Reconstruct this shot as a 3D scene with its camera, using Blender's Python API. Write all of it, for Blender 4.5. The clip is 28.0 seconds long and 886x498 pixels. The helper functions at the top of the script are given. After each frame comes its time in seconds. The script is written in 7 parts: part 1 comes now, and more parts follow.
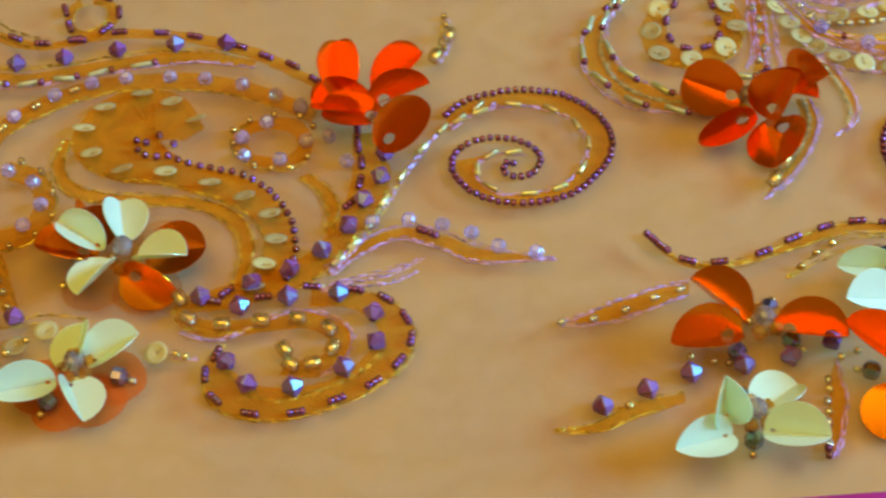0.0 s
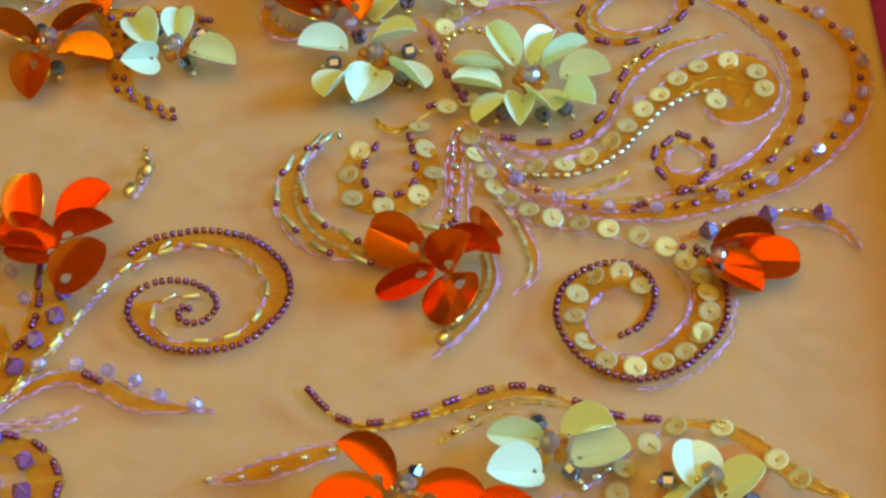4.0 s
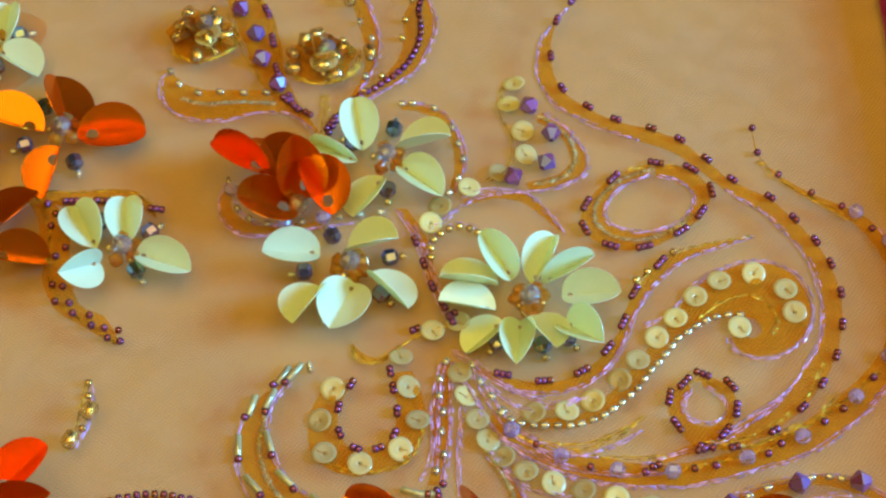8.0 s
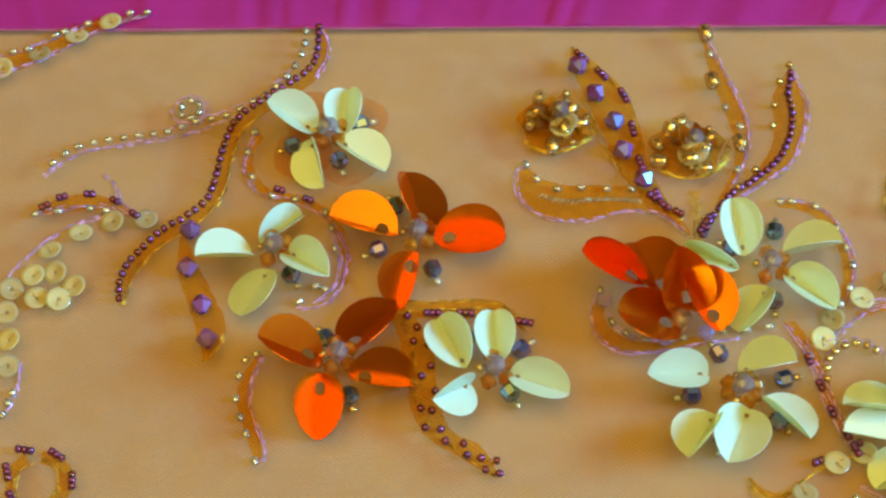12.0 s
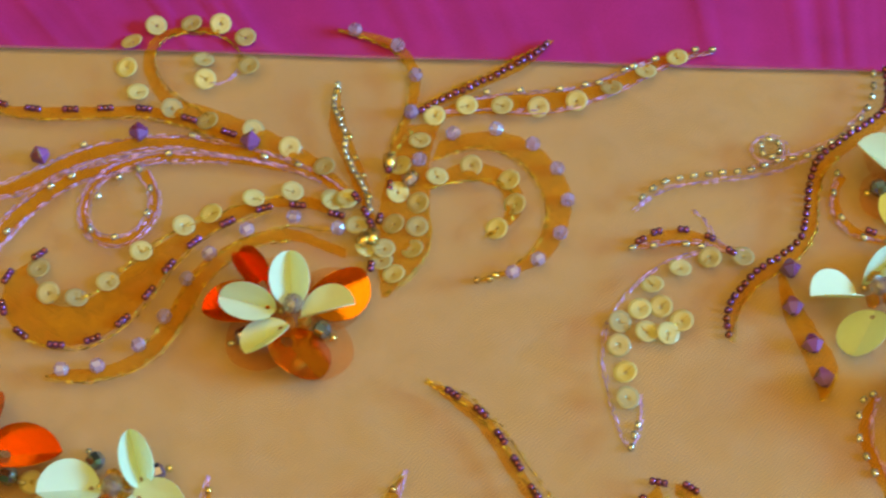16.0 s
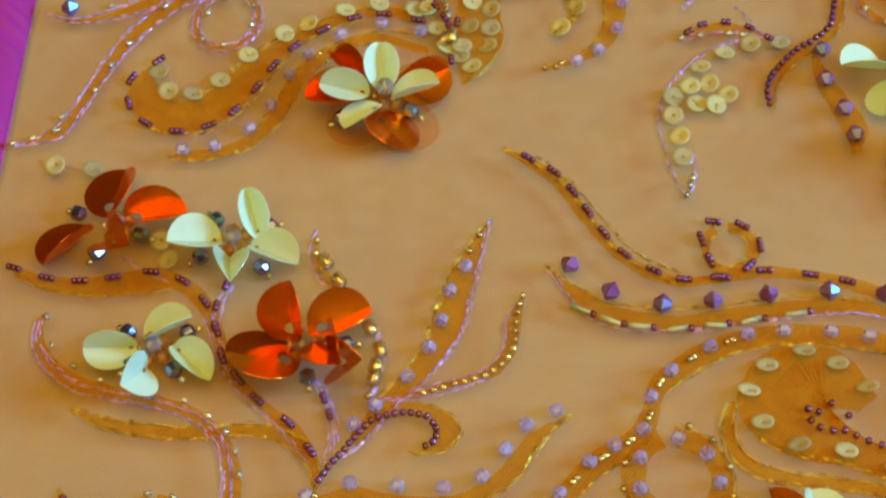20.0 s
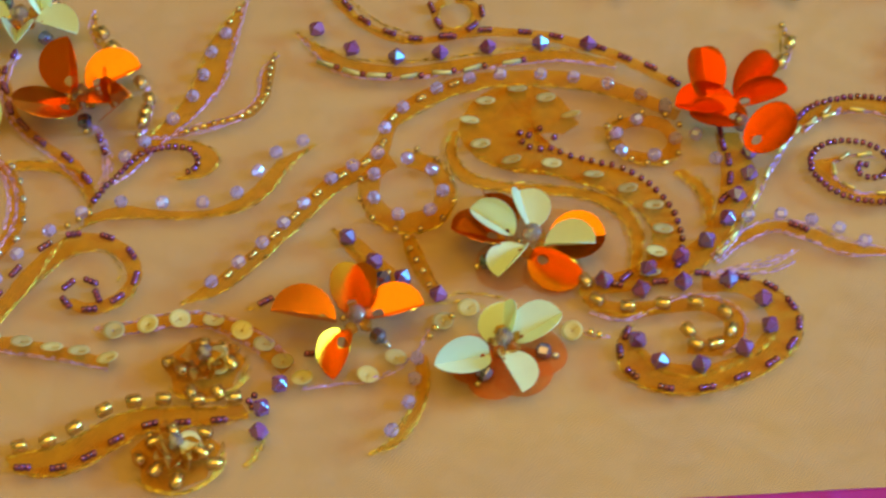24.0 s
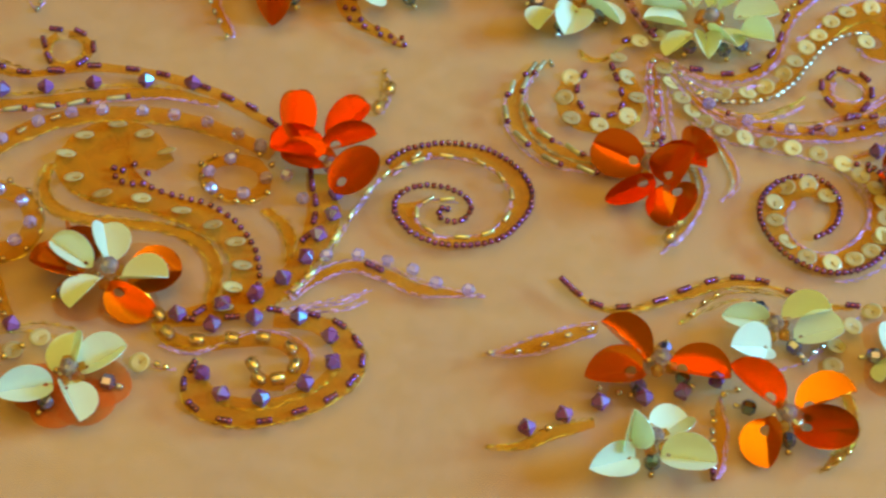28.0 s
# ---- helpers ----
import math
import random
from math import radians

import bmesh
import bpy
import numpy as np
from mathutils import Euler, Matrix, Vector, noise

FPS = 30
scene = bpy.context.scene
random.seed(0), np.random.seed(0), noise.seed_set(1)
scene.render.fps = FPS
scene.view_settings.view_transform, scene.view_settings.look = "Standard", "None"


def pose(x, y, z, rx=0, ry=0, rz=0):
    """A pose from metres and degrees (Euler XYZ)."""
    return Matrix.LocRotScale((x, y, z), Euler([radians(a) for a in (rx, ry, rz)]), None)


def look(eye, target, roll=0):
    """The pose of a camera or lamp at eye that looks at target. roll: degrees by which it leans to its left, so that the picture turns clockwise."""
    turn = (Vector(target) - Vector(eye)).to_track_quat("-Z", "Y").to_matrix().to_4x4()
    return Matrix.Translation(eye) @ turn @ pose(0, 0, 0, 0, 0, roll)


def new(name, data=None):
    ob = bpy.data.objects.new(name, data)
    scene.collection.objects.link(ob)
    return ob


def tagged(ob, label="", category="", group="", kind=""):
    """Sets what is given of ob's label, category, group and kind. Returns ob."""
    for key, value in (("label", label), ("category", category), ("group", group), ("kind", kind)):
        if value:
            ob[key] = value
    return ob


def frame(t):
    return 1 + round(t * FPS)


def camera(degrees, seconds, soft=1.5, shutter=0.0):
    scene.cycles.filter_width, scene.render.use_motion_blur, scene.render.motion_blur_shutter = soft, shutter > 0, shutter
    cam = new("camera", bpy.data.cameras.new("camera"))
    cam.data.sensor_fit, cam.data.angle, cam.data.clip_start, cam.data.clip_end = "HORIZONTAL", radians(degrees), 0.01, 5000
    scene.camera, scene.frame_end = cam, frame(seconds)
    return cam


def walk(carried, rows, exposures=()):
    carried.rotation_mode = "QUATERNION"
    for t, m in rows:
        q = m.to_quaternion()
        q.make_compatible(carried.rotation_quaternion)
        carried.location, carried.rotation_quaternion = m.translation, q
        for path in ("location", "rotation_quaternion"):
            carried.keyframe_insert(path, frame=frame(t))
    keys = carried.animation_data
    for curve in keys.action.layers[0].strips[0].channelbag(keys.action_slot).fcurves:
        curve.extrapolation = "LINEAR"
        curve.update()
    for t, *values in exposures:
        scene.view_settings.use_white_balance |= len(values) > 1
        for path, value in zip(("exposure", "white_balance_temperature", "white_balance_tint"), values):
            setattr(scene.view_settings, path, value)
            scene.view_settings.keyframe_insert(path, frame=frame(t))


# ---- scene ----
cam = camera(25.56, 28.0, soft=2.4, shutter=0.4)
PATH = [
    (0, pose(-0.0048, -0.2789, 0.3128, 39.49, 3.67, -2.10)),
    (0.5, pose(0.0065, -0.2813, 0.3088, 39.71, 3.30, -3.05)),
    (1, pose(0.0166, -0.2738, 0.3150, 39.35, 2.64, -2.72)),
    (1.5, pose(0.0343, -0.2751, 0.3149, 39.64, 3.20, -1.37)),
    (2, pose(0.0491, -0.2801, 0.3127, 40.25, 2.93, -1.47)),
    (2.5, pose(0.0718, -0.2815, 0.3124, 40.05, 3.48, -0.78)),
    (3, pose(0.0691, -0.2837, 0.3148, 40.25, 1.96, -0.88)),
    (3.5, pose(0.0681, -0.2730, 0.3222, 40.18, 2.04, -0.42)),
    (5.5, pose(0.0377, -0.2072, 0.3449, 35.68, -0.17, -2.16)),
    (6, pose(0.0492, -0.1985, 0.3436, 35.24, 0.20, -2.14)),
    (6.5, pose(0.0477, -0.1874, 0.3465, 34.48, -0.54, -2.28)),
    (7, pose(0.0506, -0.1678, 0.3481, 33.84, 0.01, -1.47)),
    (7.5, pose(0.0545, -0.1560, 0.3439, 33.40, -0.03, -1.04)),
    (8, pose(0.0584, -0.1451, 0.3423, 33.28, 0.49, -0.92)),
    (8.5, pose(0.0628, -0.1400, 0.3403, 33.54, 0.74, -0.68)),
    (9, pose(0.0630, -0.1226, 0.3419, 32.65, 0.82, -0.45)),
    (9.5, pose(0.0490, -0.1232, 0.3336, 34.15, 0.25, -0.20)),
    (10, pose(0.0300, -0.1134, 0.3346, 32.94, -0.35, -0.16)),
    (10.5, pose(0.0197, -0.1035, 0.3376, 32.03, 0.55, -0.18)),
    (11, pose(0.0064, -0.1059, 0.3346, 32.38, 1.15, -0.02)),
    (11.5, pose(0.0058, -0.1001, 0.3374, 31.39, 2.76, 0.39)),
    (13.5, pose(-0.0563, -0.0893, 0.3519, 30.16, 1.20, -0.39)),
    (14, pose(-0.0733, -0.0886, 0.3583, 29.79, 1.03, -0.91)),
    (14.5, pose(-0.0866, -0.0906, 0.3559, 29.70, 1.17, 0.29)),
    (15, pose(-0.1000, -0.0913, 0.3563, 30.14, 1.52, 0.34)),
    (15.5, pose(-0.1203, -0.0866, 0.3592, 29.51, 0.82, 0.70)),
    (16, pose(-0.1295, -0.0902, 0.3590, 30.08, 1.18, 1.55)),
    (16.5, pose(-0.1497, -0.0926, 0.3611, 29.80, 0.67, 1.51)),
    (17, pose(-0.1540, -0.0989, 0.3584, 30.24, 1.81, 1.39)),
    (17.5, pose(-0.1589, -0.1074, 0.3566, 30.34, 1.50, 1.11)),
    (18, pose(-0.1560, -0.1132, 0.3600, 30.29, 1.96, 0.74)),
    (18.5, pose(-0.1575, -0.1314, 0.3612, 31.72, 1.83, 0.07)),
    (19, pose(-0.1586, -0.1464, 0.3644, 31.67, 1.58, 0.12)),
    (19.5, pose(-0.1550, -0.1643, 0.3653, 32.80, 1.91, 0.44)),
    (20, pose(-0.1400, -0.1844, 0.3644, 33.71, 2.61, 0.58)),
    (20.5, pose(-0.1432, -0.2044, 0.3671, 34.41, 1.92, -0.05)),
    (21, pose(-0.1496, -0.2295, 0.3689, 35.20, 0.99, -1.03)),
    (21.3, pose(-0.1472, -0.2420, 0.3681, 35.10, 1.62, -1.74)),
    (21.5, pose(-0.1419, -0.2479, 0.3683, 35.58, 1.84, -1.56)),
    (23.5, pose(-0.1260, -0.2871, 0.3602, 35.57, 1.62, -2.09)),
    (24, pose(-0.1118, -0.2918, 0.3642, 37.01, 0.53, -2.74)),
    (24.5, pose(-0.0952, -0.2896, 0.3649, 37.31, 0.80, -1.82)),
    (25, pose(-0.0866, -0.2871, 0.3673, 37.26, 0.20, -2.74)),
    (25.5, pose(-0.0855, -0.2873, 0.3671, 37.23, -1.06, -1.68)),
    (26, pose(-0.0750, -0.2899, 0.3684, 37.27, -1.63, -1.53)),
    (26.5, pose(-0.0639, -0.2928, 0.3714, 37.36, -2.28, -2.20)),
    (27, pose(-0.0606, -0.2950, 0.3731, 37.29, -3.03, -3.13)),
    (27.5, pose(-0.0554, -0.2989, 0.3741, 37.65, -3.23, -3.29)),
    (28, pose(-0.0470, -0.3023, 0.3758, 38.04, -3.83, -4.01)),
]
walk(cam, PATH, [(0, 0.0)])

# ---- light: cool daylight from a window on the right, an added unseen warm fill overhead ----
world = bpy.data.worlds.new("sky")
scene.world = world
world.use_nodes = True
wn = world.node_tree
sky = wn.nodes.new("ShaderNodeTexSky")
sky.sky_type = "NISHITA"
sky.sun_disc = False
sky.sun_elevation, sky.sun_rotation = radians(40), radians(100)
wn.nodes["Background"].inputs["Strength"].default_value = 0.1
wn.links.new(sky.outputs["Color"], wn.nodes["Background"].inputs["Color"])


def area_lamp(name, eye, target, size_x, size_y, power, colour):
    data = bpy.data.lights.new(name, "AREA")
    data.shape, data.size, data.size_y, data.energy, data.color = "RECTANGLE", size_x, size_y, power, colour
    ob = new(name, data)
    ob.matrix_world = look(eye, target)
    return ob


area_lamp("window_daylight", (1.56, 0.0, 0.72), (0.0, 0.0, 0.72), 0.72, 0.58, 61, (0.17, 0.61, 1.05))
# added fill, sized and placed for amber shadows and petal reflections
area_lamp("unseen_warm_fill", (0.0, -0.2, 1.69), (0.0, -0.199, 0.0), 2.0, 1.8, 32, (1.0, 0.67, 0.105))

# ---- materials ----


def material(name, colour, rough=0.5, metal=0.0, grain=0.0, grain_scale=4000.0, bump=0.0, vary=0.0, film=0.0, coat=0.0, glass=0.0, through_colour=None, through_share=0.0, spec=0.5, broad_share=30.0, strands=0.0, weave=0.0, tint=None, ior=1.5, mottle=None, clear_share=0.0, clear_colour=(1.0, 0.95, 0.8), shade=0.0, body=None, body_share=0.0):
    """A surface with grain and stains at two scales and a slight change from piece to piece."""
    m = bpy.data.materials.new(name)
    m.use_nodes = True
    n, l = m.node_tree.nodes, m.node_tree.links
    p = n["Principled BSDF"]
    p.inputs["Roughness"].default_value = rough
    p.inputs["Metallic"].default_value = metal
    p.inputs["Coat Weight"].default_value = coat
    p.inputs["Coat Roughness"].default_value = 0.08
    p.inputs["Transmission Weight"].default_value = glass
    p.inputs["Specular IOR Level"].default_value = spec
    p.inputs["IOR"].default_value = ior
    if tint:
        p.inputs["Specular Tint"].default_value = (*tint, 1)
    if film:
        p.inputs["Thin Film Thickness"].default_value = film
        p.inputs["Thin Film IOR"].default_value = 1.85
    pos = n.new("ShaderNodeTexCoord")
    fine, broad = n.new("ShaderNodeTexNoise"), n.new("ShaderNodeTexNoise")
    fine.inputs["Scale"].default_value, broad.inputs["Scale"].default_value = grain_scale, grain_scale / broad_share
    add = n.new("ShaderNodeMath")
    add.operation = "ADD"
    l.new(pos.outputs["Object"], fine.inputs["Vector"])
    l.new(pos.outputs["Object"], broad.inputs["Vector"])
    l.new(fine.outputs["Fac"], add.inputs[0])
    l.new(broad.outputs["Fac"], add.inputs[1])
    bright = n.new("ShaderNodeMapRange")
    bright.inputs["From Min"].default_value, bright.inputs["From Max"].default_value = 0.5, 1.5
    bright.inputs["To Min"].default_value, bright.inputs["To Max"].default_value = 1 - grain, 1 + grain
    l.new(add.outputs[0], bright.inputs["Value"])
    hsv = n.new("ShaderNodeHueSaturation")
    hsv.inputs["Color"].default_value = (*colour, 1)
    l.new(bright.outputs[0], hsv.inputs["Value"])
    if mottle:
        blend, share = n.new("ShaderNodeMix"), n.new("ShaderNodeMapRange")
        blend.data_type = "RGBA"
        share.inputs["From Min"].default_value, share.inputs["From Max"].default_value = 0.36, 0.66
        broad.inputs["Detail"].default_value = 3.0
        l.new(broad.outputs["Fac"], share.inputs["Value"])
        l.new(share.outputs[0], blend.inputs["Factor"])
        blend.inputs["A"].default_value, blend.inputs["B"].default_value = (*colour, 1), (*mottle, 1)
        l.new(blend.outputs["Result"], hsv.inputs["Color"])
    if weave:
        slant, rib, ribs, product = n.new("ShaderNodeMapping"), n.new("ShaderNodeTexWave"), n.new("ShaderNodeMapRange"), n.new("ShaderNodeMath")
        slant.inputs["Rotation"].default_value = (0, 0, 0.95)
        rib.inputs["Scale"].default_value, rib.inputs["Distortion"].default_value = 430.0, 0.8
        ribs.inputs["To Min"].default_value, ribs.inputs["To Max"].default_value = 1 - weave, 1 + weave
        product.operation = "MULTIPLY"
        l.new(pos.outputs["Object"], slant.inputs["Vector"])
        l.new(slant.outputs["Vector"], rib.inputs["Vector"])
        l.new(rib.outputs["Fac"], ribs.inputs["Value"])
        l.new(ribs.outputs[0], product.inputs[0])
        l.new(bright.outputs[0], product.inputs[1])
        l.new(product.outputs[0], hsv.inputs["Value"])
    if strands:
        geo, lightness, product = n.new("ShaderNodeNewGeometry"), n.new("ShaderNodeMapRange"), n.new("ShaderNodeMath")
        lightness.inputs["To Min"].default_value, lightness.inputs["To Max"].default_value = 1 - strands, 1 + strands
        product.operation = "MULTIPLY"
        l.new(geo.outputs["Random Per Island"], lightness.inputs["Value"])
        l.new(lightness.outputs[0], product.inputs[0])
        l.new(bright.outputs[0], product.inputs[1])
        l.new(product.outputs[0], hsv.inputs["Value"])
    if vary:
        info, hue = n.new("ShaderNodeObjectInfo"), n.new("ShaderNodeMapRange")
        hue.inputs["To Min"].default_value, hue.inputs["To Max"].default_value = 0.5 - vary, 0.5 + vary
        l.new(info.outputs["Random"], hue.inputs["Value"])
        l.new(hue.outputs[0], hsv.inputs["Hue"])
    if shade:
        dice, deep, product = n.new("ShaderNodeObjectInfo"), n.new("ShaderNodeMapRange"), n.new("ShaderNodeMath")
        deep.inputs["To Min"].default_value, deep.inputs["To Max"].default_value = 1 - shade, 1 + 0.5 * shade
        product.operation = "MULTIPLY"
        l.new(dice.outputs["Random"], deep.inputs["Value"])
        l.new(deep.outputs[0], product.inputs[0])
        l.new(hsv.inputs["Value"].links[0].from_socket, product.inputs[1])
        l.new(product.outputs[0], hsv.inputs["Value"])
    l.new(hsv.outputs["Color"], p.inputs["Base Color"])
    if bump:
        b = n.new("ShaderNodeBump")
        b.inputs["Strength"].default_value, b.inputs["Distance"].default_value = bump, 0.0002
        l.new(fine.outputs["Fac"], b.inputs["Height"])
        l.new(b.outputs["Normal"], p.inputs["Normal"])
    if body_share:
        skin, mix = n.new("ShaderNodeBsdfDiffuse"), n.new("ShaderNodeMixShader")
        skin.inputs["Color"].default_value = (*body, 1)
        mix.inputs["Fac"].default_value = body_share
        l.new(p.outputs[0], mix.inputs[1])
        l.new(skin.outputs[0], mix.inputs[2])
        l.new(mix.outputs[0], n["Material Output"].inputs["Surface"])
    if through_share:
        t, mix = n.new("ShaderNodeBsdfTranslucent"), n.new("ShaderNodeMixShader")
        t.inputs["Color"].default_value = (*(through_colour or colour), 1)
        mix.inputs["Fac"].default_value = through_share
        l.new(n["Material Output"].inputs["Surface"].links[0].from_socket, mix.inputs[1])
        l.new(t.outputs[0], mix.inputs[2])
        l.new(mix.outputs[0], n["Material Output"].inputs["Surface"])
    if clear_share:
        c, mix = n.new("ShaderNodeBsdfTransparent"), n.new("ShaderNodeMixShader")
        c.inputs["Color"].default_value = (*clear_colour, 1)
        mix.inputs["Fac"].default_value = clear_share
        l.new(n["Material Output"].inputs["Surface"].links[0].from_socket, mix.inputs[1])
        l.new(c.outputs[0], mix.inputs[2])
        l.new(mix.outputs[0], n["Material Output"].inputs["Surface"])
    return m


def sheer(name, colour, cover, scale=420.0, stain=(1.0, 1.0, 1.0), uneven=0.0):
    """Woven organza: fine crossed threads with clear gaps between them."""
    m = bpy.data.materials.new(name)
    m.use_nodes = True
    n, l = m.node_tree.nodes, m.node_tree.links
    p = n["Principled BSDF"]
    p.inputs["Base Color"].default_value = (*colour, 1)
    p.inputs["Roughness"].default_value = 0.8
    p.inputs["Specular IOR Level"].default_value = 0.15
    clear, mix = n.new("ShaderNodeBsdfTransparent"), n.new("ShaderNodeMixShader")
    pos, turned = n.new("ShaderNodeTexCoord"), n.new("ShaderNodeMapping")
    turned.inputs["Rotation"].default_value = (0, 0, 0.6)
    l.new(pos.outputs["Object"], turned.inputs["Vector"])
    total = None
    for direction in ("X", "Y"):
        wave = n.new("ShaderNodeTexWave")
        wave.bands_direction = direction
        wave.inputs["Scale"].default_value = scale
        wave.inputs["Distortion"].default_value = 0.6
        l.new(turned.outputs["Vector"], wave.inputs["Vector"])
        if total is None:
            total = wave
        else:
            top = n.new("ShaderNodeMath")
            top.operation = "MAXIMUM"
            l.new(total.outputs["Fac"], top.inputs[0])
            l.new(wave.outputs["Fac"], top.inputs[1])
    span = n.new("ShaderNodeMapRange")
    span.inputs["To Min"].default_value, span.inputs["To Max"].default_value = cover * 0.1, min(1.0, cover * 1.7)
    l.new(top.outputs[0], span.inputs["Value"])
    clear.inputs["Color"].default_value = (*stain, 1)
    cloud, dense, times = n.new("ShaderNodeTexNoise"), n.new("ShaderNodeMapRange"), n.new("ShaderNodeMath")
    cloud.inputs["Scale"].default_value = 160.0
    l.new(pos.outputs["Object"], cloud.inputs["Vector"])
    dense.inputs["From Min"].default_value, dense.inputs["From Max"].default_value = 0.3, 0.7
    dense.inputs["To Min"].default_value, dense.inputs["To Max"].default_value = 1 - uneven, 1 + 0.5 * uneven
    l.new(cloud.outputs["Fac"], dense.inputs["Value"])
    times.operation, times.use_clamp = "MULTIPLY", True
    l.new(span.outputs[0], times.inputs[0])
    l.new(dense.outputs[0], times.inputs[1])
    l.new(times.outputs[0], mix.inputs["Fac"])
    l.new(clear.outputs[0], mix.inputs[1])
    l.new(p.outputs[0], mix.inputs[2])
    l.new(mix.outputs[0], n["Material Output"].inputs["Surface"])
    return m


TAN = material("amber_satin", (0.475, 0.30, 0.112), 0.6, grain=0.06, grain_scale=3000, bump=0.1, broad_share=80.0, spec=0.3, mottle=(0.495, 0.305, 0.088), weave=0.10)
PINK = material("pink_silk", (0.36, 0.02, 0.23), 0.6, grain=0.16, grain_scale=2500, bump=0.25, spec=0.2)
# unseen room: amber chosen to warm bounced light, dark to deepen reflections
WALL = material("unseen_amber_bounce", (0.82, 0.57, 0.12), 0.8, grain=0.04, grain_scale=60)
DARK_ROOM = material("unseen_dark_room", (0.045, 0.027, 0.015), 0.6, grain=0.15, grain_scale=60)
WOOD = material("table_wood", (0.25, 0.14, 0.07), 0.5, grain=0.2, grain_scale=120)
# paler and pinker than the orange threads: daylight sheen put into the colour
MESH = sheer("orange_organza", (0.68, 0.49, 0.44), 0.17, stain=(1.0, 0.97, 0.95), uneven=0.3)
BAND = sheer("amber_organza", (0.60, 0.25, 0.006), 0.31, stain=(1.0, 0.74, 0.30), uneven=0.6)
CORAL = sheer("coral_organza", (0.70, 0.15, 0.02), 0.34, stain=(1.0, 0.7, 0.45))
FAINT = sheer("faint_coral_organza", (0.70, 0.20, 0.04), 0.12, stain=(1.0, 0.85, 0.7))
GOLD_THREAD = material("gold_thread", (0.72, 0.47, 0.05), 0.22, metal=0.7, grain=0.4, grain_scale=900, bump=0.4, strands=0.65)
LILAC_THREAD = material("lilac_thread", (0.64, 0.41, 0.90), 0.2, metal=0.4, grain=0.4, grain_scale=900, bump=0.4, strands=0.5)
BRAID = material("green_gold_braid", (0.50, 0.45, 0.24), 0.25, metal=0.55, grain=0.4, grain_scale=900, bump=0.4, strands=0.5)
LINING = material("silver_lining", (0.95, 0.96, 0.92), 0.2, metal=0.92, grain=0.2)
AMBER_GLASS = material("amber_bead_glass", (1.0, 0.86, 0.5), 0.03, ior=1.45, glass=0.95, clear_share=0.6, clear_colour=(1.0, 0.9, 0.62))
BRONZE = material("bronze_sequin_flake", (0.66, 0.36, 0.06), 0.12, metal=0.5, vary=0.02, grain=0.15, through_colour=(0.95, 0.55, 0.06), through_share=0.25, clear_share=0.35, clear_colour=(1.0, 0.62, 0.16), shade=0.6)
DARK_THREAD = material("brown_thread", (0.46, 0.33, 0.13), 0.5, grain=0.2)
PLUM = material("plum_iris_bead", (0.27, 0.08, 0.20), 0.13, metal=0.75, vary=0.13, grain=0.2)
GOLD = material("champagne_gold_bead", (0.84, 0.63, 0.24), 0.1, metal=0.8, vary=0.02, grain=0.2, clear_share=0.12, shade=0.3)
SILVER = material("silver_lined_bead", (0.78, 0.80, 0.72), 0.08, metal=0.7, vary=0.04, grain=0.3, clear_share=0.25, shade=0.3)
PALE_BUGLE = material("silver_lined_bugle", (0.66, 0.68, 0.47), 0.14, metal=0.4, vary=0.03, grain=0.3, clear_share=0.3, shade=0.3)
GOLD_BUGLE = material("champagne_bugle", (0.80, 0.66, 0.30), 0.15, metal=0.5, vary=0.03, grain=0.3, clear_share=0.22, shade=0.3)
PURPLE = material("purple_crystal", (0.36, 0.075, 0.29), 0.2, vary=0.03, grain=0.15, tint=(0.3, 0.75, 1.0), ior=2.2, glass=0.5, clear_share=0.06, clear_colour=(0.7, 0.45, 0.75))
VIOLET = material("violet_shimmer_facet", (0.32, 0.11, 0.46), 0.21, vary=0.04, grain=0.15, tint=(0.3, 0.75, 1.0), ior=2.5, glass=0.2, clear_share=0.06, clear_colour=(0.75, 0.5, 0.85))
LILAC = material("lilac_crystal", (0.90, 0.84, 1.0), 0.14, vary=0.02, tint=(0.85, 0.92, 1.0), ior=2.0, glass=0.9, through_colour=(0.85, 0.75, 1.0), through_share=0.12, clear_share=0.42, clear_colour=(0.96, 0.9, 1.0))
MAUVE = material("mauve_shimmer_facet", (0.74, 0.62, 1.0), 0.14, vary=0.03, tint=(0.6, 0.8, 1.0), ior=2.6, glass=0.5, through_colour=(0.75, 0.6, 1.0), through_share=0.25, clear_share=0.22, clear_colour=(0.9, 0.82, 1.0))
SEQUIN = material("champagne_sequin", (0.80, 0.73, 0.42), 0.14, vary=0.02, grain=0.08, through_share=0.33, clear_share=0.28, ior=1.8, clear_colour=(1.0, 0.93, 0.66), shade=0.35)
STEEL = material("hematite_crystal", (0.26, 0.29, 0.50), 0.13, metal=0.9, vary=0.06, grain=0.2)
PEARL = material("smoky_lilac_crystal", (0.56, 0.50, 0.62), 0.12, vary=0.05, coat=0.6, glass=0.75, ior=1.9, tint=(0.7, 0.9, 1.0), clear_share=0.2, clear_colour=(0.9, 0.8, 0.7))
TOPAZ = material("topaz_crystal", (0.80, 0.42, 0.06), 0.05, vary=0.02, ior=1.6, glass=0.75, clear_share=0.25, clear_colour=(1.0, 0.62, 0.15))
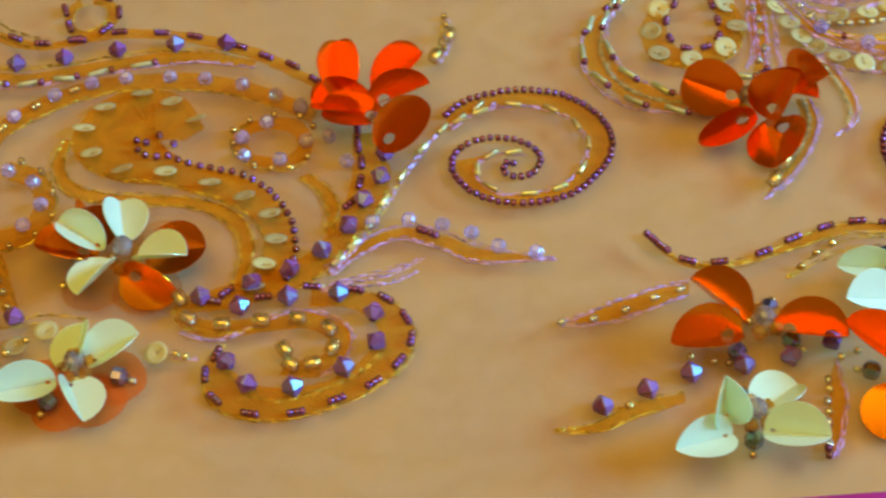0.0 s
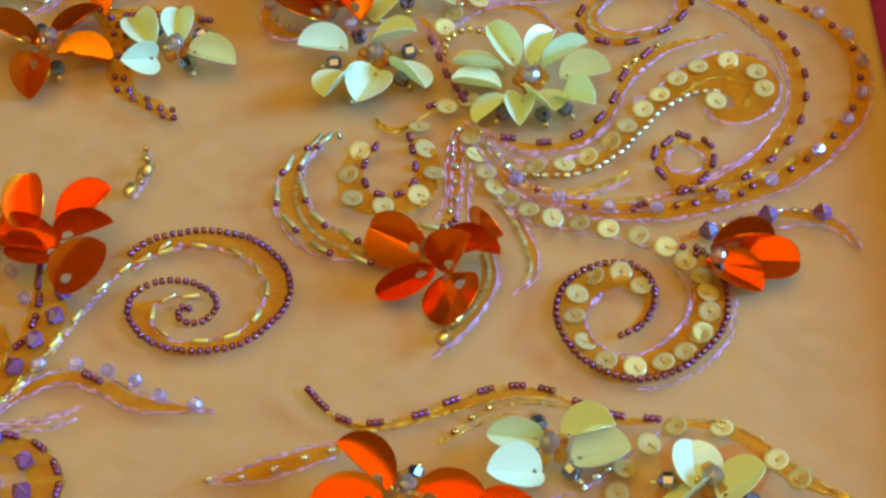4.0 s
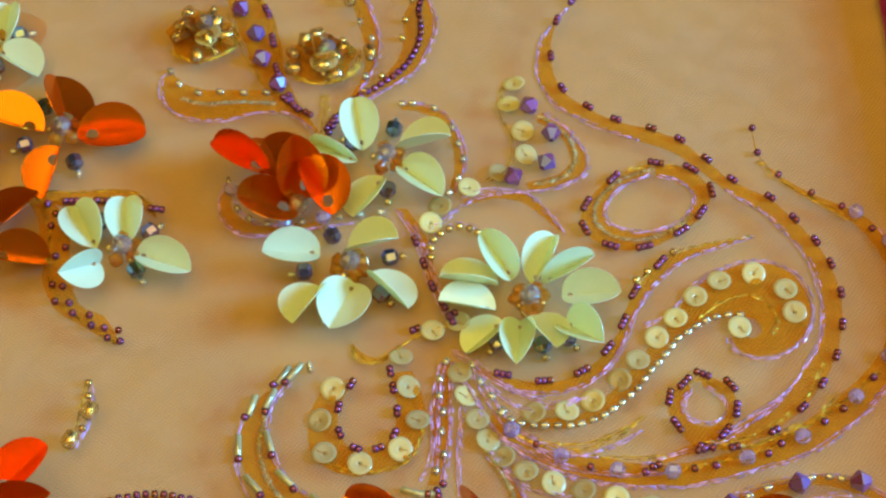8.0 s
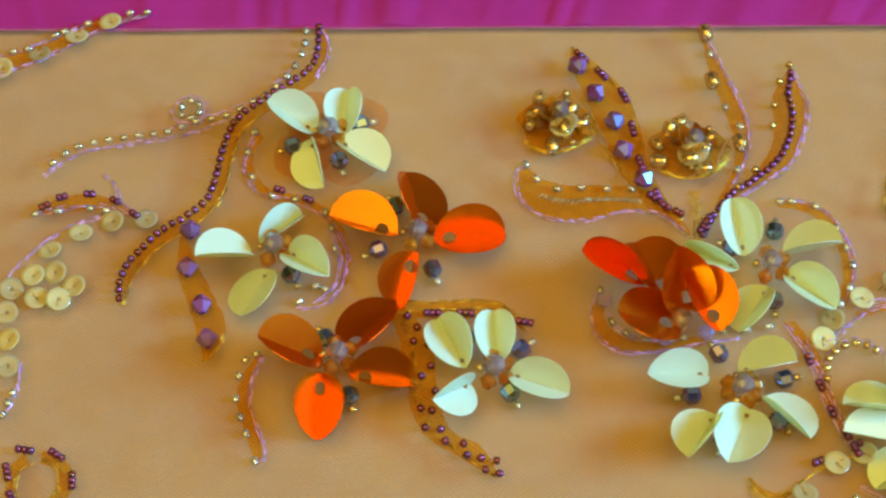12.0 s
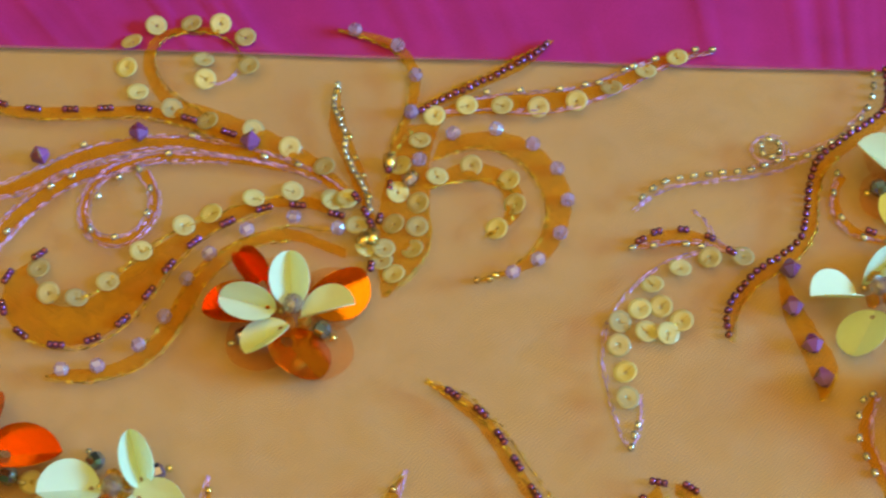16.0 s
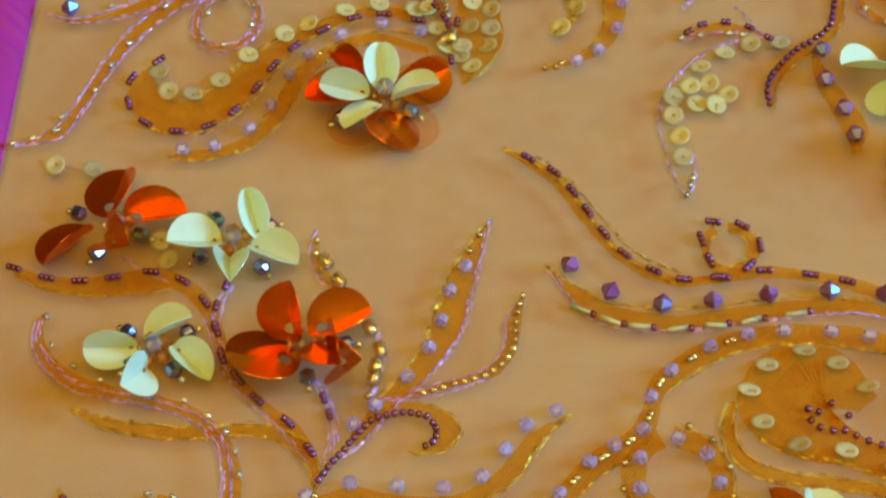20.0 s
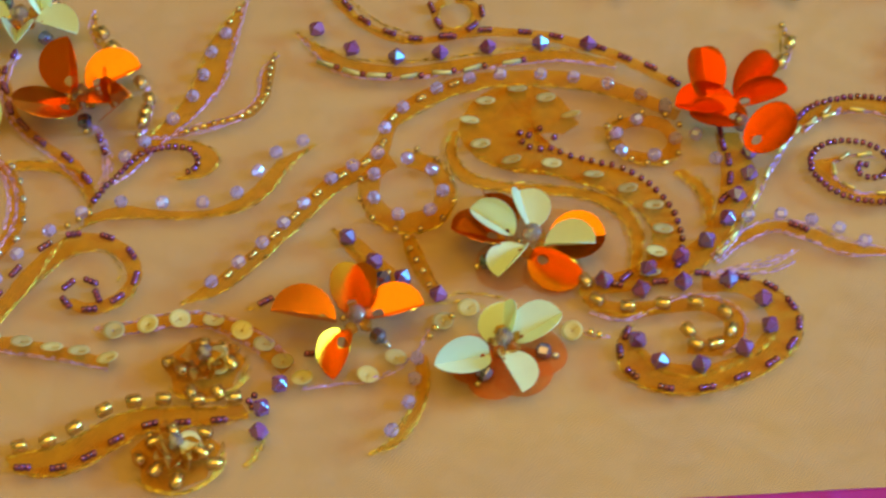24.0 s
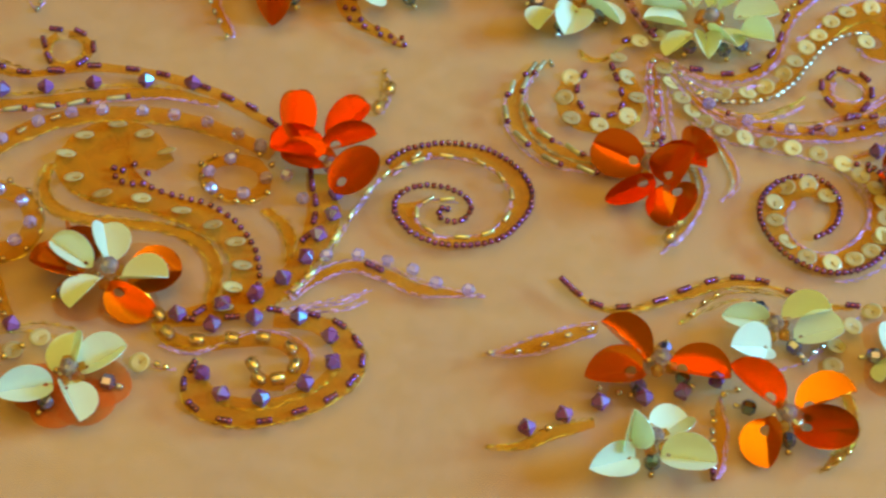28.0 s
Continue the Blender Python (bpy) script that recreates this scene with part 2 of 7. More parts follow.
MINT = material("pearl_mint_petal", (0.82, 1.0, 0.97), 0.13, film=225, vary=0.03, grain=0.04, grain_scale=600, through_colour=(1.0, 1.0, 0.55), through_share=0.36, coat=0.9, ior=1.75, tint=(0.7, 1.0, 1.0), clear_share=0.10, clear_colour=(1.0, 0.92, 0.42))
ORANGE = material("orange_foil_petal", (0.92, 0.275, 0.010), 0.20, metal=1.0, vary=0.01, grain=0.08, grain_scale=600, body=(0.9, 0.26, 0.01), body_share=0.07, through_colour=(1.0, 0.40, 0.02), through_share=0.15, clear_share=0.2, clear_colour=(1.0, 0.46, 0.04), coat=0.04)

# ---- helpers of shape ----
MM = 0.001


def mesh_of(name, verts, faces, mat, smooth=False):
    me = bpy.data.meshes.new(name)
    me.from_pydata([tuple(v) for v in verts], [], faces)
    me.materials.append(mat)
    if smooth:
        me.polygons.foreach_set("use_smooth", [True] * len(me.polygons))
    me.update()
    return me


def thing(name, at, label, category, group=""):
    """An empty at a thing's base, which its parts hang on."""
    ob = new(name)
    ob.empty_display_size = 0.005
    ob.location = (at[0] * MM, at[1] * MM, (at[2] if len(at) > 2 else 0) * MM)
    return tagged(ob, label, category, group)


def place(name, me, parent, m, label=""):
    """A part at the world pose m (in metres), under its thing."""
    ob = new(name, me)
    ob.parent = parent
    stand, above = parent.matrix_basis.copy(), parent.parent
    while above:
        stand, above = above.matrix_basis @ stand, above.parent
    ob.matrix_basis = stand.inverted() @ m
    if label:
        ob["label"] = label
    return ob


def curve(points, step=0.5):
    """A smooth line through the plan points (millimetres), cut into even steps."""
    p = np.array(points, float)
    q = np.vstack([2 * p[0] - p[1], p, 2 * p[-1] - p[-2]])
    out = []
    for i in range(1, len(q) - 2):
        s = np.linspace(0, 1, 24, endpoint=False)[:, None]
        a, b, c, d = q[i - 1], q[i], q[i + 1], q[i + 2]
        out.append(0.5 * (2 * b + (c - a) * s + (2 * a - 5 * b + 4 * c - d) * s**2 + (3 * b - a - 3 * c + d) * s**3))
    out = np.vstack(out + [p[-1:]])
    run = np.r_[0, np.cumsum(np.linalg.norm(np.diff(out, axis=0), axis=1))]
    count = max(3, int(round(run[-1] / step)) + 1)
    t = np.linspace(0, run[-1], count)
    return np.c_[np.interp(t, run, out[:, 0]), np.interp(t, run, out[:, 1])], run[-1]


def headings(line):
    d = np.gradient(line, axis=0)
    return d / np.maximum(np.linalg.norm(d, axis=1, keepdims=True), 1e-9)


def shifted(points, side):
    """The same line, moved sideways by so many millimetres (left is positive)."""
    line, _ = curve(points, 1.0)
    d = headings(line)
    return line + side * np.c_[-d[:, 1], d[:, 0]]


def lathe(profile, sides, along="x", flat=False, name="bead", mat=None):
    """A body of revolution; profile: (place on the axis, radius) in millimetres."""
    verts, faces = [], []
    for a, r in profile:
        for k in range(sides):
            w = 2 * math.pi * k / sides
            v = (a, r * math.cos(w), r * math.sin(w))
            if along == "z":
                v = (v[1], v[2], v[0])
            verts.append([c * MM for c in v])
    n = len(profile)
    for i in range(n - 1):
        for k in range(sides):
            a, b = i * sides + k, i * sides + (k + 1) % sides
            faces.append((a, b, b + sides, a + sides))
    return mesh_of(name, verts, faces, mat, not flat)


def closed(profile):
    return profile + [profile[0]]


# beads, in millimetres: short rounded tubes, faceted double cones, cupped discs
SEED_SHAPE = closed([(-0.58, 0.3), (-0.6, 0.58), (-0.36, 0.8), (0.36, 0.8), (0.6, 0.58), (0.58, 0.3)])
SMALL_SHAPE = closed([(-0.75, 0.25), (-0.78, 0.5), (-0.55, 0.68), (0.55, 0.68), (0.78, 0.5), (0.75, 0.25)])
BIG_SHAPE = closed([(-1.6, 0.95), (-1.7, 1.1), (-1.3, 1.6), (1.3, 1.6), (1.7, 1.1), (1.6, 0.95)])
BUGLE_SHAPE = closed([(-1.75, 0.25), (-1.75, 0.5), (-1.6, 0.6), (1.6, 0.6), (1.75, 0.5), (1.75, 0.25)])
LONG_BUGLE_SHAPE = closed([(-2.4, 0.3), (-2.4, 0.58), (-2.25, 0.7), (2.25, 0.7), (2.4, 0.58), (2.4, 0.3)])
CORE_SHAPE = closed([(-1.45, 0.45), (-1.45, 0.95), (1.45, 0.95), (1.45, 0.45)])
BICONE_SHAPE = closed([(-2.05, 0.35), (-2.0, 0.8), (-0.15, 2.25), (0.15, 2.25), (2.0, 0.8), (2.05, 0.35)])
FACETED_SHAPE = closed([(-1.5, 0.3), (-1.45, 0.75), (-0.75, 1.5), (0.75, 1.5), (1.45, 0.75), (1.5, 0.3)])
SMALL_BICONE_SHAPE = closed([(-1.55, 0.3), (-1.5, 0.65), (-0.12, 1.7), (0.12, 1.7), (1.5, 0.65), (1.55, 0.3)])
ROUND_SHAPE = closed([(-1.8, 0.3), (-1.7, 1.0), (-0.95, 1.85), (0.95, 1.85), (1.7, 1.0), (1.8, 0.3)])
SEQUIN_SHAPE = closed([(0.0, 0.28), (0.0, 0.9), (0.08, 1.6), (0.36, 2.5), (0.42, 2.48), (0.15, 1.58), (0.07, 0.9), (0.07, 0.28)])


def lined(name, shell, glass, core):
    """A clear bead with a bright metal lining in its hole."""
    outer, inner = lathe(shell, 10, mat=glass), lathe(core, 8, mat=LINING)
    bm = bmesh.new()
    bm.from_mesh(outer)
    count = len(bm.faces)
    bm.from_mesh(inner)
    bm.faces.ensure_lookup_table()
    for f in bm.faces[count:]:
        f.material_index = 1
    me = bpy.data.meshes.new(name)
    bm.to_mesh(me)
    bm.free()
    me.materials.append(glass)
    me.materials.append(LINING)
    return me


KINDS = {
    "plum": (lathe(SEED_SHAPE, 7, mat=PLUM), 0.85, "bead"),
    "gold": (lathe(SEED_SHAPE, 7, mat=GOLD), 0.85, "bead"),
    "silver": (lathe(SMALL_SHAPE, 7, mat=SILVER), 0.75, "bead"),
    "big_gold": (lined("bead", BIG_SHAPE, AMBER_GLASS, CORE_SHAPE), 1.55, "bead"),
    "big_silver": (lined("bead", BIG_SHAPE, AMBER_GLASS, CORE_SHAPE), 1.55, "bead"),
    "bugle_gold": (lathe(BUGLE_SHAPE, 8, mat=GOLD_BUGLE), 0.6, "bugle_bead"),
    "bugle_silver": (lathe(LONG_BUGLE_SHAPE, 8, mat=PALE_BUGLE), 0.7, "bugle_bead"),
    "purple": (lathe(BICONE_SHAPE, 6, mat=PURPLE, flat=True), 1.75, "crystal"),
    "lilac": (lathe(FACETED_SHAPE, 8, mat=LILAC, flat=True), 1.4, "crystal"),
    "pearl": (lathe(ROUND_SHAPE, 8, mat=PEARL, flat=True), 1.6, "crystal"),
    "centre": (lathe([(a * 1.1, b * 1.1) for a, b in ROUND_SHAPE], 8, mat=PEARL, flat=True), 2.0, "crystal"),
    "steel_round": (lathe(ROUND_SHAPE, 8, mat=STEEL, flat=True), 1.6, "crystal"),
    "topaz_small": (lathe(SMALL_BICONE_SHAPE, 6, mat=TOPAZ, flat=True), 1.4, "crystal"),
    "sequin": (lathe(SEQUIN_SHAPE, 18, "z", mat=SEQUIN), 0.4, "sequin"),
}
chance = random.Random(4)


def tie_thread(me):
    """The stitch that holds a sequin: a short dark thread from its hole to its edge."""
    bm = bmesh.new()
    bm.from_mesh(me)
    me.materials.append(DARK_THREAD)
    made = bmesh.ops.create_cube(bm, size=1.0, matrix=Matrix.Translation((0.0008, 0, 0.00018)) @ Matrix.Rotation(-0.10, 4, "Y") @ Matrix.Diagonal((0.0016, 0.00016, 0.00016, 1)))
    for v in made["verts"]:
        for f in v.link_faces:
            f.material_index = 1
    bm.to_mesh(me)
    bm.free()


tie_thread(KINDS["sequin"][0])
KINDS["leaning_sequin"] = KINDS["sequin"]


def painted_shimmer(me, mat, dice):
    """Shimmer put into colour: random facets of a crystal take a second tone."""
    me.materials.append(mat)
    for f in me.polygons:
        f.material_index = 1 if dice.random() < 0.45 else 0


painted_shimmer(KINDS["purple"][0], VIOLET, random.Random(2))
painted_shimmer(KINDS["lilac"][0], MAUVE, random.Random(5))


def bead(kind, parent, x, y, heading, lift=None, tilt=0.0):
    me, high, name = KINDS[kind]
    z = high if lift is None else lift
    turn = Euler((chance.uniform(0, 6.28), tilt, heading))
    if kind == "sequin":
        turn = Euler((chance.uniform(-0.3, 0.3), chance.uniform(-0.3, 0.3), chance.uniform(0, 6.28)))
    if kind == "leaning_sequin":
        z, turn = 1.1, Euler((chance.uniform(-0.6, -0.35), chance.uniform(-0.2, 0.2), chance.uniform(-0.3, 0.3)))
    return place(name, me, parent, Matrix.LocRotScale((x * MM, y * MM, z * MM), turn, None))


def string_of(parent, kind, points, step=1.7, cluster=0, gap=0.0, count=0, side=0.0, start=0.0):
    """Beads along a line: evenly by step, in clusters with gaps, or so many in all."""
    line, length = curve(shifted(points, side) if side else points, 0.25)
    d = headings(line)
    places = []
    if count:
        places = list(np.linspace(start, length - start, count))
    else:
        s, k = start, 0
        while s <= length:
            places.append(s + chance.uniform(-0.08, 0.08))
            k += 1
            s += step + (gap if cluster and k % cluster == 0 else 0)
    for s in places:
        i = min(len(line) - 1, max(0, int(round(s / length * (len(line) - 1)))))
        j = chance.uniform(-0.12, 0.12)
        bead(kind, parent, line[i][0] - d[i][1] * j, line[i][1] + d[i][0] * j, math.atan2(d[i][1], d[i][0]) + chance.uniform(-0.12, 0.12))


def stitch(verts, faces, a, b, n, r, z, base):
    """One short stitch of thread from a to b, thinner at both ends."""
    first = len(verts)
    for u, w in ((0.0, 0.35), (0.3, 1.0), (0.7, 1.0), (1.0, 0.35)):
        c = a + (b - a) * u
        for k in range(5):
            q = 2 * math.pi * k / 5
            verts.append(((c[0] + n[0] * r * w * math.cos(q)) * MM - base.x, (c[1] + n[1] * r * w * math.cos(q)) * MM - base.y, (z + r * w * math.sin(q)) * MM))
    for g in range(3):
        for k in range(5):
            p, q = first + g * 5 + k, first + g * 5 + (k + 1) % 5
            faces.append((p, q, q + 5, p + 5))
    faces += [tuple(first + k for k in range(4, -1, -1)), tuple(first + 15 + k for k in range(5))]


def thread(parent, points, mat, thick=0.135, side=0.0):
    """A line of metallic stitching: three loose strands of short stitches, each a little askew."""
    line, length = curve(shifted(points, side) if side else points, 0.2)
    d = headings(line)
    verts, faces = [], []
    dice = random.Random(int(length * 100))
    for strand in (-0.3, 0.03, 0.32):
        s = dice.uniform(0, 0.8)
        while s < length - 0.6:
            long = dice.uniform(1.1, 2.4)
            i, j = (min(len(line) - 1, int(v / length * (len(line) - 1))) for v in (s, min(length, s + long)))
            n = np.array([-d[i][1], d[i][0]])
            drift = strand + 0.5 * noise.noise((line[i][0] / 6, line[i][1] / 6, 40 * strand))
            a, b = line[i] + n * (drift + dice.uniform(-0.12, 0.12)), line[j] + n * (drift + dice.uniform(-0.12, 0.12))
            stitch(verts, faces, a, b, n, thick * dice.uniform(0.6, 1.15), dice.uniform(0.2, 0.34), parent.location)
            s += long * (dice.uniform(0.85, 1.05) if strand < 0 else dice.uniform(0.95, 1.9))
    ob = new("stitch_line", mesh_of("stitch_line", verts, faces, mat, True))
    ob.parent = parent
    return ob


def braid(parent, points):
    """A broad line of crossing metallic stitches, worked to and fro."""
    line, length = curve(points, 0.2)
    d = headings(line)
    verts, faces = [], []
    dice = random.Random(int(length * 90) + 1)
    s, way = 0.0, 1
    while s < length - 0.8:
        i, j = (min(len(line) - 1, int(v / length * (len(line) - 1))) for v in (s, min(length, s + dice.uniform(0.7, 1.3))))
        n = np.array([-d[i][1], d[i][0]])
        wide = dice.uniform(0.45, 0.85) * way
        stitch(verts, faces, line[i] - n * wide, line[j] + n * wide * dice.uniform(0.6, 1.0), d[i], 0.16 * dice.uniform(0.7, 1.2), dice.uniform(0.2, 0.45), parent.location)
        s, way = s + dice.uniform(0.28, 0.5), -way
    ob = new("braid_line", mesh_of("braid_line", verts, faces, BRAID, True))
    ob.parent = parent
    return ob


def ribbon(parent, left, right):
    """A second, darker layer of organza between two lines of stitching."""
    a, _ = curve(left, 1.0)
    b, _ = curve(right, 1.0)
    n = max(len(a), len(b), 6)
    pick = lambda l: [l[min(len(l) - 1, int(round(i * (len(l) - 1) / (n - 1))))] for i in range(n)]
    base = parent.location
    verts = []
    for k, (p, q) in enumerate(zip(pick(a), pick(b))):
        p, q = np.array(p), np.array(q)
        fray = (q - p) / max(np.linalg.norm(q - p), 0.5)
        p, q = p + fray * 0.4 * noise.noise((p[0] / 1.7, p[1] / 1.7, 2)), q + fray * 0.4 * noise.noise((q[0] / 1.7, q[1] / 1.7, 8))
        for z in (0.04, 0.06 + 0.0012 * k):
            for v in (p, q):
                verts.append((v[0] * MM - base.x, v[1] * MM - base.y, z * MM - base.z))
    faces = []
    for i in range(n - 1):
        k, m = 4 * i, 4 * i + 4
        faces += [(k + 2, k + 3, m + 3, m + 2)]
    ob = new("organza_band", mesh_of("organza_band", verts, faces, BAND))
    ob.parent = parent
    return ob


def petal_mesh(name, radius, fold, mat):
    """A round foil disc creased sharply along its middle into two slightly hollow halves, with a round sewing hole near its foot."""
    hole, off = (1.35, 3.2) if mat is ORANGE else (0.55, 1.7)
    turns, rings = 18, 4
    verts, faces = [], []
    row = rings + 1
    for side in (-1, 1):
        start = len(verts)
        top = []
        for i in range(turns + 1):
            w = math.pi * i / turns
            c, d = math.cos(w), radius - off
            reach = d * c + math.sqrt(max(0.0, radius * radius - d * d * math.sin(w) ** 2))
            for j in range(row):
                q = hole + (reach - hole) * j / rings
                x, out = off + q * c, q * math.sin(w)
                half = math.sqrt(max(1e-6, radius * radius - (x - radius) ** 2))
                s = min(1.0, out / half)
                hollow = 0.008 * half * math.sin(math.pi * s)
                y = side * (out * math.cos(fold) + hollow * math.sin(fold))
                z = out * math.sin(fold) - hollow * math.cos(fold) + 0.03 * x * x / (2 * radius)
                top.append((x, y, z))
        verts += top + [(x, y + side * 0.10, z - 0.10) for x, y, z in top]
        low = len(top)
        for i in range(turns):
            for j in range(rings):
                a = start + i * row + j
                quad = (a, a + 1, a + row + 1, a + row)
                under = (low + a, low + a + row, low + a + row + 1, low + a + 1)
                faces += [quad, under] if side > 0 else [quad[::-1], under[::-1]]
        edge = [start + i * row + rings for i in range(turns + 1)]
        rim = len(verts)
        verts += [verts[e] for e in edge] + [verts[e + low] for e in edge]
        for i in range(rim, rim + turns):
            faces.append((i, i + turns + 1, i + turns + 2, i + 1))
    verts = [[c * MM for c in v] for v in verts]
    return mesh_of(name, verts, faces, mat, True)


PETALS = {}


def petal(parent, at, az, el, length, mat, fold=0.75, roll=0.0, name="petal"):
    key = (round(length, 1), round(fold, 2), mat.name)
    if key not in PETALS:
        PETALS[key] = petal_mesh("petal", length / 2, fold, mat)
    m = Matrix.Translation((at[0] * MM, at[1] * MM, at[2] * MM)) @ Matrix.Rotation(radians(az), 4, "Z") @ Matrix.Rotation(radians(-el), 4, "Y") @ Matrix.Rotation(radians(roll), 4, "X")
    return place(name, PETALS[key], parent, m)


def flower(label, at, petals, mat, length=12.3, high=2.5, fold=0.95, drops=(), centre="centre", lower=(), backing=0.0, backed=None, group="sequin flowers", picots=5):
    """A flower of folded foil petals round a crystal, with crystals and small gold beads under them.
    Each petal: its foot beside the middle, its heading and rise, and its roll, in millimetres and degrees;
    then, where they differ from the rest, its crease in radians, the height of its foot and its share of the length."""
    ob = thing("sequin_flower", (at[0], at[1], 0), label, "flower", group)
    if backing:
        for k in range(4):
            a = 3.5 + k * 0.85 if backed else 0.6 + k * math.pi / 2
            cx, cy = backing * 0.5 * math.cos(a), backing * 0.5 * math.sin(a)
            ring = [((cx + backing * 0.45 * math.cos(w) * (1 + 0.06 * math.sin(3 * w + k))) * MM, (cy + backing * 0.45 * math.sin(w)) * MM, (0.12 + 0.03 * k) * MM) for w in np.linspace(0, 2 * math.pi, 25)[:-1]]
            o = new("organza_petal", mesh_of("organza_petal", ring, [tuple(range(24))], backed or FAINT))
            o.parent = ob
    for group_of, long, foil, bend, base in ((lower, 14.0, ORANGE, 0.6, 1.2), (petals, length, mat, fold, high)):
        for x, y, az, el, roll, *own in group_of:
            crease, foot, share = own or (bend, base, 1.0)
            petal(ob, (at[0] + x, at[1] + y, foot), az, el, long * share, foil, crease, roll + chance.uniform(-2, 2))
    bead(centre, ob, at[0], at[1], 0.4, high + 2.0, -1.2)
    for x, y in drops:
        w = math.atan2(y - at[1], x - at[0])
        drop = bead("steel_round", ob, x, y, w, 1.8)
        bead("silver" if chance.random() < 0.5 else "gold", drop, x + 2.7 * math.cos(w), y + 2.7 * math.sin(w), w, 0.9)
    for k in range(picots):
        w = 2 * math.pi * (k + 0.4) / max(1, picots)
        bead("gold" if k % 3 == 2 else "topaz_small", ob, at[0] + 2.9 * math.cos(w), at[1] + 2.9 * math.sin(w), w, 2.6, 0.5)
    return ob


# ---- the large structure: table, frame wrapped in pink silk, tan ground, organza ----
LEFT, RIGHT, LOW, HIGH = -266.0, 160.0, -86.5, 168.0
DEEP = -3.2


def slab(name, x0, y0, z0, x1, y1, z1, mat, label, category, kind="structure"):
    verts = [(x, y, z) for z in (z0, z1) for y in (y0, y1) for x in (x0, x1)]
    faces = [(0, 2, 3, 1), (4, 5, 7, 6), (0, 1, 5, 4), (2, 6, 7, 3), (0, 4, 6, 2), (1, 3, 7, 5)]
    return tagged(new(name, mesh_of(name, verts, faces, mat)), label, category, "", kind)


slab("floor", -2.52, -2.66, -0.80, 1.64, 2.8, -0.75, WOOD, "plain brown wooden floor", "floor")
# unseen room sides that shape the light; ceiling set low for the fill
slab("ceiling", -2.52, -2.66, 1.72, 1.64, 2.8, 1.79, DARK_ROOM, "unseen dark ceiling that darkens reflections", "ceiling")
slab("wall_west", -2.59, -2.66, -0.75, -2.52, 2.8, 1.72, WALL, "unseen amber wall that warms the bounced light", "wall")
slab("wall_north", -2.52, 2.8, -0.75, 1.64, 2.87, 1.72, DARK_ROOM, "unseen dark wall that darkens reflections", "wall")
slab("wall_south", -2.52, -2.73, -0.75, 1.64, -2.66, 1.72, WALL, "unseen amber wall that warms the bounced light", "wall")
slab("wall_east", 1.57, -2.66, -0.75, 1.64, 2.8, 0.42, WALL, "unseen amber wall under the window, warming the bounced light", "wall")
slab("wall_east", 1.57, -2.66, 1.02, 1.64, 2.8, 1.72, WALL, "unseen amber wall over the window, warming the bounced light", "wall")
slab("wall_east", 1.57, -2.66, 0.42, 1.64, -0.37, 1.02, WALL, "unseen amber wall beside the window, warming the bounced light", "wall")
slab("wall_east", 1.57, 0.37, 0.42, 1.64, 2.8, 1.02, WALL, "unseen amber wall beside the window, warming the bounced light", "wall")


def table():
    ob = thing("table", (-50, 50, -750), "brown wooden table on four square legs under the embroidery", "table")

    def board(name, x0, y0, z0, x1, y1, z1):
        verts = [(x, y, z) for z in (z0, z1) for y in (y0, y1) for x in (x0, x1)]
        faces = [(0, 2, 3, 1), (4, 5, 7, 6), (0, 1, 5, 4), (2, 6, 7, 3), (0, 4, 6, 2), (1, 3, 7, 5)]
        place(name, mesh_of(name, verts, faces, WOOD), ob, Matrix.Identity(4))

    board("tabletop", -0.75, -0.45, -0.035, 0.65, 0.55, -0.0058)
    for x in (-0.72, 0.56):
        for y in (-0.42, 0.46):
            board("leg", x, y, -0.75, x + 0.06, y + 0.06, -0.035)


table()


def ground_sheet():
    nx, ny = 70, 46
    x0, x1, y0, y1 = LEFT - 20, RIGHT + 20, LOW - 20, HIGH + 20
    verts, faces = [], []
    for j in range(ny + 1):
        for i in range(nx + 1):
            x, y = x0 + (x1 - x0) * i / nx, y0 + (y1 - y0) * j / ny
            z = DEEP + 0.35 * noise.noise((x / 60, y / 60, 1)) + 0.12 * noise.noise((x / 18, y / 30, 5))
            verts.append((x * MM, y * MM, z * MM))
    for j in range(ny):
        for i in range(nx):
            a = j * (nx + 1) + i
            faces.append((a, a + 1, a + nx + 2, a + nx + 1))
    return tagged(new("ground", mesh_of("ground", verts, faces, TAN, True)), "smooth tan satin cloth lying under the sheer fabric", "cloth", "", "structure")


ground_sheet()


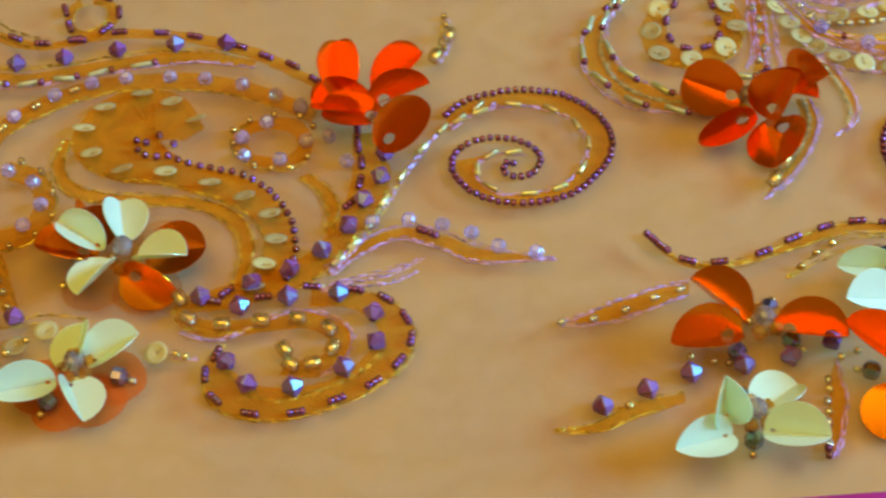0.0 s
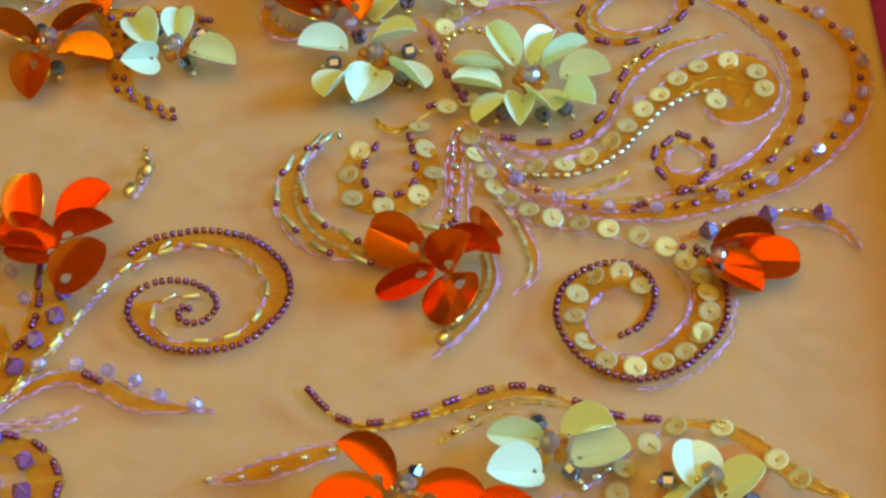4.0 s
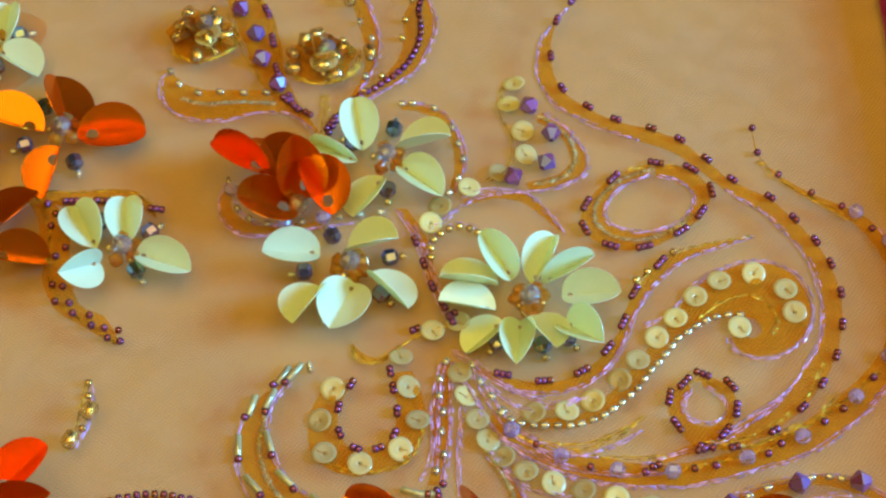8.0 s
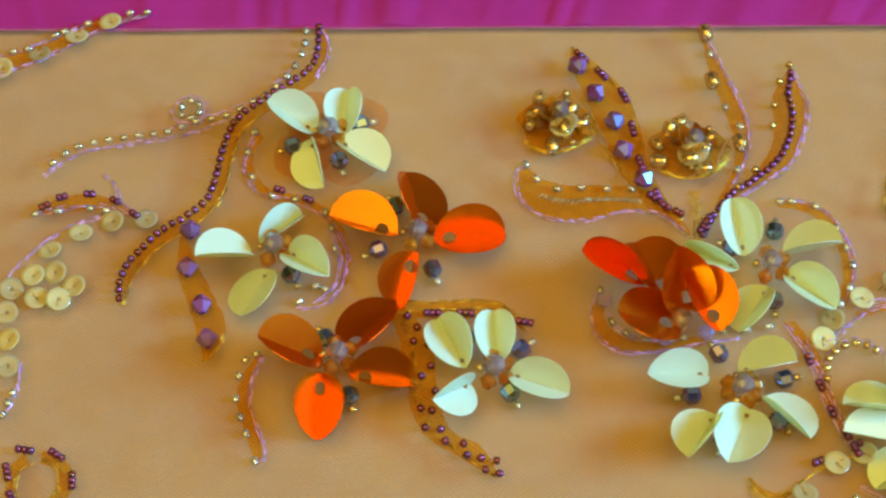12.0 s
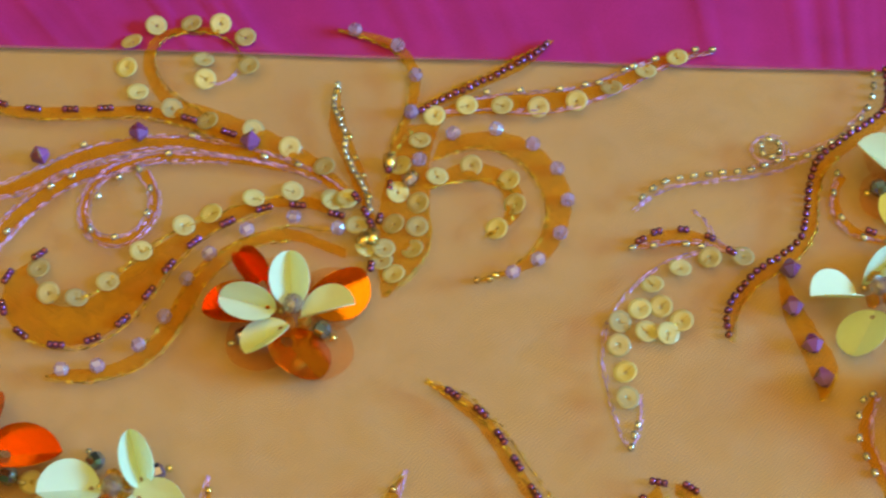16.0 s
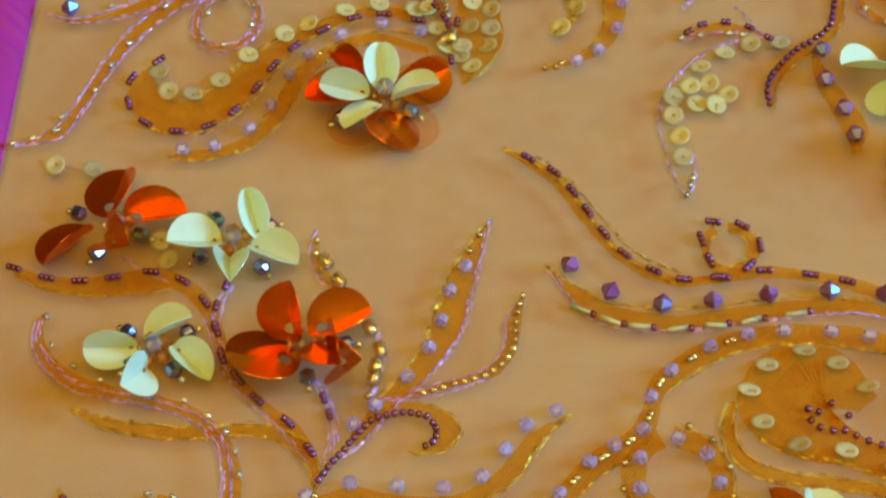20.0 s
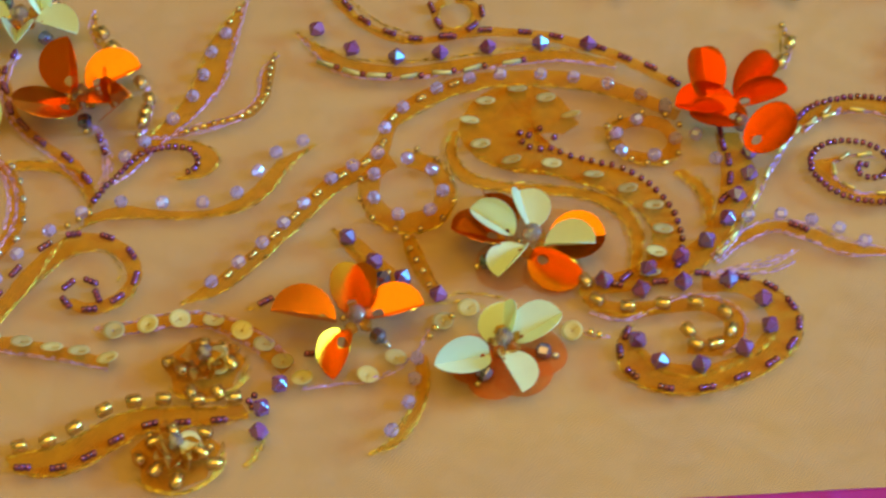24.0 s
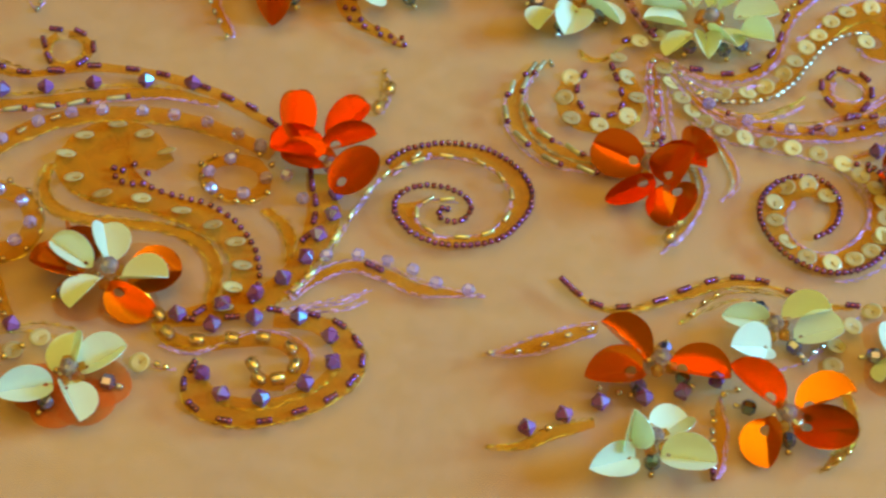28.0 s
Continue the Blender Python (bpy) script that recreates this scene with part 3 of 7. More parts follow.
def border(name, inner, outer, label, bar=0.0):
    """One side of the frame: padded silk, rounded at its inner edge, with gathers across it.
    inner, outer: the ends of its inner and outer edge in plan."""
    n, rings = 260, 9
    verts, faces = [], []
    for i in range(n + 1):
        s = i / n
        a = np.array(inner[0]) * (1 - s) + np.array(inner[1]) * s
        b = np.array(outer[0]) * (1 - s) + np.array(outer[1]) * s
        out = (b - a) / np.linalg.norm(b - a)
        wide = np.linalg.norm(b - a)
        along = s * np.linalg.norm(np.array(inner[1]) - np.array(inner[0]))
        for k in range(rings + 1):
            if k <= 4:
                w = k / 4 * math.pi / 2
                d, z = 0.9 * (1 - math.cos(w)), -1.5 + 0.7 * math.sin(w)
            else:
                d, z = 0.9 + (wide - 0.9) * ((k - 4) / (rings - 4)) ** 1.6, -0.8 - 0.12 * (k - 4)
            # bar: added height that shades the right end, bounces pink at the left
            z += bar * math.sin(min(1.0, d / 14.0) * math.pi / 2)
            pleat = noise.noise((along / 9, k * 0.12, 3)) * 0.45 + 1.6 * max(0, noise.noise((along / 2.6, 0.08 * k, 7)) - 0.2)
            q = a + out * (d - (0.5 * noise.noise((along / 40, 9, 9)) if k == 0 else 0))
            verts.append((q[0] * MM, q[1] * MM, (z + pleat * min(1, k / 3)) * MM))
    for i in range(n):
        for k in range(rings):
            a = i * (rings + 1) + k
            faces.append((a, a + 1, a + rings + 2, a + rings + 1))
    return tagged(new(name, mesh_of(name, verts, faces, PINK, True)), label, "border", "", "structure")


OUT = 60.0
border("border_north", [(LEFT, HIGH + 2.5), (RIGHT, HIGH - 7)], [(LEFT - OUT, HIGH + OUT), (RIGHT + OUT, HIGH + OUT - 9)], "bright pink silk border with fine creases")
border("border_south", [(RIGHT, LOW + 2.5), (LEFT, LOW - 1.0)], [(RIGHT + OUT, LOW - OUT), (LEFT - OUT, LOW - OUT)], "bright pink silk border with fine creases")
border("border_west", [(LEFT - 4, LOW), (LEFT + 6, HIGH)], [(LEFT - OUT, LOW - OUT), (LEFT - OUT, HIGH + OUT)], "bright pink silk border at the side of the panel", 7.0)
border("border_east", [(RIGHT, HIGH), (RIGHT, LOW)], [(RIGHT + OUT, HIGH + OUT), (RIGHT + OUT, LOW - OUT)], "bright pink silk border at the side of the panel", 16.0)



def border_corner(x, y, radius):
    """The silk turned round the inner corner of the frame in a soft curve."""
    verts, faces = [], []
    n = 14
    for i in range(n + 1):
        w = math.pi + math.pi / 2 * -i / n
        ax, ay = x + radius + radius * math.cos(w), y - radius + radius * math.sin(w)
        bx, by = (x - 2.0, y - radius + (radius + 2.0) * min(1, 2 * i / n)) if i <= n / 2 else (x - 2.0 + (radius + 2.0) * (2 * i / n - 1), y + 2.0)
        for u, z in ((0.0, 0.04), (0.12, 0.35), (0.5, 0.45), (1.0, -0.4)):
            verts.append(((ax + (bx - ax) * u) * MM, (ay + (by - ay) * u) * MM, z * MM))
    for i in range(n):
        for k in range(3):
            a = i * 4 + k
            faces.append((a, a + 1, a + 5, a + 4))
    return tagged(new("border_corner", mesh_of("border_corner", verts, faces, PINK, True)), "bright pink silk turned round the corner of the border", "border", "", "structure")


border_corner(LEFT + 6.1, HIGH + 2.2, 7.0)

sheet = mesh_of("sheer_fabric", [(x * MM, y * MM, 0) for x, y in ((LEFT - 3.8, LOW - 1.2), (RIGHT - 0.2, LOW + 1.2), (RIGHT - 0.2, HIGH - 7.6), (LEFT + 6.2, HIGH + 1.9))], [(0, 1, 2, 3)], MESH)
tagged(new("sheer_fabric", sheet), "sheer orange organza stretched flat inside the pink frame", "fabric", "", "structure")

# ---- the flowers ----
W_LABEL = "pearly mint sequin flower with dark faceted crystals on organza"
O_LABEL = "orange foil sequin flower with dark faceted crystals on organza"


def white(at, tips, label=W_LABEL, **more):
    return flower(label, at, tips, MINT, **more)


def orange(at, tips, label=O_LABEL, **more):
    return flower(label, at, tips, ORANGE, **{"length": 15.0, "fold": 0.8, **more})


BOTH = "pearly mint sequin flower layered over larger orange foil petals"
TULIP = "orange foil sequin tulip with overlapping upright petals"
white((-89.7, -46), [(-3.5, -3.3, -164, 9, -22, 0.9, 2.6, 1.07), (-0.6, -1.2, 82, 3, -30, 0.5, 2.5, 0.95), (2.5, 0.1, 22, 18, 0, 0.7, 2.5, 0.99), (-1.2, -3.0, -70, 5, -32, 0.7, 2.5, 1.00)], drops=[(-94.7, -53.7), (-81, -48.5)], backing=15, backed=CORAL)
under = [(-6.1, 2.1, -180, 20, 14, 0.4, 1.5, 0.97), (-7.0, 3.4, 104, -5, 36, 0.7, 1.5, 0.97), (4.0, 0.9, -4, 11, 7, 0.3, 1.5, 0.96), (-0.6, -2.8, -28, -7, 51, 0.8, 2.0, 0.97)]
white((-81.4, -18.6), [(-4.2, 0.9, 147, 13, -8, 0.9, 4.6, 0.96), (0.1, 2.0, 100, -3, 21, 0.7, 4.6, 1.01), (2.8, -2.3, -16, 17, -16, 0.7, 4.6, 1.00), (-2.0, -2.2, -124, 5, 27, 0.6, 4.5, 0.95)], BOTH, high=4.6, lower=under, backing=16, fold=0.8, drops=[(-92, -22.7)])
white((42.7, -68.1), [(-4.9, -4.3, -158, 13, -26, 0.9, 2.6, 1.04), (0.0, 0.0, 38, -10, -11, 0.6, 2.5, 0.98), (1.1, -3.9, -21, 13, 13, 0.8, 2.6, 1.06), (-5.7, -1.1, 102, 80, -3)], drops=[(41.7, -73.6), (40.4, -63.4)])
white((76.1, -37.5), [(-1.8, -5.6, -166, 23, -14, 0.7, 2.5, 1.02), (-0.9, 2.0, 175, 6, -25, 1.0, 2.5, 0.96), (2.4, 2.4, -7, 27, -7, 0.8, 2.5, 1.00), (4.3, -3.1, 4, 15, 10, 0.8, 2.5, 0.99)], drops=[(80.2, -42.6), (74, -31)])
white((107.8, -46.3), [(-3.2, -2.1, 91, 2, 17, 0.4, 2.4, 0.94), (0.8, -4.5, 22, 32, -19, 0.4, 2.4, 0.95), (-0.8, -0.2, -136, 2, 56, 0.4, 3.1, 0.94)], drops=[(99.1, -45.5), (105.8, -53.3), (115, -50.8)], backing=14, fold=0.8)
white((-7.6, 79.3), [(-5.5, 0.5, 117, -3, -11, 0.8, 2.5, 1.01), (0.5, 1.2, 93, 3, 0, 0.8, 2.4, 0.93), (2.8, -1.0, -20, -4, 6, 0.9, 2.5, 1.00), (-4.6, -3.0, -140, 32, -54, 0.8, 2.4, 0.92)], drops=[(-13.2, 86.9), (-2.4, 84.1), (-4.7, 74.6)])
white((47.4, 101.6), [(-5.1, 2.2, 100, 19, -1, 0.8, 2.5, 0.97), (2.6, 2.3, -3, 23, -29, 0.7, 2.5, 1.00), (2.9, -2.0, -44, 2, 6, 0.9, 2.5, 1.01), (-0.8, -4.9, -124, -7, 36, 0.4, 2.4, 0.93), (-6.3, -0.7, 149, -3, -29, 1.2, 2.4, 0.96)], drops=[(40.1, 106.4), (48.9, 109.9), (47.5, 93.9)])
white((39.8, 74.3), [(-6.3, 3.2, -175, 13, -11, 0.9, 2.5, 1.00), (-0.6, 3.7, -5, 26, -20, 0.7, 2.5, 0.99), (3.7, -2.1, -48, 1, -43, 0.6, 2.5, 0.99), (1.0, -4.4, -113, 7, -9, 0.6, 2.6, 1.06), (-5.6, -5.4, -118, 15, 27, 0.7, 2.5, 1.01)], drops=[(35.9, 82.3), (30.2, 73.5), (35.6, 64.1), (46.2, 67.7), (48, 76.6)], picots=8)
white((76.6, 65.3), [(-3.3, 4.8, 127, 28, -12, 1.0, 2.5, 0.98), (0.6, 3.6, 64, 7, -11, 1.0, 2.5, 0.98), (2.8, 3.8, 24, 15, 12, 1.2, 2.5, 1.00), (6.7, 0.8, -6, 14, 12, 0.9, 2.5, 1.00), (7.1, -5.8, -51, 29, 13, 0.9, 2.5, 1.03), (-0.7, -4.2, -62, 19, -33, 0.6, 2.5, 0.97), (-2.1, -5.2, -96, 10, 4, 0.9, 2.4, 0.94), (-5.6, -4.9, -140, -13, 30, 0.5, 2.3, 0.83), (-7.0, -2.5, 173, 6, 26, 0.6, 2.5, 0.97), (-6.3, 3.5, 176, 7, 36, 0.6, 2.5, 1.00)], "large pearly mint sequin flower with ten folded petals", fold=1.0, drops=[(69.7, 56), (78.8, 54.9), (84, 56.5)], picots=9)
white((-41.8, 135.8), [(-3.1, 0.0, 154, 25, 1, 0.8, 2.5, 0.96), (3.2, -1.2, 88, 1, -3, 0.8, 2.4, 0.94), (2.1, -2.4, -38, -3, -21, 0.7, 2.5, 1.01), (-3.8, -1.6, -74, -10, 46, 0.7, 2.4, 0.94)], drops=[(-49.5, 133), (-39.6, 129.1), (-35.3, 138.2)], backing=14)
white((-51.9, 107.6), [(-4.4, -1.8, -164, 25, 23, 0.7, 2.5, 1.00), (-3.1, 1.1, 45, -11, 8, 1.1, 2.4, 0.94), (2.8, -0.9, -41, 14, 6, 0.9, 2.5, 0.99), (-0.9, -4.8, -116, -3, 30, 0.2, 2.4, 0.95)], drops=[(-48.4, 101.9)])
under = [(-5.3, 1.8, -172, 8, -12, 0.9, 1.5, 1.02), (-5.2, 4.1, 127, 1, -5, 1.1, 1.4, 0.94), (1.9, 2.7, 30, -4, 48, 0.7, 2.0, 1.03), (-3.5, -4.3, -48, -6, -27, 0.2, 2.3, 0.99)]
white((-172.7, 100.3), [(-0.5, 0.1, 94, 26, 2, 0.8, 4.6, 0.96), (-3.8, -0.4, 170, 8, -23, 0.9, 4.6, 0.98), (-1.2, -3.6, -137, 2, 29, 0.4, 4.5, 0.89), (1.5, -2.3, 5, 19, -29, 0.6, 4.6, 0.99)], BOTH, high=4.6, lower=under, backing=17, fold=0.8, drops=[(-166.9, 96.8), (-183.2, 95)])
white((-206, 60.3), [(-2.8, 0.0, -165, 21, 4, 0.7, 2.5, 1.04), (5.8, 0.4, 107, 31, 3, 1.0, 2.5, 0.97), (3.7, -1.2, -28, 2, -8, 0.8, 2.5, 1.02), (-0.7, -4.6, -81, 31, -12, 0.9, 2.5, 1.03)], drops=[(-199.5, 53.6), (-213.5, 56.6), (-210.6, 66.6), (-198.1, 64.3)])
white((-221.7, 32.2), [(-3.2, 0.6, -179, 2, -38, 0.8, 2.5, 0.99), (-2.0, 1.9, 17, 20, -27, 0.7, 2.5, 0.99), (4.3, 0.9, -45, -5, -7, 0.9, 2.5, 0.98), (-0.8, -4.7, -116, 38, -54, 0.6, 2.5, 0.96)], drops=[(-227.9, 37.1), (-217, 27.4), (-214.7, 36.7), (-226.4, 28.8)])
orange((-28.3, 13.4), [(-7.0, 6.5, 93, 22, -4, 0.9, 4.2, 0.99), (-0.5, 6.1, 167, -9, -21, 1.0, 4.0, 0.98), (1.9, 1.6, 166, -1, -30, 1.0, 4.0, 0.95), (-0.4, 8.4, 43, 11, 11, 1.0, 4.1, 0.98), (-1.4, 6.0, 6, 15, 22, 1.1, 3.9, 0.94), (0.3, -7.8, 32, 25, 25, 0.8, 4.0, 0.97)], TULIP, picots=0)
orange((52.2, 13.5), [(-0.4, 0.4, 148, 0, -40, 0.6, 2.5, 0.98), (1.3, -4.2, -162, -15, -34, 1.1, 3.0, 0.93), (7.8, -5.2, -109, -7, 29, 0.3, 2.5, 0.95), (3.6, 4.7, -21, -3, 14, 1.1, 2.3, 0.86), (3.4, -5.3, -3, 66, 32), (10.6, 4.8, -56, 45, 48)], "orange foil sequin blossom drooping below a beaded stalk", picots=2)
orange((114.4, 9.7), [(-1.1, 2.6, -7, 23, -31, 0.6, 2.5, 0.97), (2.6, 0.1, 0, -5, 32, 0.9, 2.5, 1.02), (-2.5, 0.1, -29, -12, 13, 0.9, 2.4, 0.91)], "orange foil sequin bud on a beaded stem", picots=0)
orange((47.4, -46.4), [(-3.5, -0.3, 139, 16, 13, 0.9, 2.4, 0.96), (-4.5, -2.3, -168, 8, -14, 0.9, 2.5, 1.01), (1.5, -1.6, -13, -1, 4, 0.9, 2.5, 0.99)], drops=[(41.3, -52.7), (52.2, -50.7), (48.9, -42.4)])
orange((74.6, -62.7), [(-0.7, 3.1, 143, 17, -14, 1.0, 2.5, 1.02), (2.6, 1.6, 3, 25, -24, 0.7, 2.5, 0.98), (0.9, -2.7, -10, 7, -13, 0.1, 2.5, 1.02), (-5.2, 0.0, -93, -7, 36, 0.6, 2.3, 0.85)], drops=[(66.4, -59.3), (74.1, -68.5)])
orange((-122.6, -38), [(-4.7, -0.6, 180, 19, 17, 0.8, 2.5, 1.01), (-1.2, 0.6, 84, 5, 0, 0.7, 2.4, 0.93), (1.9, 0.3, 8, 6, -17, 0.6, 2.4, 0.92), (-2.6, -2.9, -103, -8, 9, 0.9, 2.4, 0.84)], drops=[(-117.9, -42.4), (-116.3, -26.6)])
orange((-23, 110.4), [(-4.1, 0.1, 173, 18, 19, 0.6, 2.5, 0.96), (1.8, 0.4, 109, 7, 42, 0.4, 2.4, 0.94), (3.3, -1.5, 11, -9, 14, 0.8, 2.5, 0.99), (-0.7, -4.1, -101, -13, 21, 0.8, 2.4, 0.84)], drops=[(-27.6, 117.7), (-19.9, 102.6), (-31, 107.3)])
orange((-38.2, 82.9), [(-3.0, -1.0, 172, 31, 19, 0.4, 2.4, 0.95), (1.1, 0.6, 44, 3, -31, 0.4, 2.4, 0.96), (2.3, -5.0, 1, -18, -8, 0.8, 3.4, 0.88), (-3.3, -3.7, -91, -10, -5, 0.8, 2.4, 0.91)], drops=[(-41, 87.3), (-35.9, 74.6)])
orange((28.9, 88.7), [(-6.5, 8.1, 147, 6, -17, 1.1, 4.4, 0.96), (-2.2, 5.2, 115, -5, 10, 0.6, 4.0, 0.96), (-0.2, -1.5, 177, 23, 14, 0.3, 3.9, 0.91), (7.4, -2.5, 117, 18, 15, 0.7, 3.9, 0.92), (1.7, 2.9, 107, 58, -6)], TULIP, picots=0)
orange((-233, 64.6), [(-2.9, 2.6, 78, -6, -27, 0.4, 2.5, 0.98), (1.1, 2.0, 4, 3, 6, 0.9, 2.5, 1.00), (-5.5, -0.4, -130, 7, 36, 0.6, 2.5, 0.99), (-1.4, -3.6, -48, 41, 25)], drops=[(-242.5, 69.1), (-227.6, 62.9), (-237.2, 58.3)])
orange((-188.9, 32.3), [(-2.8, 1.6, 83, 60, -22, 0.7, 2.5, 0.99), (1.1, 3.0, 28, -1, -2, 0.7, 2.5, 0.99), (-0.7, -3.7, -177, 18, 23, 0.1, 2.6, 1.09), (5.1, 2.4, -71, 33, 34), (7.9, -4.1, -44, 53, 46)], drops=[(-179.9, 33.3), (-187.9, 25.3)])

# ---- the beaded scrolls: lines of stitching, strung beads and crystals ----
THREADS = {"g": GOLD_THREAD, "l": LILAC_THREAD}


def scroll(label, *rows):
    """One motif. Rows: ("band", line, line); ("g" or "l", line) for stitching; ("braid", line);
    (kind, line, n) for groups of n beads at each place; (kind, line, 0, step) for an even string."""
    first = rows[0][1][0]
    ob = thing("beaded_scroll", (first[0], first[1], 0), label, "embroidery", "beaded scrolls")
    for row in rows:
        if row[0] == "band":
            ribbon(ob, row[1], row[2])
        elif row[0] in THREADS:
            thread(ob, row[1], THREADS[row[0]])
        elif row[0] == "braid":
            braid(ob, row[1])
        elif row[2] == 0:
            string_of(ob, row[0], row[1], row[3])
        else:
            pts = np.array(row[1], float)
            turn = headings(pts) if len(pts) > 1 else np.array([[1.0, 0.0]])
            for p, d in zip(pts, turn):
                for k in range(row[2]):
                    s = (k - (row[2] - 1) / 2) * 1.22
                    bead(row[0], ob, p[0] + d[0] * s, p[1] + d[1] * s, math.atan2(d[1], d[0]) + chance.uniform(-0.2, 0.2))
                if row[0] == "bugle_silver":
                    bead("plum", ob, p[0] + d[0] * 3.0, p[1] + d[1] * 3.0, math.atan2(d[1], d[0]))
    return ob


PLUM_L = "curved line of plum seed beads and gold stitching on organza"
SEQ_L = "curved chain of champagne sequins and metallic stitching on organza"
CRY_L = "curved line of lilac crystals and gold stitching on organza"
PUR_L = "curved line of purple bicone crystals on organza"
SIL_L = "slender strand of silver-lined beads edged with lilac stitching"
GLD_L = "slender strand of gold beads and gold stitching on organza"

# by the spiral
spiral = [(-13.4, 17.5), (-8.8, 21.3), (-1.8, 23.2), (5.7, 23.1), (13.1, 20.7), (19, 15.4), (22.1, 8.5), (21.4, 2.1), (17.4, -4), (11.8, -8.2), (4.6, -9.6), (-2.5, -8.9), (-8.5, -5.7), (-12, -0.6), (-12.5, 4.2), (-9.5, 8), (-4.6, 9.6), (0.9, 8.7), (5.1, 5.9), (6.4, 1.8), (4.3, -1.6), (1, -2.2), (-1.7, -0.4), (-0.8, 2.1), (1.6, 1.4)]
scroll("round spiral of plum seed beads lined with gold bugle beads",
       ("band", spiral[:15], [(-12.9, 12.9), (-6.9, 17.8), (1.8, 19.3), (9.8, 17.1), (14.6, 12.8), (17, 6.5), (15.2, 0.2), (10.2, -5.3), (3.5, -6.7), (-2.5, -6.2), (-6, -3.5), (-7.4, -0.2), (-6.9, 2.6), (-4.7, 5), (-1.6, 5.4)]),
       ("plum", spiral, 0, 1.75),
       ("l", [(-12.9, 12.9), (-6.9, 17.8), (1.8, 19.3), (9.8, 17.1), (14.6, 12.8), (17, 6.5), (15.2, 0.2), (10.2, -5.3), (3.5, -6.7), (-2.5, -6.2), (-6, -3.5), (-7.4, -0.2), (-6.9, 2.6), (-4.7, 5), (-1.6, 5.4), (3.8, 4.4)]),
       ("bugle_gold", [(-10.4, 15.6), (-5.7, 18), (1.6, 19.4), (9.7, 17.3), (14.9, 12.1), (17.1, 6.5), (15.2, -0.6), (10.1, -5.7), (3.5, -6.9), (-4.6, -4.3), (-7.2, 1), (-4.1, 4.9), (0.8, 5.2)], 1))
scroll("stem of champagne bugle beads rising to the spiral",
       ("bugle_gold", [(-37.3, -21.7), (-34, -17.6), (-30.5, -12.3), (-27.4, -6.1), (-23.4, 0.8), (-18.8, 8.3), (-14.2, 13.6), (-10.2, 16.3), (-6.1, 19.6)], 1), ("l", [(-38.1, -23.3), (-33.1, -17.8), (-27.8, -8.1), (-21.6, 3.1), (-14.6, 13.1), (-6.5, 18.1), (-2.1, 20.3)]), ("g", [(-38.6, -21.4), (-34.3, -16.1), (-30, -9.8), (-26.1, -2.6)]))
scroll(GLD_L, ("big_gold", [(-11.6, 41.8), (-14.9, 35.4)], 1), ("g", [(-12.6, 49.7), (-13.5, 44.1), (-14.3, 38.2), (-15.6, 33.2)]), ("l", [(-12.6, 49.7), (-11.2, 44.7), (-11.7, 39.6), (-14.4, 33.9)]), ("gold", [(-12.5, 48.5), (-12.2, 45.5), (-12.9, 38.2)], 1))

# the spray below it
wave = [(27.7, -21.4), (29.9, -24.3), (34.4, -28.1), (40.9, -29.1), (50.1, -27.3), (56.5, -24.2), (63.7, -21.7), (70.2, -20.8), (76.3, -22), (83, -25.6), (90.1, -28.8), (97.4, -29.9)]
scroll(PLUM_L, ("band", wave, [(27.7, -21.4), (30.6, -26.1), (36, -30.1), (43.6, -30), (51.2, -28.2), (59.5, -25.8), (66.6, -23.4), (73.7, -23.1), (78.4, -23.9), (83, -26.9), (89.8, -30.5), (97.4, -30.8)]), ("plum", wave, 3), ("g", wave), ("g", [(28.7, -23.3), (36, -29.7), (45.4, -29.8), (54.8, -26.9), (63, -24.5), (70.1, -23.6), (77.2, -24.2)]))
scroll(GLD_L, ("g", [(53.8, -34.3), (58.9, -29.6), (64.2, -26.3), (70.1, -24.8), (76.6, -25.1), (81.8, -26.8)]), ("g", [(53.8, -34.3), (60.6, -30.4), (65.9, -27.9), (71.2, -26.8)]), ("gold", [(57.1, -31.8), (60.6, -28.5), (64.2, -26.3)], 1))
scroll(SEQ_L, ("sequin", [(102, -31.7), (111.2, -32.6), (121.3, -40.4), (125.4, -44.9)], 1), ("band", [(100.3, -29.9), (110.8, -30.8), (117.6, -34.3), (122.6, -39.3), (129.8, -46.2), (136, -50.3)], [(100.2, -31.4), (109.4, -32.5), (114.8, -36.4), (119.5, -41), (126.2, -47.1), (136, -50.3)]), ("g", [(100.3, -29.9), (110.8, -30.8), (117.6, -34.3), (122.6, -39.3), (129.8, -46.2), (136, -50.3)]), ("g", [(118, -39.1), (124.2, -45.1), (136, -50.3)]))
scroll(SEQ_L, ("sequin", [(96.1, -35.9), (90.9, -41.6), (89, -47.4)], 1), ("silver", [(87.4, -41.9), (85, -43.5), (82.6, -46), (89.3, -39)], 1), ("l", [(99, -32.8), (92.8, -37.7), (87.4, -41.9), (82, -46.2), (74, -48.5)]))
scroll(SIL_L, ("band", [(6.4, -41.7), (14.3, -38.8), (22.2, -35.9), (29.1, -33.9), (34.3, -33.2)], [(6.4, -41.7), (15.6, -42.1), (23.6, -39.9), (29.3, -38), (33.8, -36)]), ("silver", [(7.8, -41.7), (14.2, -41.4), (20.7, -39.7), (26.7, -37.1), (32.1, -35.5)], 1), ("l", [(6.4, -41.7), (14.3, -38.8), (22.2, -35.9), (29.1, -33.9), (34.3, -33.2)]), ("l", [(6.4, -41.7), (15.6, -42.5), (23.6, -40.4), (29.3, -38.3), (33.9, -36.4)]))
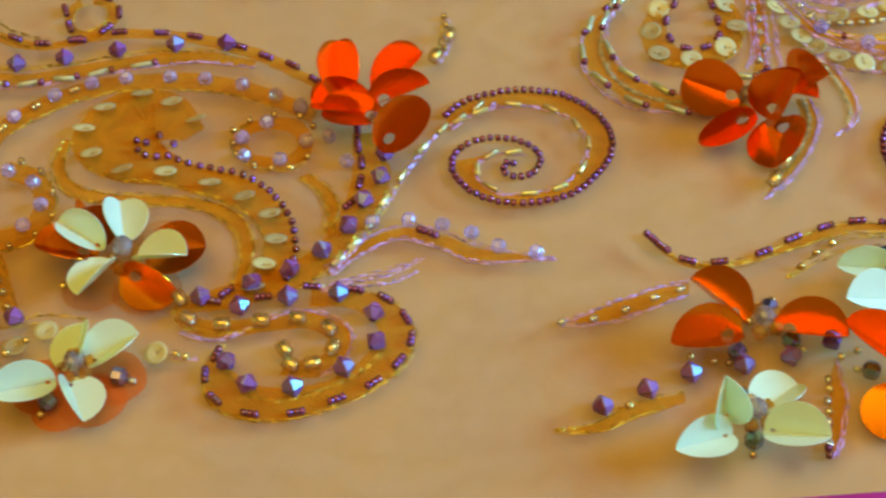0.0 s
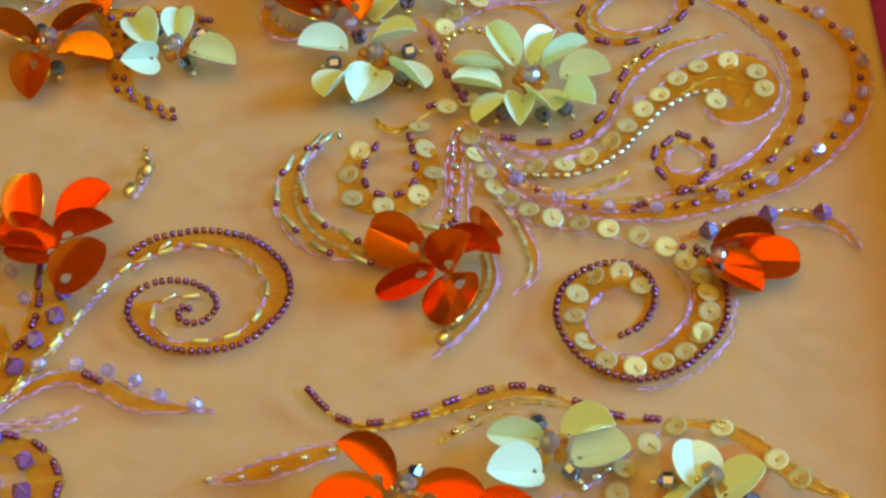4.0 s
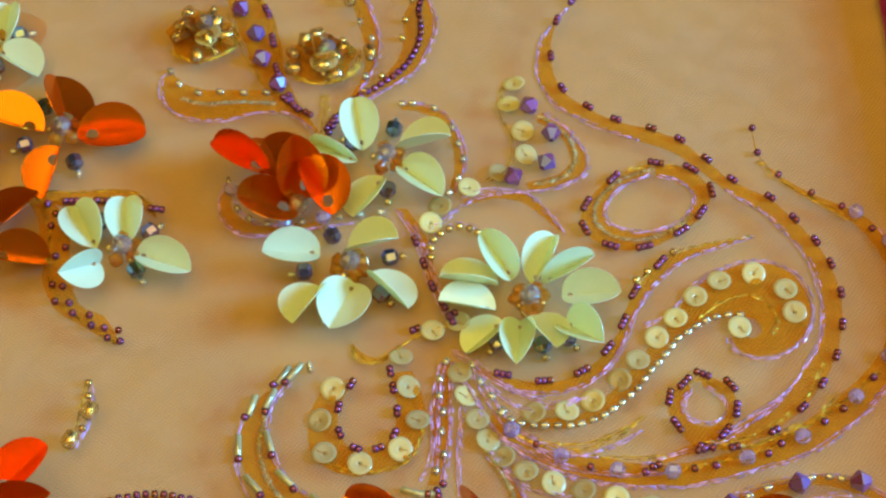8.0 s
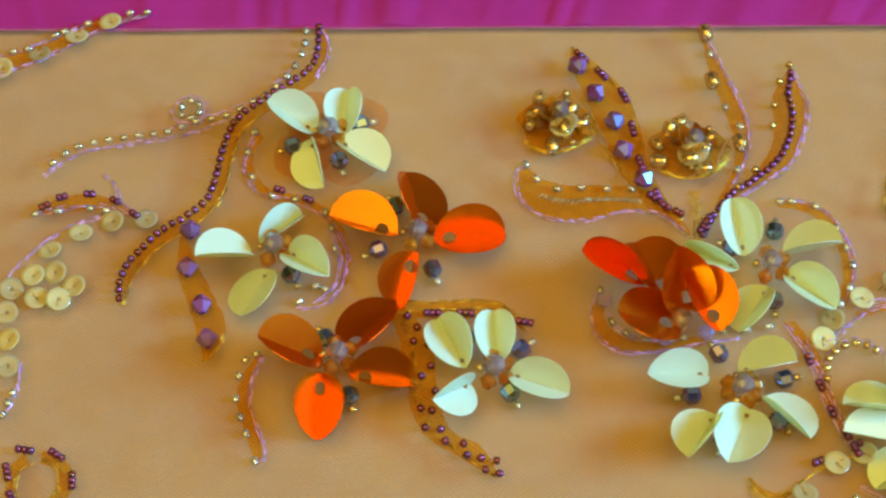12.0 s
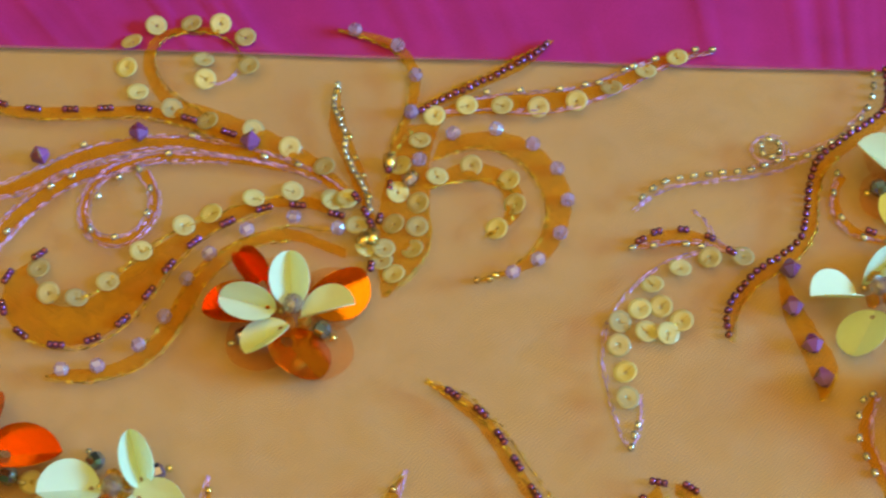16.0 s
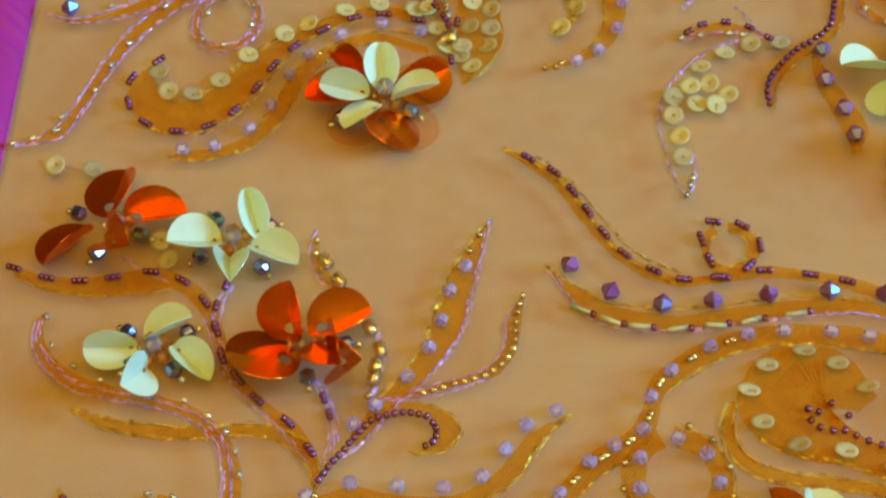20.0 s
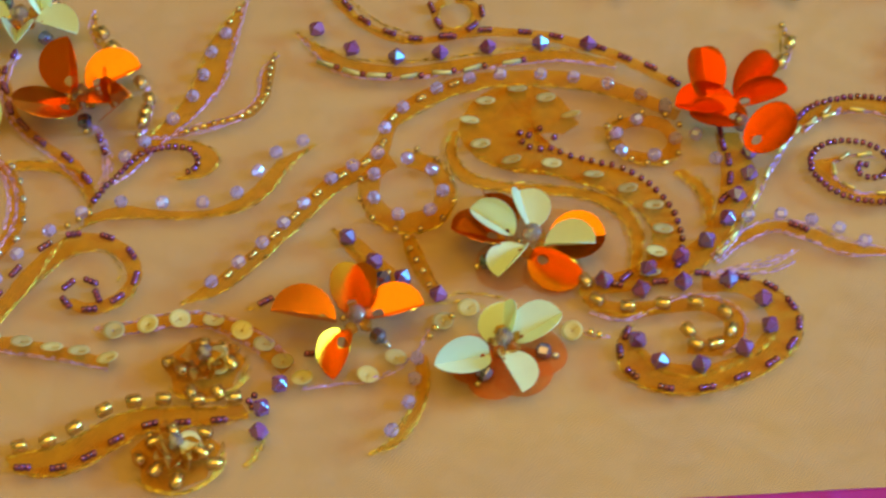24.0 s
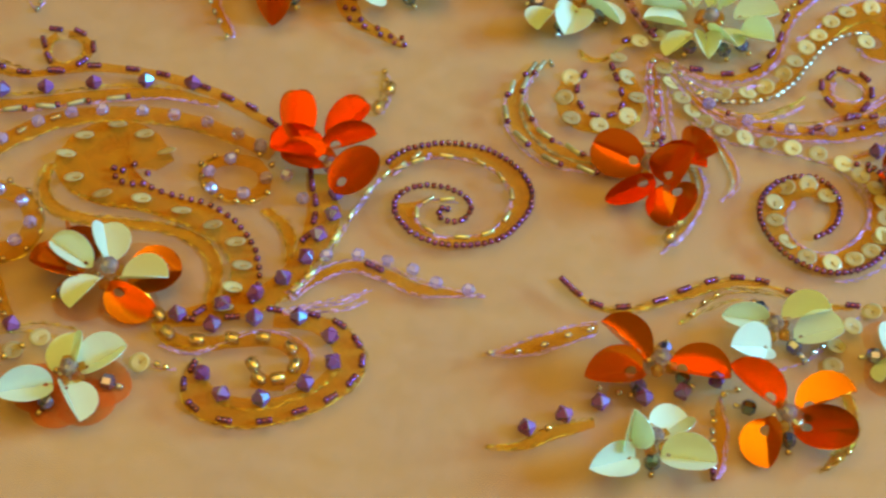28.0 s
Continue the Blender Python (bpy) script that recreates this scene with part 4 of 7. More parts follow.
scroll(PUR_L, ("purple", [(14, -63.3), (23, -60), (31.8, -56.8), (42.3, -55.8), (51.6, -54.5), (60.1, -51.4)], 1), ("band", [(4.1, -67.3), (11.5, -66.3), (18, -63), (24.6, -61.4), (30.1, -60.3)], [(4.1, -67.3), (12.8, -68.2), (19.3, -66.2), (25.8, -64.2), (30.2, -62.6)]), ("g", [(4.1, -67.3), (11.5, -66.3), (18, -63), (24.6, -61.4), (30.1, -60.3)]), ("g", [(4.1, -67.3), (12.8, -68.2), (19.3, -65.8), (25.8, -63.8)]), ("gold", [(19.1, -63.1), (32.1, -52.4), (36.6, -53.9), (61.4, -54.9), (64.8, -53.7)], 1))
scroll(SIL_L, ("band", [(58.2, -59.6), (57.3, -65.7), (56.4, -70.9), (55.2, -77.1)], [(60.3, -54.9), (61, -63.1), (59.5, -71), (56.8, -77.7)]), ("silver", [(58, -60), (57.1, -65), (56.5, -69.9), (55.9, -74.8)], 1), ("plum", [(55.5, -75.8), (55.4, -77.4)], 1), ("l", [(60.3, -54.9), (61, -63.1), (59.5, -71), (56.2, -78)]), ("gold", [(57.8, -62.3), (56.8, -67.6)], 1))
scroll(GLD_L, ("band", [(91.6, -53.4), (92.4, -61.6), (90.3, -68.9), (85.6, -73.6), (80.1, -76.4)], [(89.5, -54.7), (90.2, -61.6), (88.2, -67.5), (84.1, -72), (80.1, -76.4)]), ("g", [(91.6, -53.4), (92.4, -61.6), (90.3, -68.9), (85.6, -73.6), (80.1, -76.4)]), ("gold", [(87.9, -71.5), (85.1, -73.3), (82.3, -75.5)], 1), ("g", [(89.5, -54.7), (90.2, -61.6), (87.6, -68.2), (83.5, -72.6)]))

# the large sequin spiral and its chain
ring = [(110.6, 14.8), (114, 10.7), (115.6, 4.9), (115.7, -1.5), (113.7, -7.9), (110.1, -12.5), (103.7, -17.8), (97, -19.8), (90.5, -18.7), (84.2, -14.5), (80.3, -8), (79.1, -1.4), (81.1, 4.8), (85.3, 9.1), (91, 11.1), (96.6, 10.3), (100, 5.9), (100.2, 0.1), (97.4, -5.5), (92.3, -8.8)]
scroll("spiral of plum seed beads lined with champagne sequins",
       ("band", ring, [(106.2, 14.1), (108.3, 8.9), (108.6, 3.8), (107.4, -1.9), (105.6, -5.6), (103.2, -8.7), (100.6, -10.8), (97.5, -12.7), (93.2, -13.7), (89.1, -11.9), (86.5, -8.6), (85.3, -3.7), (86.8, 0.7), (89.4, 3.4), (91.9, 4.6), (95, 4.5), (97.3, 2.7), (98, 0.2), (96.3, -3.8), (92.3, -8.8)]),
       ("plum", ring, 0, 1.75),
       ("sequin", [(109.2, -9), (105.5, -13.1), (100.8, -15.6), (94.8, -16.6), (88.9, -14.7), (84.8, -9.8), (82.9, -2.9), (83.8, 3), (87.7, 7.8), (93.6, 8.7), (97.8, 4.8)], 1),
       ("l", [(106.2, 14.1), (108.3, 8.9), (108.6, 3.8), (107.4, -1.9), (105.6, -5.6), (103.2, -8.7), (100.6, -10.8), (97.5, -12.7), (93.2, -13.7), (89.1, -11.9), (86.5, -8.6), (85.3, -3.7), (86.8, 0.7), (89.4, 3.4)]),
       ("l", [(113.7, 13.8), (117.1, 3.4), (116.9, -4), (114.4, -11.1), (108.4, -17.5), (101, -21.5), (93.9, -22)]))
scroll("long sweeping chain of overlapping champagne sequins", ("sequin", [(61.9, 49.3), (63, 44), (65.2, 38.7), (67.1, 34), (70.1, 30.3), (74.4, 27.1), (79.6, 24.5), (85.4, 22.8), (91.7, 21), (98.1, 18.9), (103.9, 15.4), (107.8, 11.4), (110.8, 7), (111.8, 2.3), (111.6, -2.7), (109.8, -8.2)], 1),
       ("l", [(66.8, 30.7), (73.6, 24.4), (81.7, 21.6), (91, 19.1), (98.9, 16), (103.8, 12.4), (106.7, 6.8), (107.7, 0.1), (106.4, -6.4)]), ("plum", [(107.6, 15), (110.3, 12.8), (112.9, 9.9)], 1))
scroll(PUR_L, ("purple", [(113.4, 18.6), (127, 22.9), (138.9, 23.1)], 1), ("band", [(107.4, 18.4), (117.4, 22.3), (129.7, 25.3), (139, 23.8), (144.3, 19.8), (146.3, 12.7)], [(107.3, 17), (117.1, 20.1), (129.4, 23.2), (137.5, 21.5), (142.8, 17.7), (146.3, 12.7)]), ("silver", [(117.2, 20.8), (121, 22.5), (129.6, 24.5), (133.2, 24.7), (135.5, 24.2)], 1), ("l", [(107.4, 18), (117.4, 22.3), (129.7, 25.3), (139, 23.8), (144.3, 19.8), (146.3, 12.7)]), ("l", [(128.9, 19.7), (135.1, 21.5), (141.8, 18.9), (145.6, 13.5)]))

# round the drooping blossom
scroll("crescent of silver bugle beads and green-gold stitching",
       ("bugle_silver", [(26.5, 49.5), (20.5, 42.7), (18.1, 33.8), (21.2, 25.4), (28.1, 17.8), (36.8, 14.3)], 1), ("bugle_silver", [(28.8, 50.2), (24, 44.1), (24.1, 34.5), (27.4, 26.5), (34.3, 21.1)], 1), ("silver", [(31.7, 51.6), (31.9, 50.8)], 1),
       ("band", [(26.5, 49.5), (20.5, 42.7), (18.1, 33.8), (21.2, 25.4), (28.1, 17.8), (39.1, 13.3)], [(29.8, 50.6), (24.4, 44.1), (24.1, 34.5), (27.4, 26.5), (34.3, 21.1), (39.2, 18.8)]),
       ("braid", [(23.2, 41.1), (22.2, 33.9), (23.9, 26.7), (28.6, 20.6), (34.5, 17.6), (40.3, 16.2)]), ("l", [(18.9, 41.3), (17.6, 32.6), (19.8, 24), (26.3, 16.8), (39.1, 13)]), ("l", [(28, 48.4), (24.4, 42.6), (24.3, 34.5), (28, 26.5), (34.5, 21.3), (39.2, 19.3)]))
scroll("hook of champagne sequins with plum seed beads inside",
       ("sequin", [(50.1, 53.3), (51.5, 46.4), (53.4, 38.8), (49.9, 32.5), (42, 29.5), (35, 31.9), (34, 39.2), (36.5, 46.3)], 1), ("plum", [(48, 49.9), (48.6, 46.1), (49.3, 40.8), (48.8, 35.7), (45.6, 32.7), (41.2, 32.7), (38, 36.2), (37.7, 42), (40.2, 47.2)], 2),
       ("g", [(39.7, 55.5), (41.5, 52.4), (44.6, 52.6), (47.1, 54)]), ("band", [(52.5, 50.4), (55.2, 39.9), (51.9, 30.5), (41.9, 27.1), (33.4, 30.6), (31.6, 39.3), (34.7, 47.4)], [(48, 49.9), (49.4, 40.8), (46.6, 33.2), (41.2, 32.4), (38, 36.2), (37.7, 42), (39.6, 46.7)]), ("g", [(55.2, 39.9), (51.9, 30.5), (41.9, 27.4), (34.6, 30.5)]))
scroll(SIL_L, ("band", [(60.6, 52.4), (60, 45.6), (60, 38.2), (59.2, 31), (58, 24.6)], [(58.4, 52.5), (56.9, 45.7), (56.4, 38.3), (56.3, 31.1), (55.3, 24.7)]), ("silver", [(59.3, 52), (57.9, 48), (57.7, 44.2), (58.5, 40.5), (58.1, 36.1), (58.5, 31), (56.9, 27.5)], 1), ("l", [(58.4, 52.5), (56.6, 45.8), (56.1, 38.4), (56.3, 31.1), (53.5, 25.5)]), ("l", [(60.6, 52.4), (60, 45.6), (60, 38.2), (59.2, 31), (58, 24.6)]), ("bugle_silver", [(52.3, 23), (54.4, 22.6)], 1), ("plum", [(58.2, 24.6), (57, 23.2)], 1))
scroll(SIL_L, ("band", [(66.4, 32.9), (70.7, 24.8), (73.2, 17.7), (74.5, 10.8), (73.1, 6.8), (69.8, 3.7)], [(67, 32.8), (72.5, 24.7), (75.5, 16.9), (75.7, 10.7), (73.7, 6.1), (69.8, 3.7)]), ("braid", [(66.4, 32.9), (70.7, 24.8), (73.2, 17.7), (74.2, 10.8), (72.8, 6.8)]), ("l", [(67, 32.8), (72.7, 24.7), (75.8, 16.9), (76.1, 10.7), (73.7, 6.1), (69.8, 3.7)]))
scroll(SIL_L, ("band", [(66, 15.2), (66.8, 8.4), (63.6, 0.5), (58.7, -6.5), (52.5, -13)], [(63.1, 15.3), (63.4, 8.5), (60.8, 1.9), (56.5, -5.1), (52.5, -13)]), ("silver", [(57.8, -3.6), (55, -8.5)], 1), ("big_silver", [(57.8, -3.9), (55.2, -8.3)], 1), ("braid", [(64.3, 15.3), (65, 8.4), (61.9, 1.2), (57, -5.8)]), ("l", [(66.3, 15.2), (67.3, 8.4), (63.9, -0.2), (59.2, -6.9), (52.5, -13)]))

# the fan to the right of the large flower
fan = [(76.5, 40), (83, 40.2), (88.4, 42.5), (94, 47.1), (97.9, 51.6), (102.1, 56.8), (106.3, 61.3), (110.8, 66.4), (116, 70.1), (123.3, 71.8), (129.5, 67.8), (130.7, 62.3)]
scroll("fan frond of champagne sequins edged with silver beads",
       ("band", [(72, 38.6), (78.1, 38.9), (84.9, 39.6), (90.7, 43.3), (95.6, 48.4), (100.6, 54.9), (105.7, 60.8), (110.3, 68.2), (117.2, 73.2), (125, 74.8), (131.7, 71.2), (134.5, 64.9), (132.4, 57.5), (126.7, 53), (121, 52.5), (116.7, 55.9)], [(71.9, 37.7), (78.1, 37), (84.7, 36.8), (91.6, 39.5), (96.4, 43.9), (100.8, 49.6), (105.2, 54.8), (108.9, 58.3), (112.6, 60.6), (117.3, 61.9), (121.4, 61.8), (123.5, 59.7), (123.8, 57.7), (122, 56.4), (120.3, 57.1), (119.3, 58.5)]),
       ("sequin", fan, 1), ("sequin", [(119.1, 58.9)], 1), ("silver", [(69.8, 39.9), (73.1, 37.7), (78.1, 37), (83.1, 36.9), (87, 37.7), (91.1, 39.5), (94.6, 42.4), (97.6, 45.1), (100.1, 48.7), (102.6, 51.5), (105.2, 54.8), (108.3, 57.8), (112, 60.2), (114.9, 61.3), (118.5, 61.9), (121.3, 61.5)], 0, 2.4),
       ("l", [(99.8, 59.6), (105.9, 63.5), (110.4, 68.9), (117.3, 73.6), (125.1, 75.2), (131.8, 71.9), (135, 64.9), (133, 57.5), (127.8, 52.6), (122, 51.6), (117.7, 53.8), (116.6, 56.8)]), ("g", [(110.3, 60.7), (115.3, 64.6), (121.3, 67), (125.2, 65.1), (127.1, 61), (125.5, 57)]))
scroll(PLUM_L, ("band", [(63.9, 52.3), (70.1, 48.9), (78.5, 47.1), (85.4, 48.6), (91.4, 53.7), (95.2, 60.3), (97.8, 67.1), (103.2, 73.9), (109.4, 78), (116.7, 79.9), (124.5, 81.2)], [(65.5, 49.7), (71.6, 45.7), (79.5, 44.5), (87.5, 46.4), (93, 51.7), (96.5, 58.3), (99.6, 65), (104.8, 71.7), (110.4, 75.8), (117.1, 78.5), (124.5, 81.2)]), ("plum", [(70.6, 48.8), (78.8, 47.1), (86.5, 49.2), (92, 54.4), (95.6, 60.6), (98.3, 67.7), (104.2, 74.8)], 3), ("g", [(98.7, 69.1), (103.2, 74.6), (109.4, 78), (116.7, 79.9), (124.5, 81.2)]), ("l", [(66.1, 49.7), (72.8, 45.4), (80.1, 44.4), (87.5, 46.6), (93, 51.7), (96.5, 58.3), (99.6, 65), (105.4, 72.4), (112.9, 77.2), (124.5, 81.2)]), ("gold", [(98.8, 70.5), (101.3, 72.5), (107, 77.3)], 1))
sweep = [(89.6, 146.2), (85.8, 140.5), (84, 130.2), (86.1, 121.1), (91.5, 115.9), (97.4, 112.2), (104.9, 109.6), (110.9, 106.5), (116.2, 101.1), (121.2, 95.6), (128.8, 90.8), (133.3, 85.3), (137.1, 79.5), (139.6, 73.8), (140.8, 66.6), (140.1, 59), (138, 51.8), (134.4, 45.4), (129.8, 40), (123.6, 34.9), (115.5, 31.5), (108.8, 31), (99.7, 27.7)]
scroll("great sweeping arc of paired plum seed beads and lilac stitching", ("band", sweep, [(88.6, 144.6), (82.4, 135.6), (80.7, 125.9), (83.5, 118), (88.8, 113.5), (95.4, 109.6), (102, 106.7), (109.1, 103.5), (114.2, 98.9), (119.2, 93.6), (125.9, 88.3), (130.1, 83.2), (133.7, 78.1), (135.9, 72.5), (136.9, 65.5), (136, 58.8), (133.5, 52.2), (130.1, 47), (125.6, 42.6), (119.5, 38.3), (113.6, 34.6), (106.7, 32.3), (98.6, 28.5)]),
       ("plum", sweep, 2), ("l", [(88.6, 144.6), (82.4, 135.6), (80.7, 125.9), (83.5, 118), (88.8, 113.5), (95.4, 109.6), (102, 106.7)]), ("l", [(119.2, 93.6), (125.9, 88.3), (130.1, 83.2), (133.7, 78.1), (136, 71.1), (136.7, 64.2), (135.1, 56.1), (130.8, 48.3), (125.6, 42.6), (119.5, 38.3), (112.5, 34.6)]), ("g", [(135.6, 50.8), (131.3, 43.1), (125, 37.5), (116.8, 33.3), (108.9, 32.2)]), ("g", [(108.9, 32.2), (118.9, 32), (129.4, 36.8)]))
scroll("outer arc of lilac crystals strung between plum seed beads", ("lilac", [(146.4, 86.3), (152.4, 78.9), (154.5, 69.8), (153, 59.5), (148.4, 51.2), (140.6, 42), (129, 33.3), (117.6, 28.9), (102.9, 26.2), (92.2, 26.7), (81.4, 30.1), (71.9, 36)], 1),
       ("plum", [(126.8, 109.1), (127.3, 102.5), (131.2, 96.6), (137.7, 91.7), (143.7, 88.1), (149.3, 82.3), (153.2, 74.4), (153.5, 64.7), (150.3, 55), (144.7, 46.5), (137.8, 39.5), (133.7, 36.7), (124.6, 32), (121.9, 29.9), (111.4, 27.5), (107.2, 26.9), (97.6, 26.3), (87, 27.7), (76.6, 32.9)], 1),
       ("band", [(126.8, 109.1), (127.3, 102.5), (131.8, 96.6), (138.4, 91.7), (145, 88), (150.7, 83.1), (155.5, 73), (155.9, 63.4), (152.1, 51), (142.6, 39.3), (130.4, 30.3), (117.8, 26.1), (105.6, 23.4), (93.8, 23.6), (82.1, 26.5), (72.9, 31.9), (67.2, 37.9)], [(126.8, 109.1), (128.2, 101.1), (132.8, 94.3), (138.7, 89.5), (144.6, 85.3), (148.9, 79.8), (151.5, 71.5), (150.9, 62), (147.2, 52.8), (138.3, 43.2), (127.5, 35.5), (117.3, 31.5), (105, 28.4), (94.2, 28.9), (82.5, 32.2), (74.4, 36.2), (68.6, 40.8)]),
       ("l", [(150.7, 83.1), (155.5, 73), (156.2, 63.3), (152.3, 51), (142.6, 39.3), (130.4, 30.3), (117.8, 26.1), (105.6, 23.4), (93.8, 23.6), (82.1, 26.5), (72.9, 31.9), (67.2, 37.9), (65.1, 43.9)]), ("g", [(146.5, 48.2), (139.4, 42.4), (130, 36.2), (118.5, 31.5)]), ("g", [(127.1, 101.1), (132.3, 94.8), (138.8, 89.8), (145.2, 85)]))
scroll("small loop of plum seed beads round a gold ring", ("plum", [(110.6, 48), (116, 45.5), (116.7, 39.9), (114, 34.9), (110, 31.6), (104.6, 36.6), (103.6, 42.9), (106.8, 46.2)], 3), ("l", [(110.7, 45.5), (114.4, 42.8), (114.3, 39), (111, 36.9), (106.7, 38.5), (106.4, 42.4), (108.3, 44.9)]), ("g", [(105.5, 45), (110.2, 47.2), (115.4, 44.1)]), ("band", [(110.7, 48.2), (116, 45.5), (116.9, 39.8), (114, 34.6), (108.9, 31.6), (104.6, 36.1), (103.3, 42.9), (107.4, 46.9)], [(110.4, 45.4), (114.2, 43.5), (114.6, 39.6), (112.7, 37.1), (109.3, 36.5), (106.7, 38.3), (106.2, 42.1), (108.3, 44.6)]))
scroll("oval ring of plum seed beads with lilac stitching inside", ("plum", [(105.2, 100.3), (112.6, 98.7), (116.5, 92.9), (113.8, 87.2), (109.2, 82.6), (101.2, 78.8), (94.1, 79.3), (89, 83.7), (89.6, 89.9), (95.8, 96.6)], 3), ("band", [(105.2, 100.6), (112.6, 98.7), (116.5, 92.9), (113.7, 86.9), (109.2, 82.4), (101.2, 78.6), (93.9, 79.3), (88.8, 83.7), (89.5, 90.2), (95.8, 97.1), (104, 100.5)], [(105, 97.3), (110.3, 95.7), (112.7, 91.5), (110.8, 87.2), (106.9, 84.1), (100.9, 82.8), (96.2, 83.9), (93.6, 86.9), (94.6, 91.2), (98.1, 95.1), (103.8, 97.4)]), ("l", [(105, 97.3), (110.3, 95.7), (112.7, 91.5), (110.8, 87.2), (106.9, 84.1), (100.9, 82.8), (96.2, 83.9), (93.6, 86.9), (94.6, 91.2), (98.1, 95.1), (103.8, 97.4)]), ("g", [(96.5, 97.5), (101.5, 99.5), (110, 99.8)]), ("braid", [(104, 99), (97.6, 96.5), (92.4, 91.5), (91.3, 86), (94.6, 82), (101, 80.8), (107.8, 83.5), (112.3, 87.6)]))
scroll(GLD_L, ("g", [(98.6, 39.3), (93.6, 35.6), (86.8, 33.3), (79, 33.1), (72.4, 35.5)]), ("g", [(98.6, 39.3), (92.4, 34.4), (85.6, 31.8), (77.8, 32.2)]), ("l", [(98.1, 36.2), (93.4, 33.1), (87.8, 31), (81.1, 30.5), (75.6, 32.3)]))
scroll(SIL_L, ("l", [(60.5, 54.4), (65, 51), (68.2, 44.4), (71.4, 38.6), (75.7, 34.8), (82.2, 31.5), (88.8, 29.9)]), ("l", [(63.3, 52.3), (66, 45.8), (69.2, 39.3), (73.5, 34.2), (80, 30.3)]), ("silver", [(64.4, 51), (66, 47.1), (68.2, 43.8), (70.4, 40.6)], 1), ("lilac", [(71.9, 35.8)], 1))

scroll("sheaf of fine lilac and gold stitching at the fan's root", ("l", [(59.9, 54.8), (63.9, 53.4), (68.4, 49), (75, 44.3), (81.7, 42.2), (88.6, 44.7)]), ("l", [(60.5, 52.4), (63.2, 47.1), (65.9, 41.9), (69.1, 36.2), (74.5, 31.7), (82.1, 28.1), (90.8, 26.2), (101.8, 26.4)]), ("l", [(67.2, 47), (73.8, 41.5), (80.5, 41.4), (87.4, 43.5)]), ("g", [(70.2, 36.8), (77.9, 32.8), (85.5, 30.8), (93.2, 29.8), (102.1, 30.1)]), ("g", [(101.8, 26.4), (111.9, 28.4), (122.1, 31.3), (130.5, 36.2), (136.3, 42.4)]), ("l", [(96.4, 28.1), (105.5, 31), (114.7, 34.3), (121.8, 38.9), (128.1, 44.5)]), ("l", [(62.6, 44.6), (61.9, 36.9), (61.4, 29.5), (61.5, 22.1)]), ("l", [(59.3, 52.4), (57.8, 44.7), (57.4, 37), (56.7, 28.3)]))

# the leaf with sequins and crystals, and its stem
scroll("leaf of champagne sequins and purple crystals edged with lilac stitching", ("sequin", [(75.5, 122.6), (74.1, 116.9), (76.9, 109.6), (77.3, 103.2), (71.4, 98.4), (64.9, 94.8), (58.8, 90.2), (56.5, 85.9)], 1), ("purple", [(78.5, 115.7), (83, 108.2), (81.7, 100.4), (74.4, 96.8)], 1),
       ("band", [(81.5, 114.9), (86.8, 110.1), (90.1, 103.2), (89.9, 98.7), (85.5, 95.4), (78.1, 94.1)], [(80.1, 112.6), (84.9, 108.6), (87.1, 103.3), (86.3, 100.3), (83.2, 97.8), (77, 96)]), ("l", [(81.5, 114.9), (86.8, 110.1), (90.4, 103.2), (90.1, 98.3), (85.4, 95.1), (78.1, 93.8), (70.9, 93.2), (64.8, 91.4), (59.3, 86.6), (53.9, 83.8)]), ("braid", [(80.4, 114.2), (84.6, 110.6), (87.4, 106.2), (87.9, 102), (86.4, 98.6), (83.2, 96.6), (78.6, 95.6)]), ("g", [(73.1, 122.9), (72.2, 115.1), (74.4, 107.3), (73.5, 99.8), (68.5, 96.2)]))
scroll(SIL_L, ("band", [(84.8, 82.7), (80.9, 89), (76.9, 93.1), (69.7, 94), (63.6, 91.9)], [(84.8, 82.7), (79.1, 88.6), (75.6, 91.3), (69.6, 92.2), (64.2, 90.4)]), ("l", [(84.8, 82.7), (80.9, 89), (76.9, 93.4), (69.7, 94.3), (63, 92.6)]))
scroll(SIL_L, ("silver", [(50.7, 117.5), (53, 117.6), (57.7, 116.2), (61.6, 111), (62.9, 106.4), (63.8, 102.3), (62.7, 97.1), (60.6, 93.4)], 1), ("l", [(49.9, 118.4), (54.8, 117.8), (60.4, 114.6), (63.7, 107.6), (64, 100), (61.8, 94.1)]), ("band", [(49.9, 118.4), (54.8, 118.1), (60.4, 114.9), (63.9, 107.6), (64.3, 100), (61.8, 93.4)], [(50.5, 116.4), (54.2, 115.8), (58.5, 113.1), (61.5, 106.9), (61.8, 100.1), (60.6, 94.2)]))
scroll(PLUM_L, ("plum", [(53.3, 81.3), (55, 75.6), (56.7, 70), (59, 65.2), (60.6, 61.7)], 2), ("l", [(49.2, 90), (51.8, 84.9), (54.1, 79.9), (55.6, 72.8), (57.8, 66.5), (60.6, 61.1)]), ("l", [(52.7, 85.6), (55.1, 79.8), (56.8, 74.2), (59, 67.2), (61.2, 61.7)]), ("band", [(49.2, 90), (51.8, 84.9), (54.1, 79.9), (55.6, 72.8), (57.8, 66.5), (60.6, 61.1)], [(51.6, 90), (54.5, 84.8), (56.2, 79.8), (57.6, 72.8), (59.6, 66.5), (61.6, 61)]))
scroll(GLD_L, ("gold", [(56.4, 77), (56.8, 80.5), (59.3, 83.3), (62.3, 84.7), (65.2, 83.9), (67.9, 81.3)], 0, 2.2), ("l", [(55.6, 76.3), (56.3, 81.2), (59.9, 84.7), (64.7, 85.6), (68.7, 81.7)]))
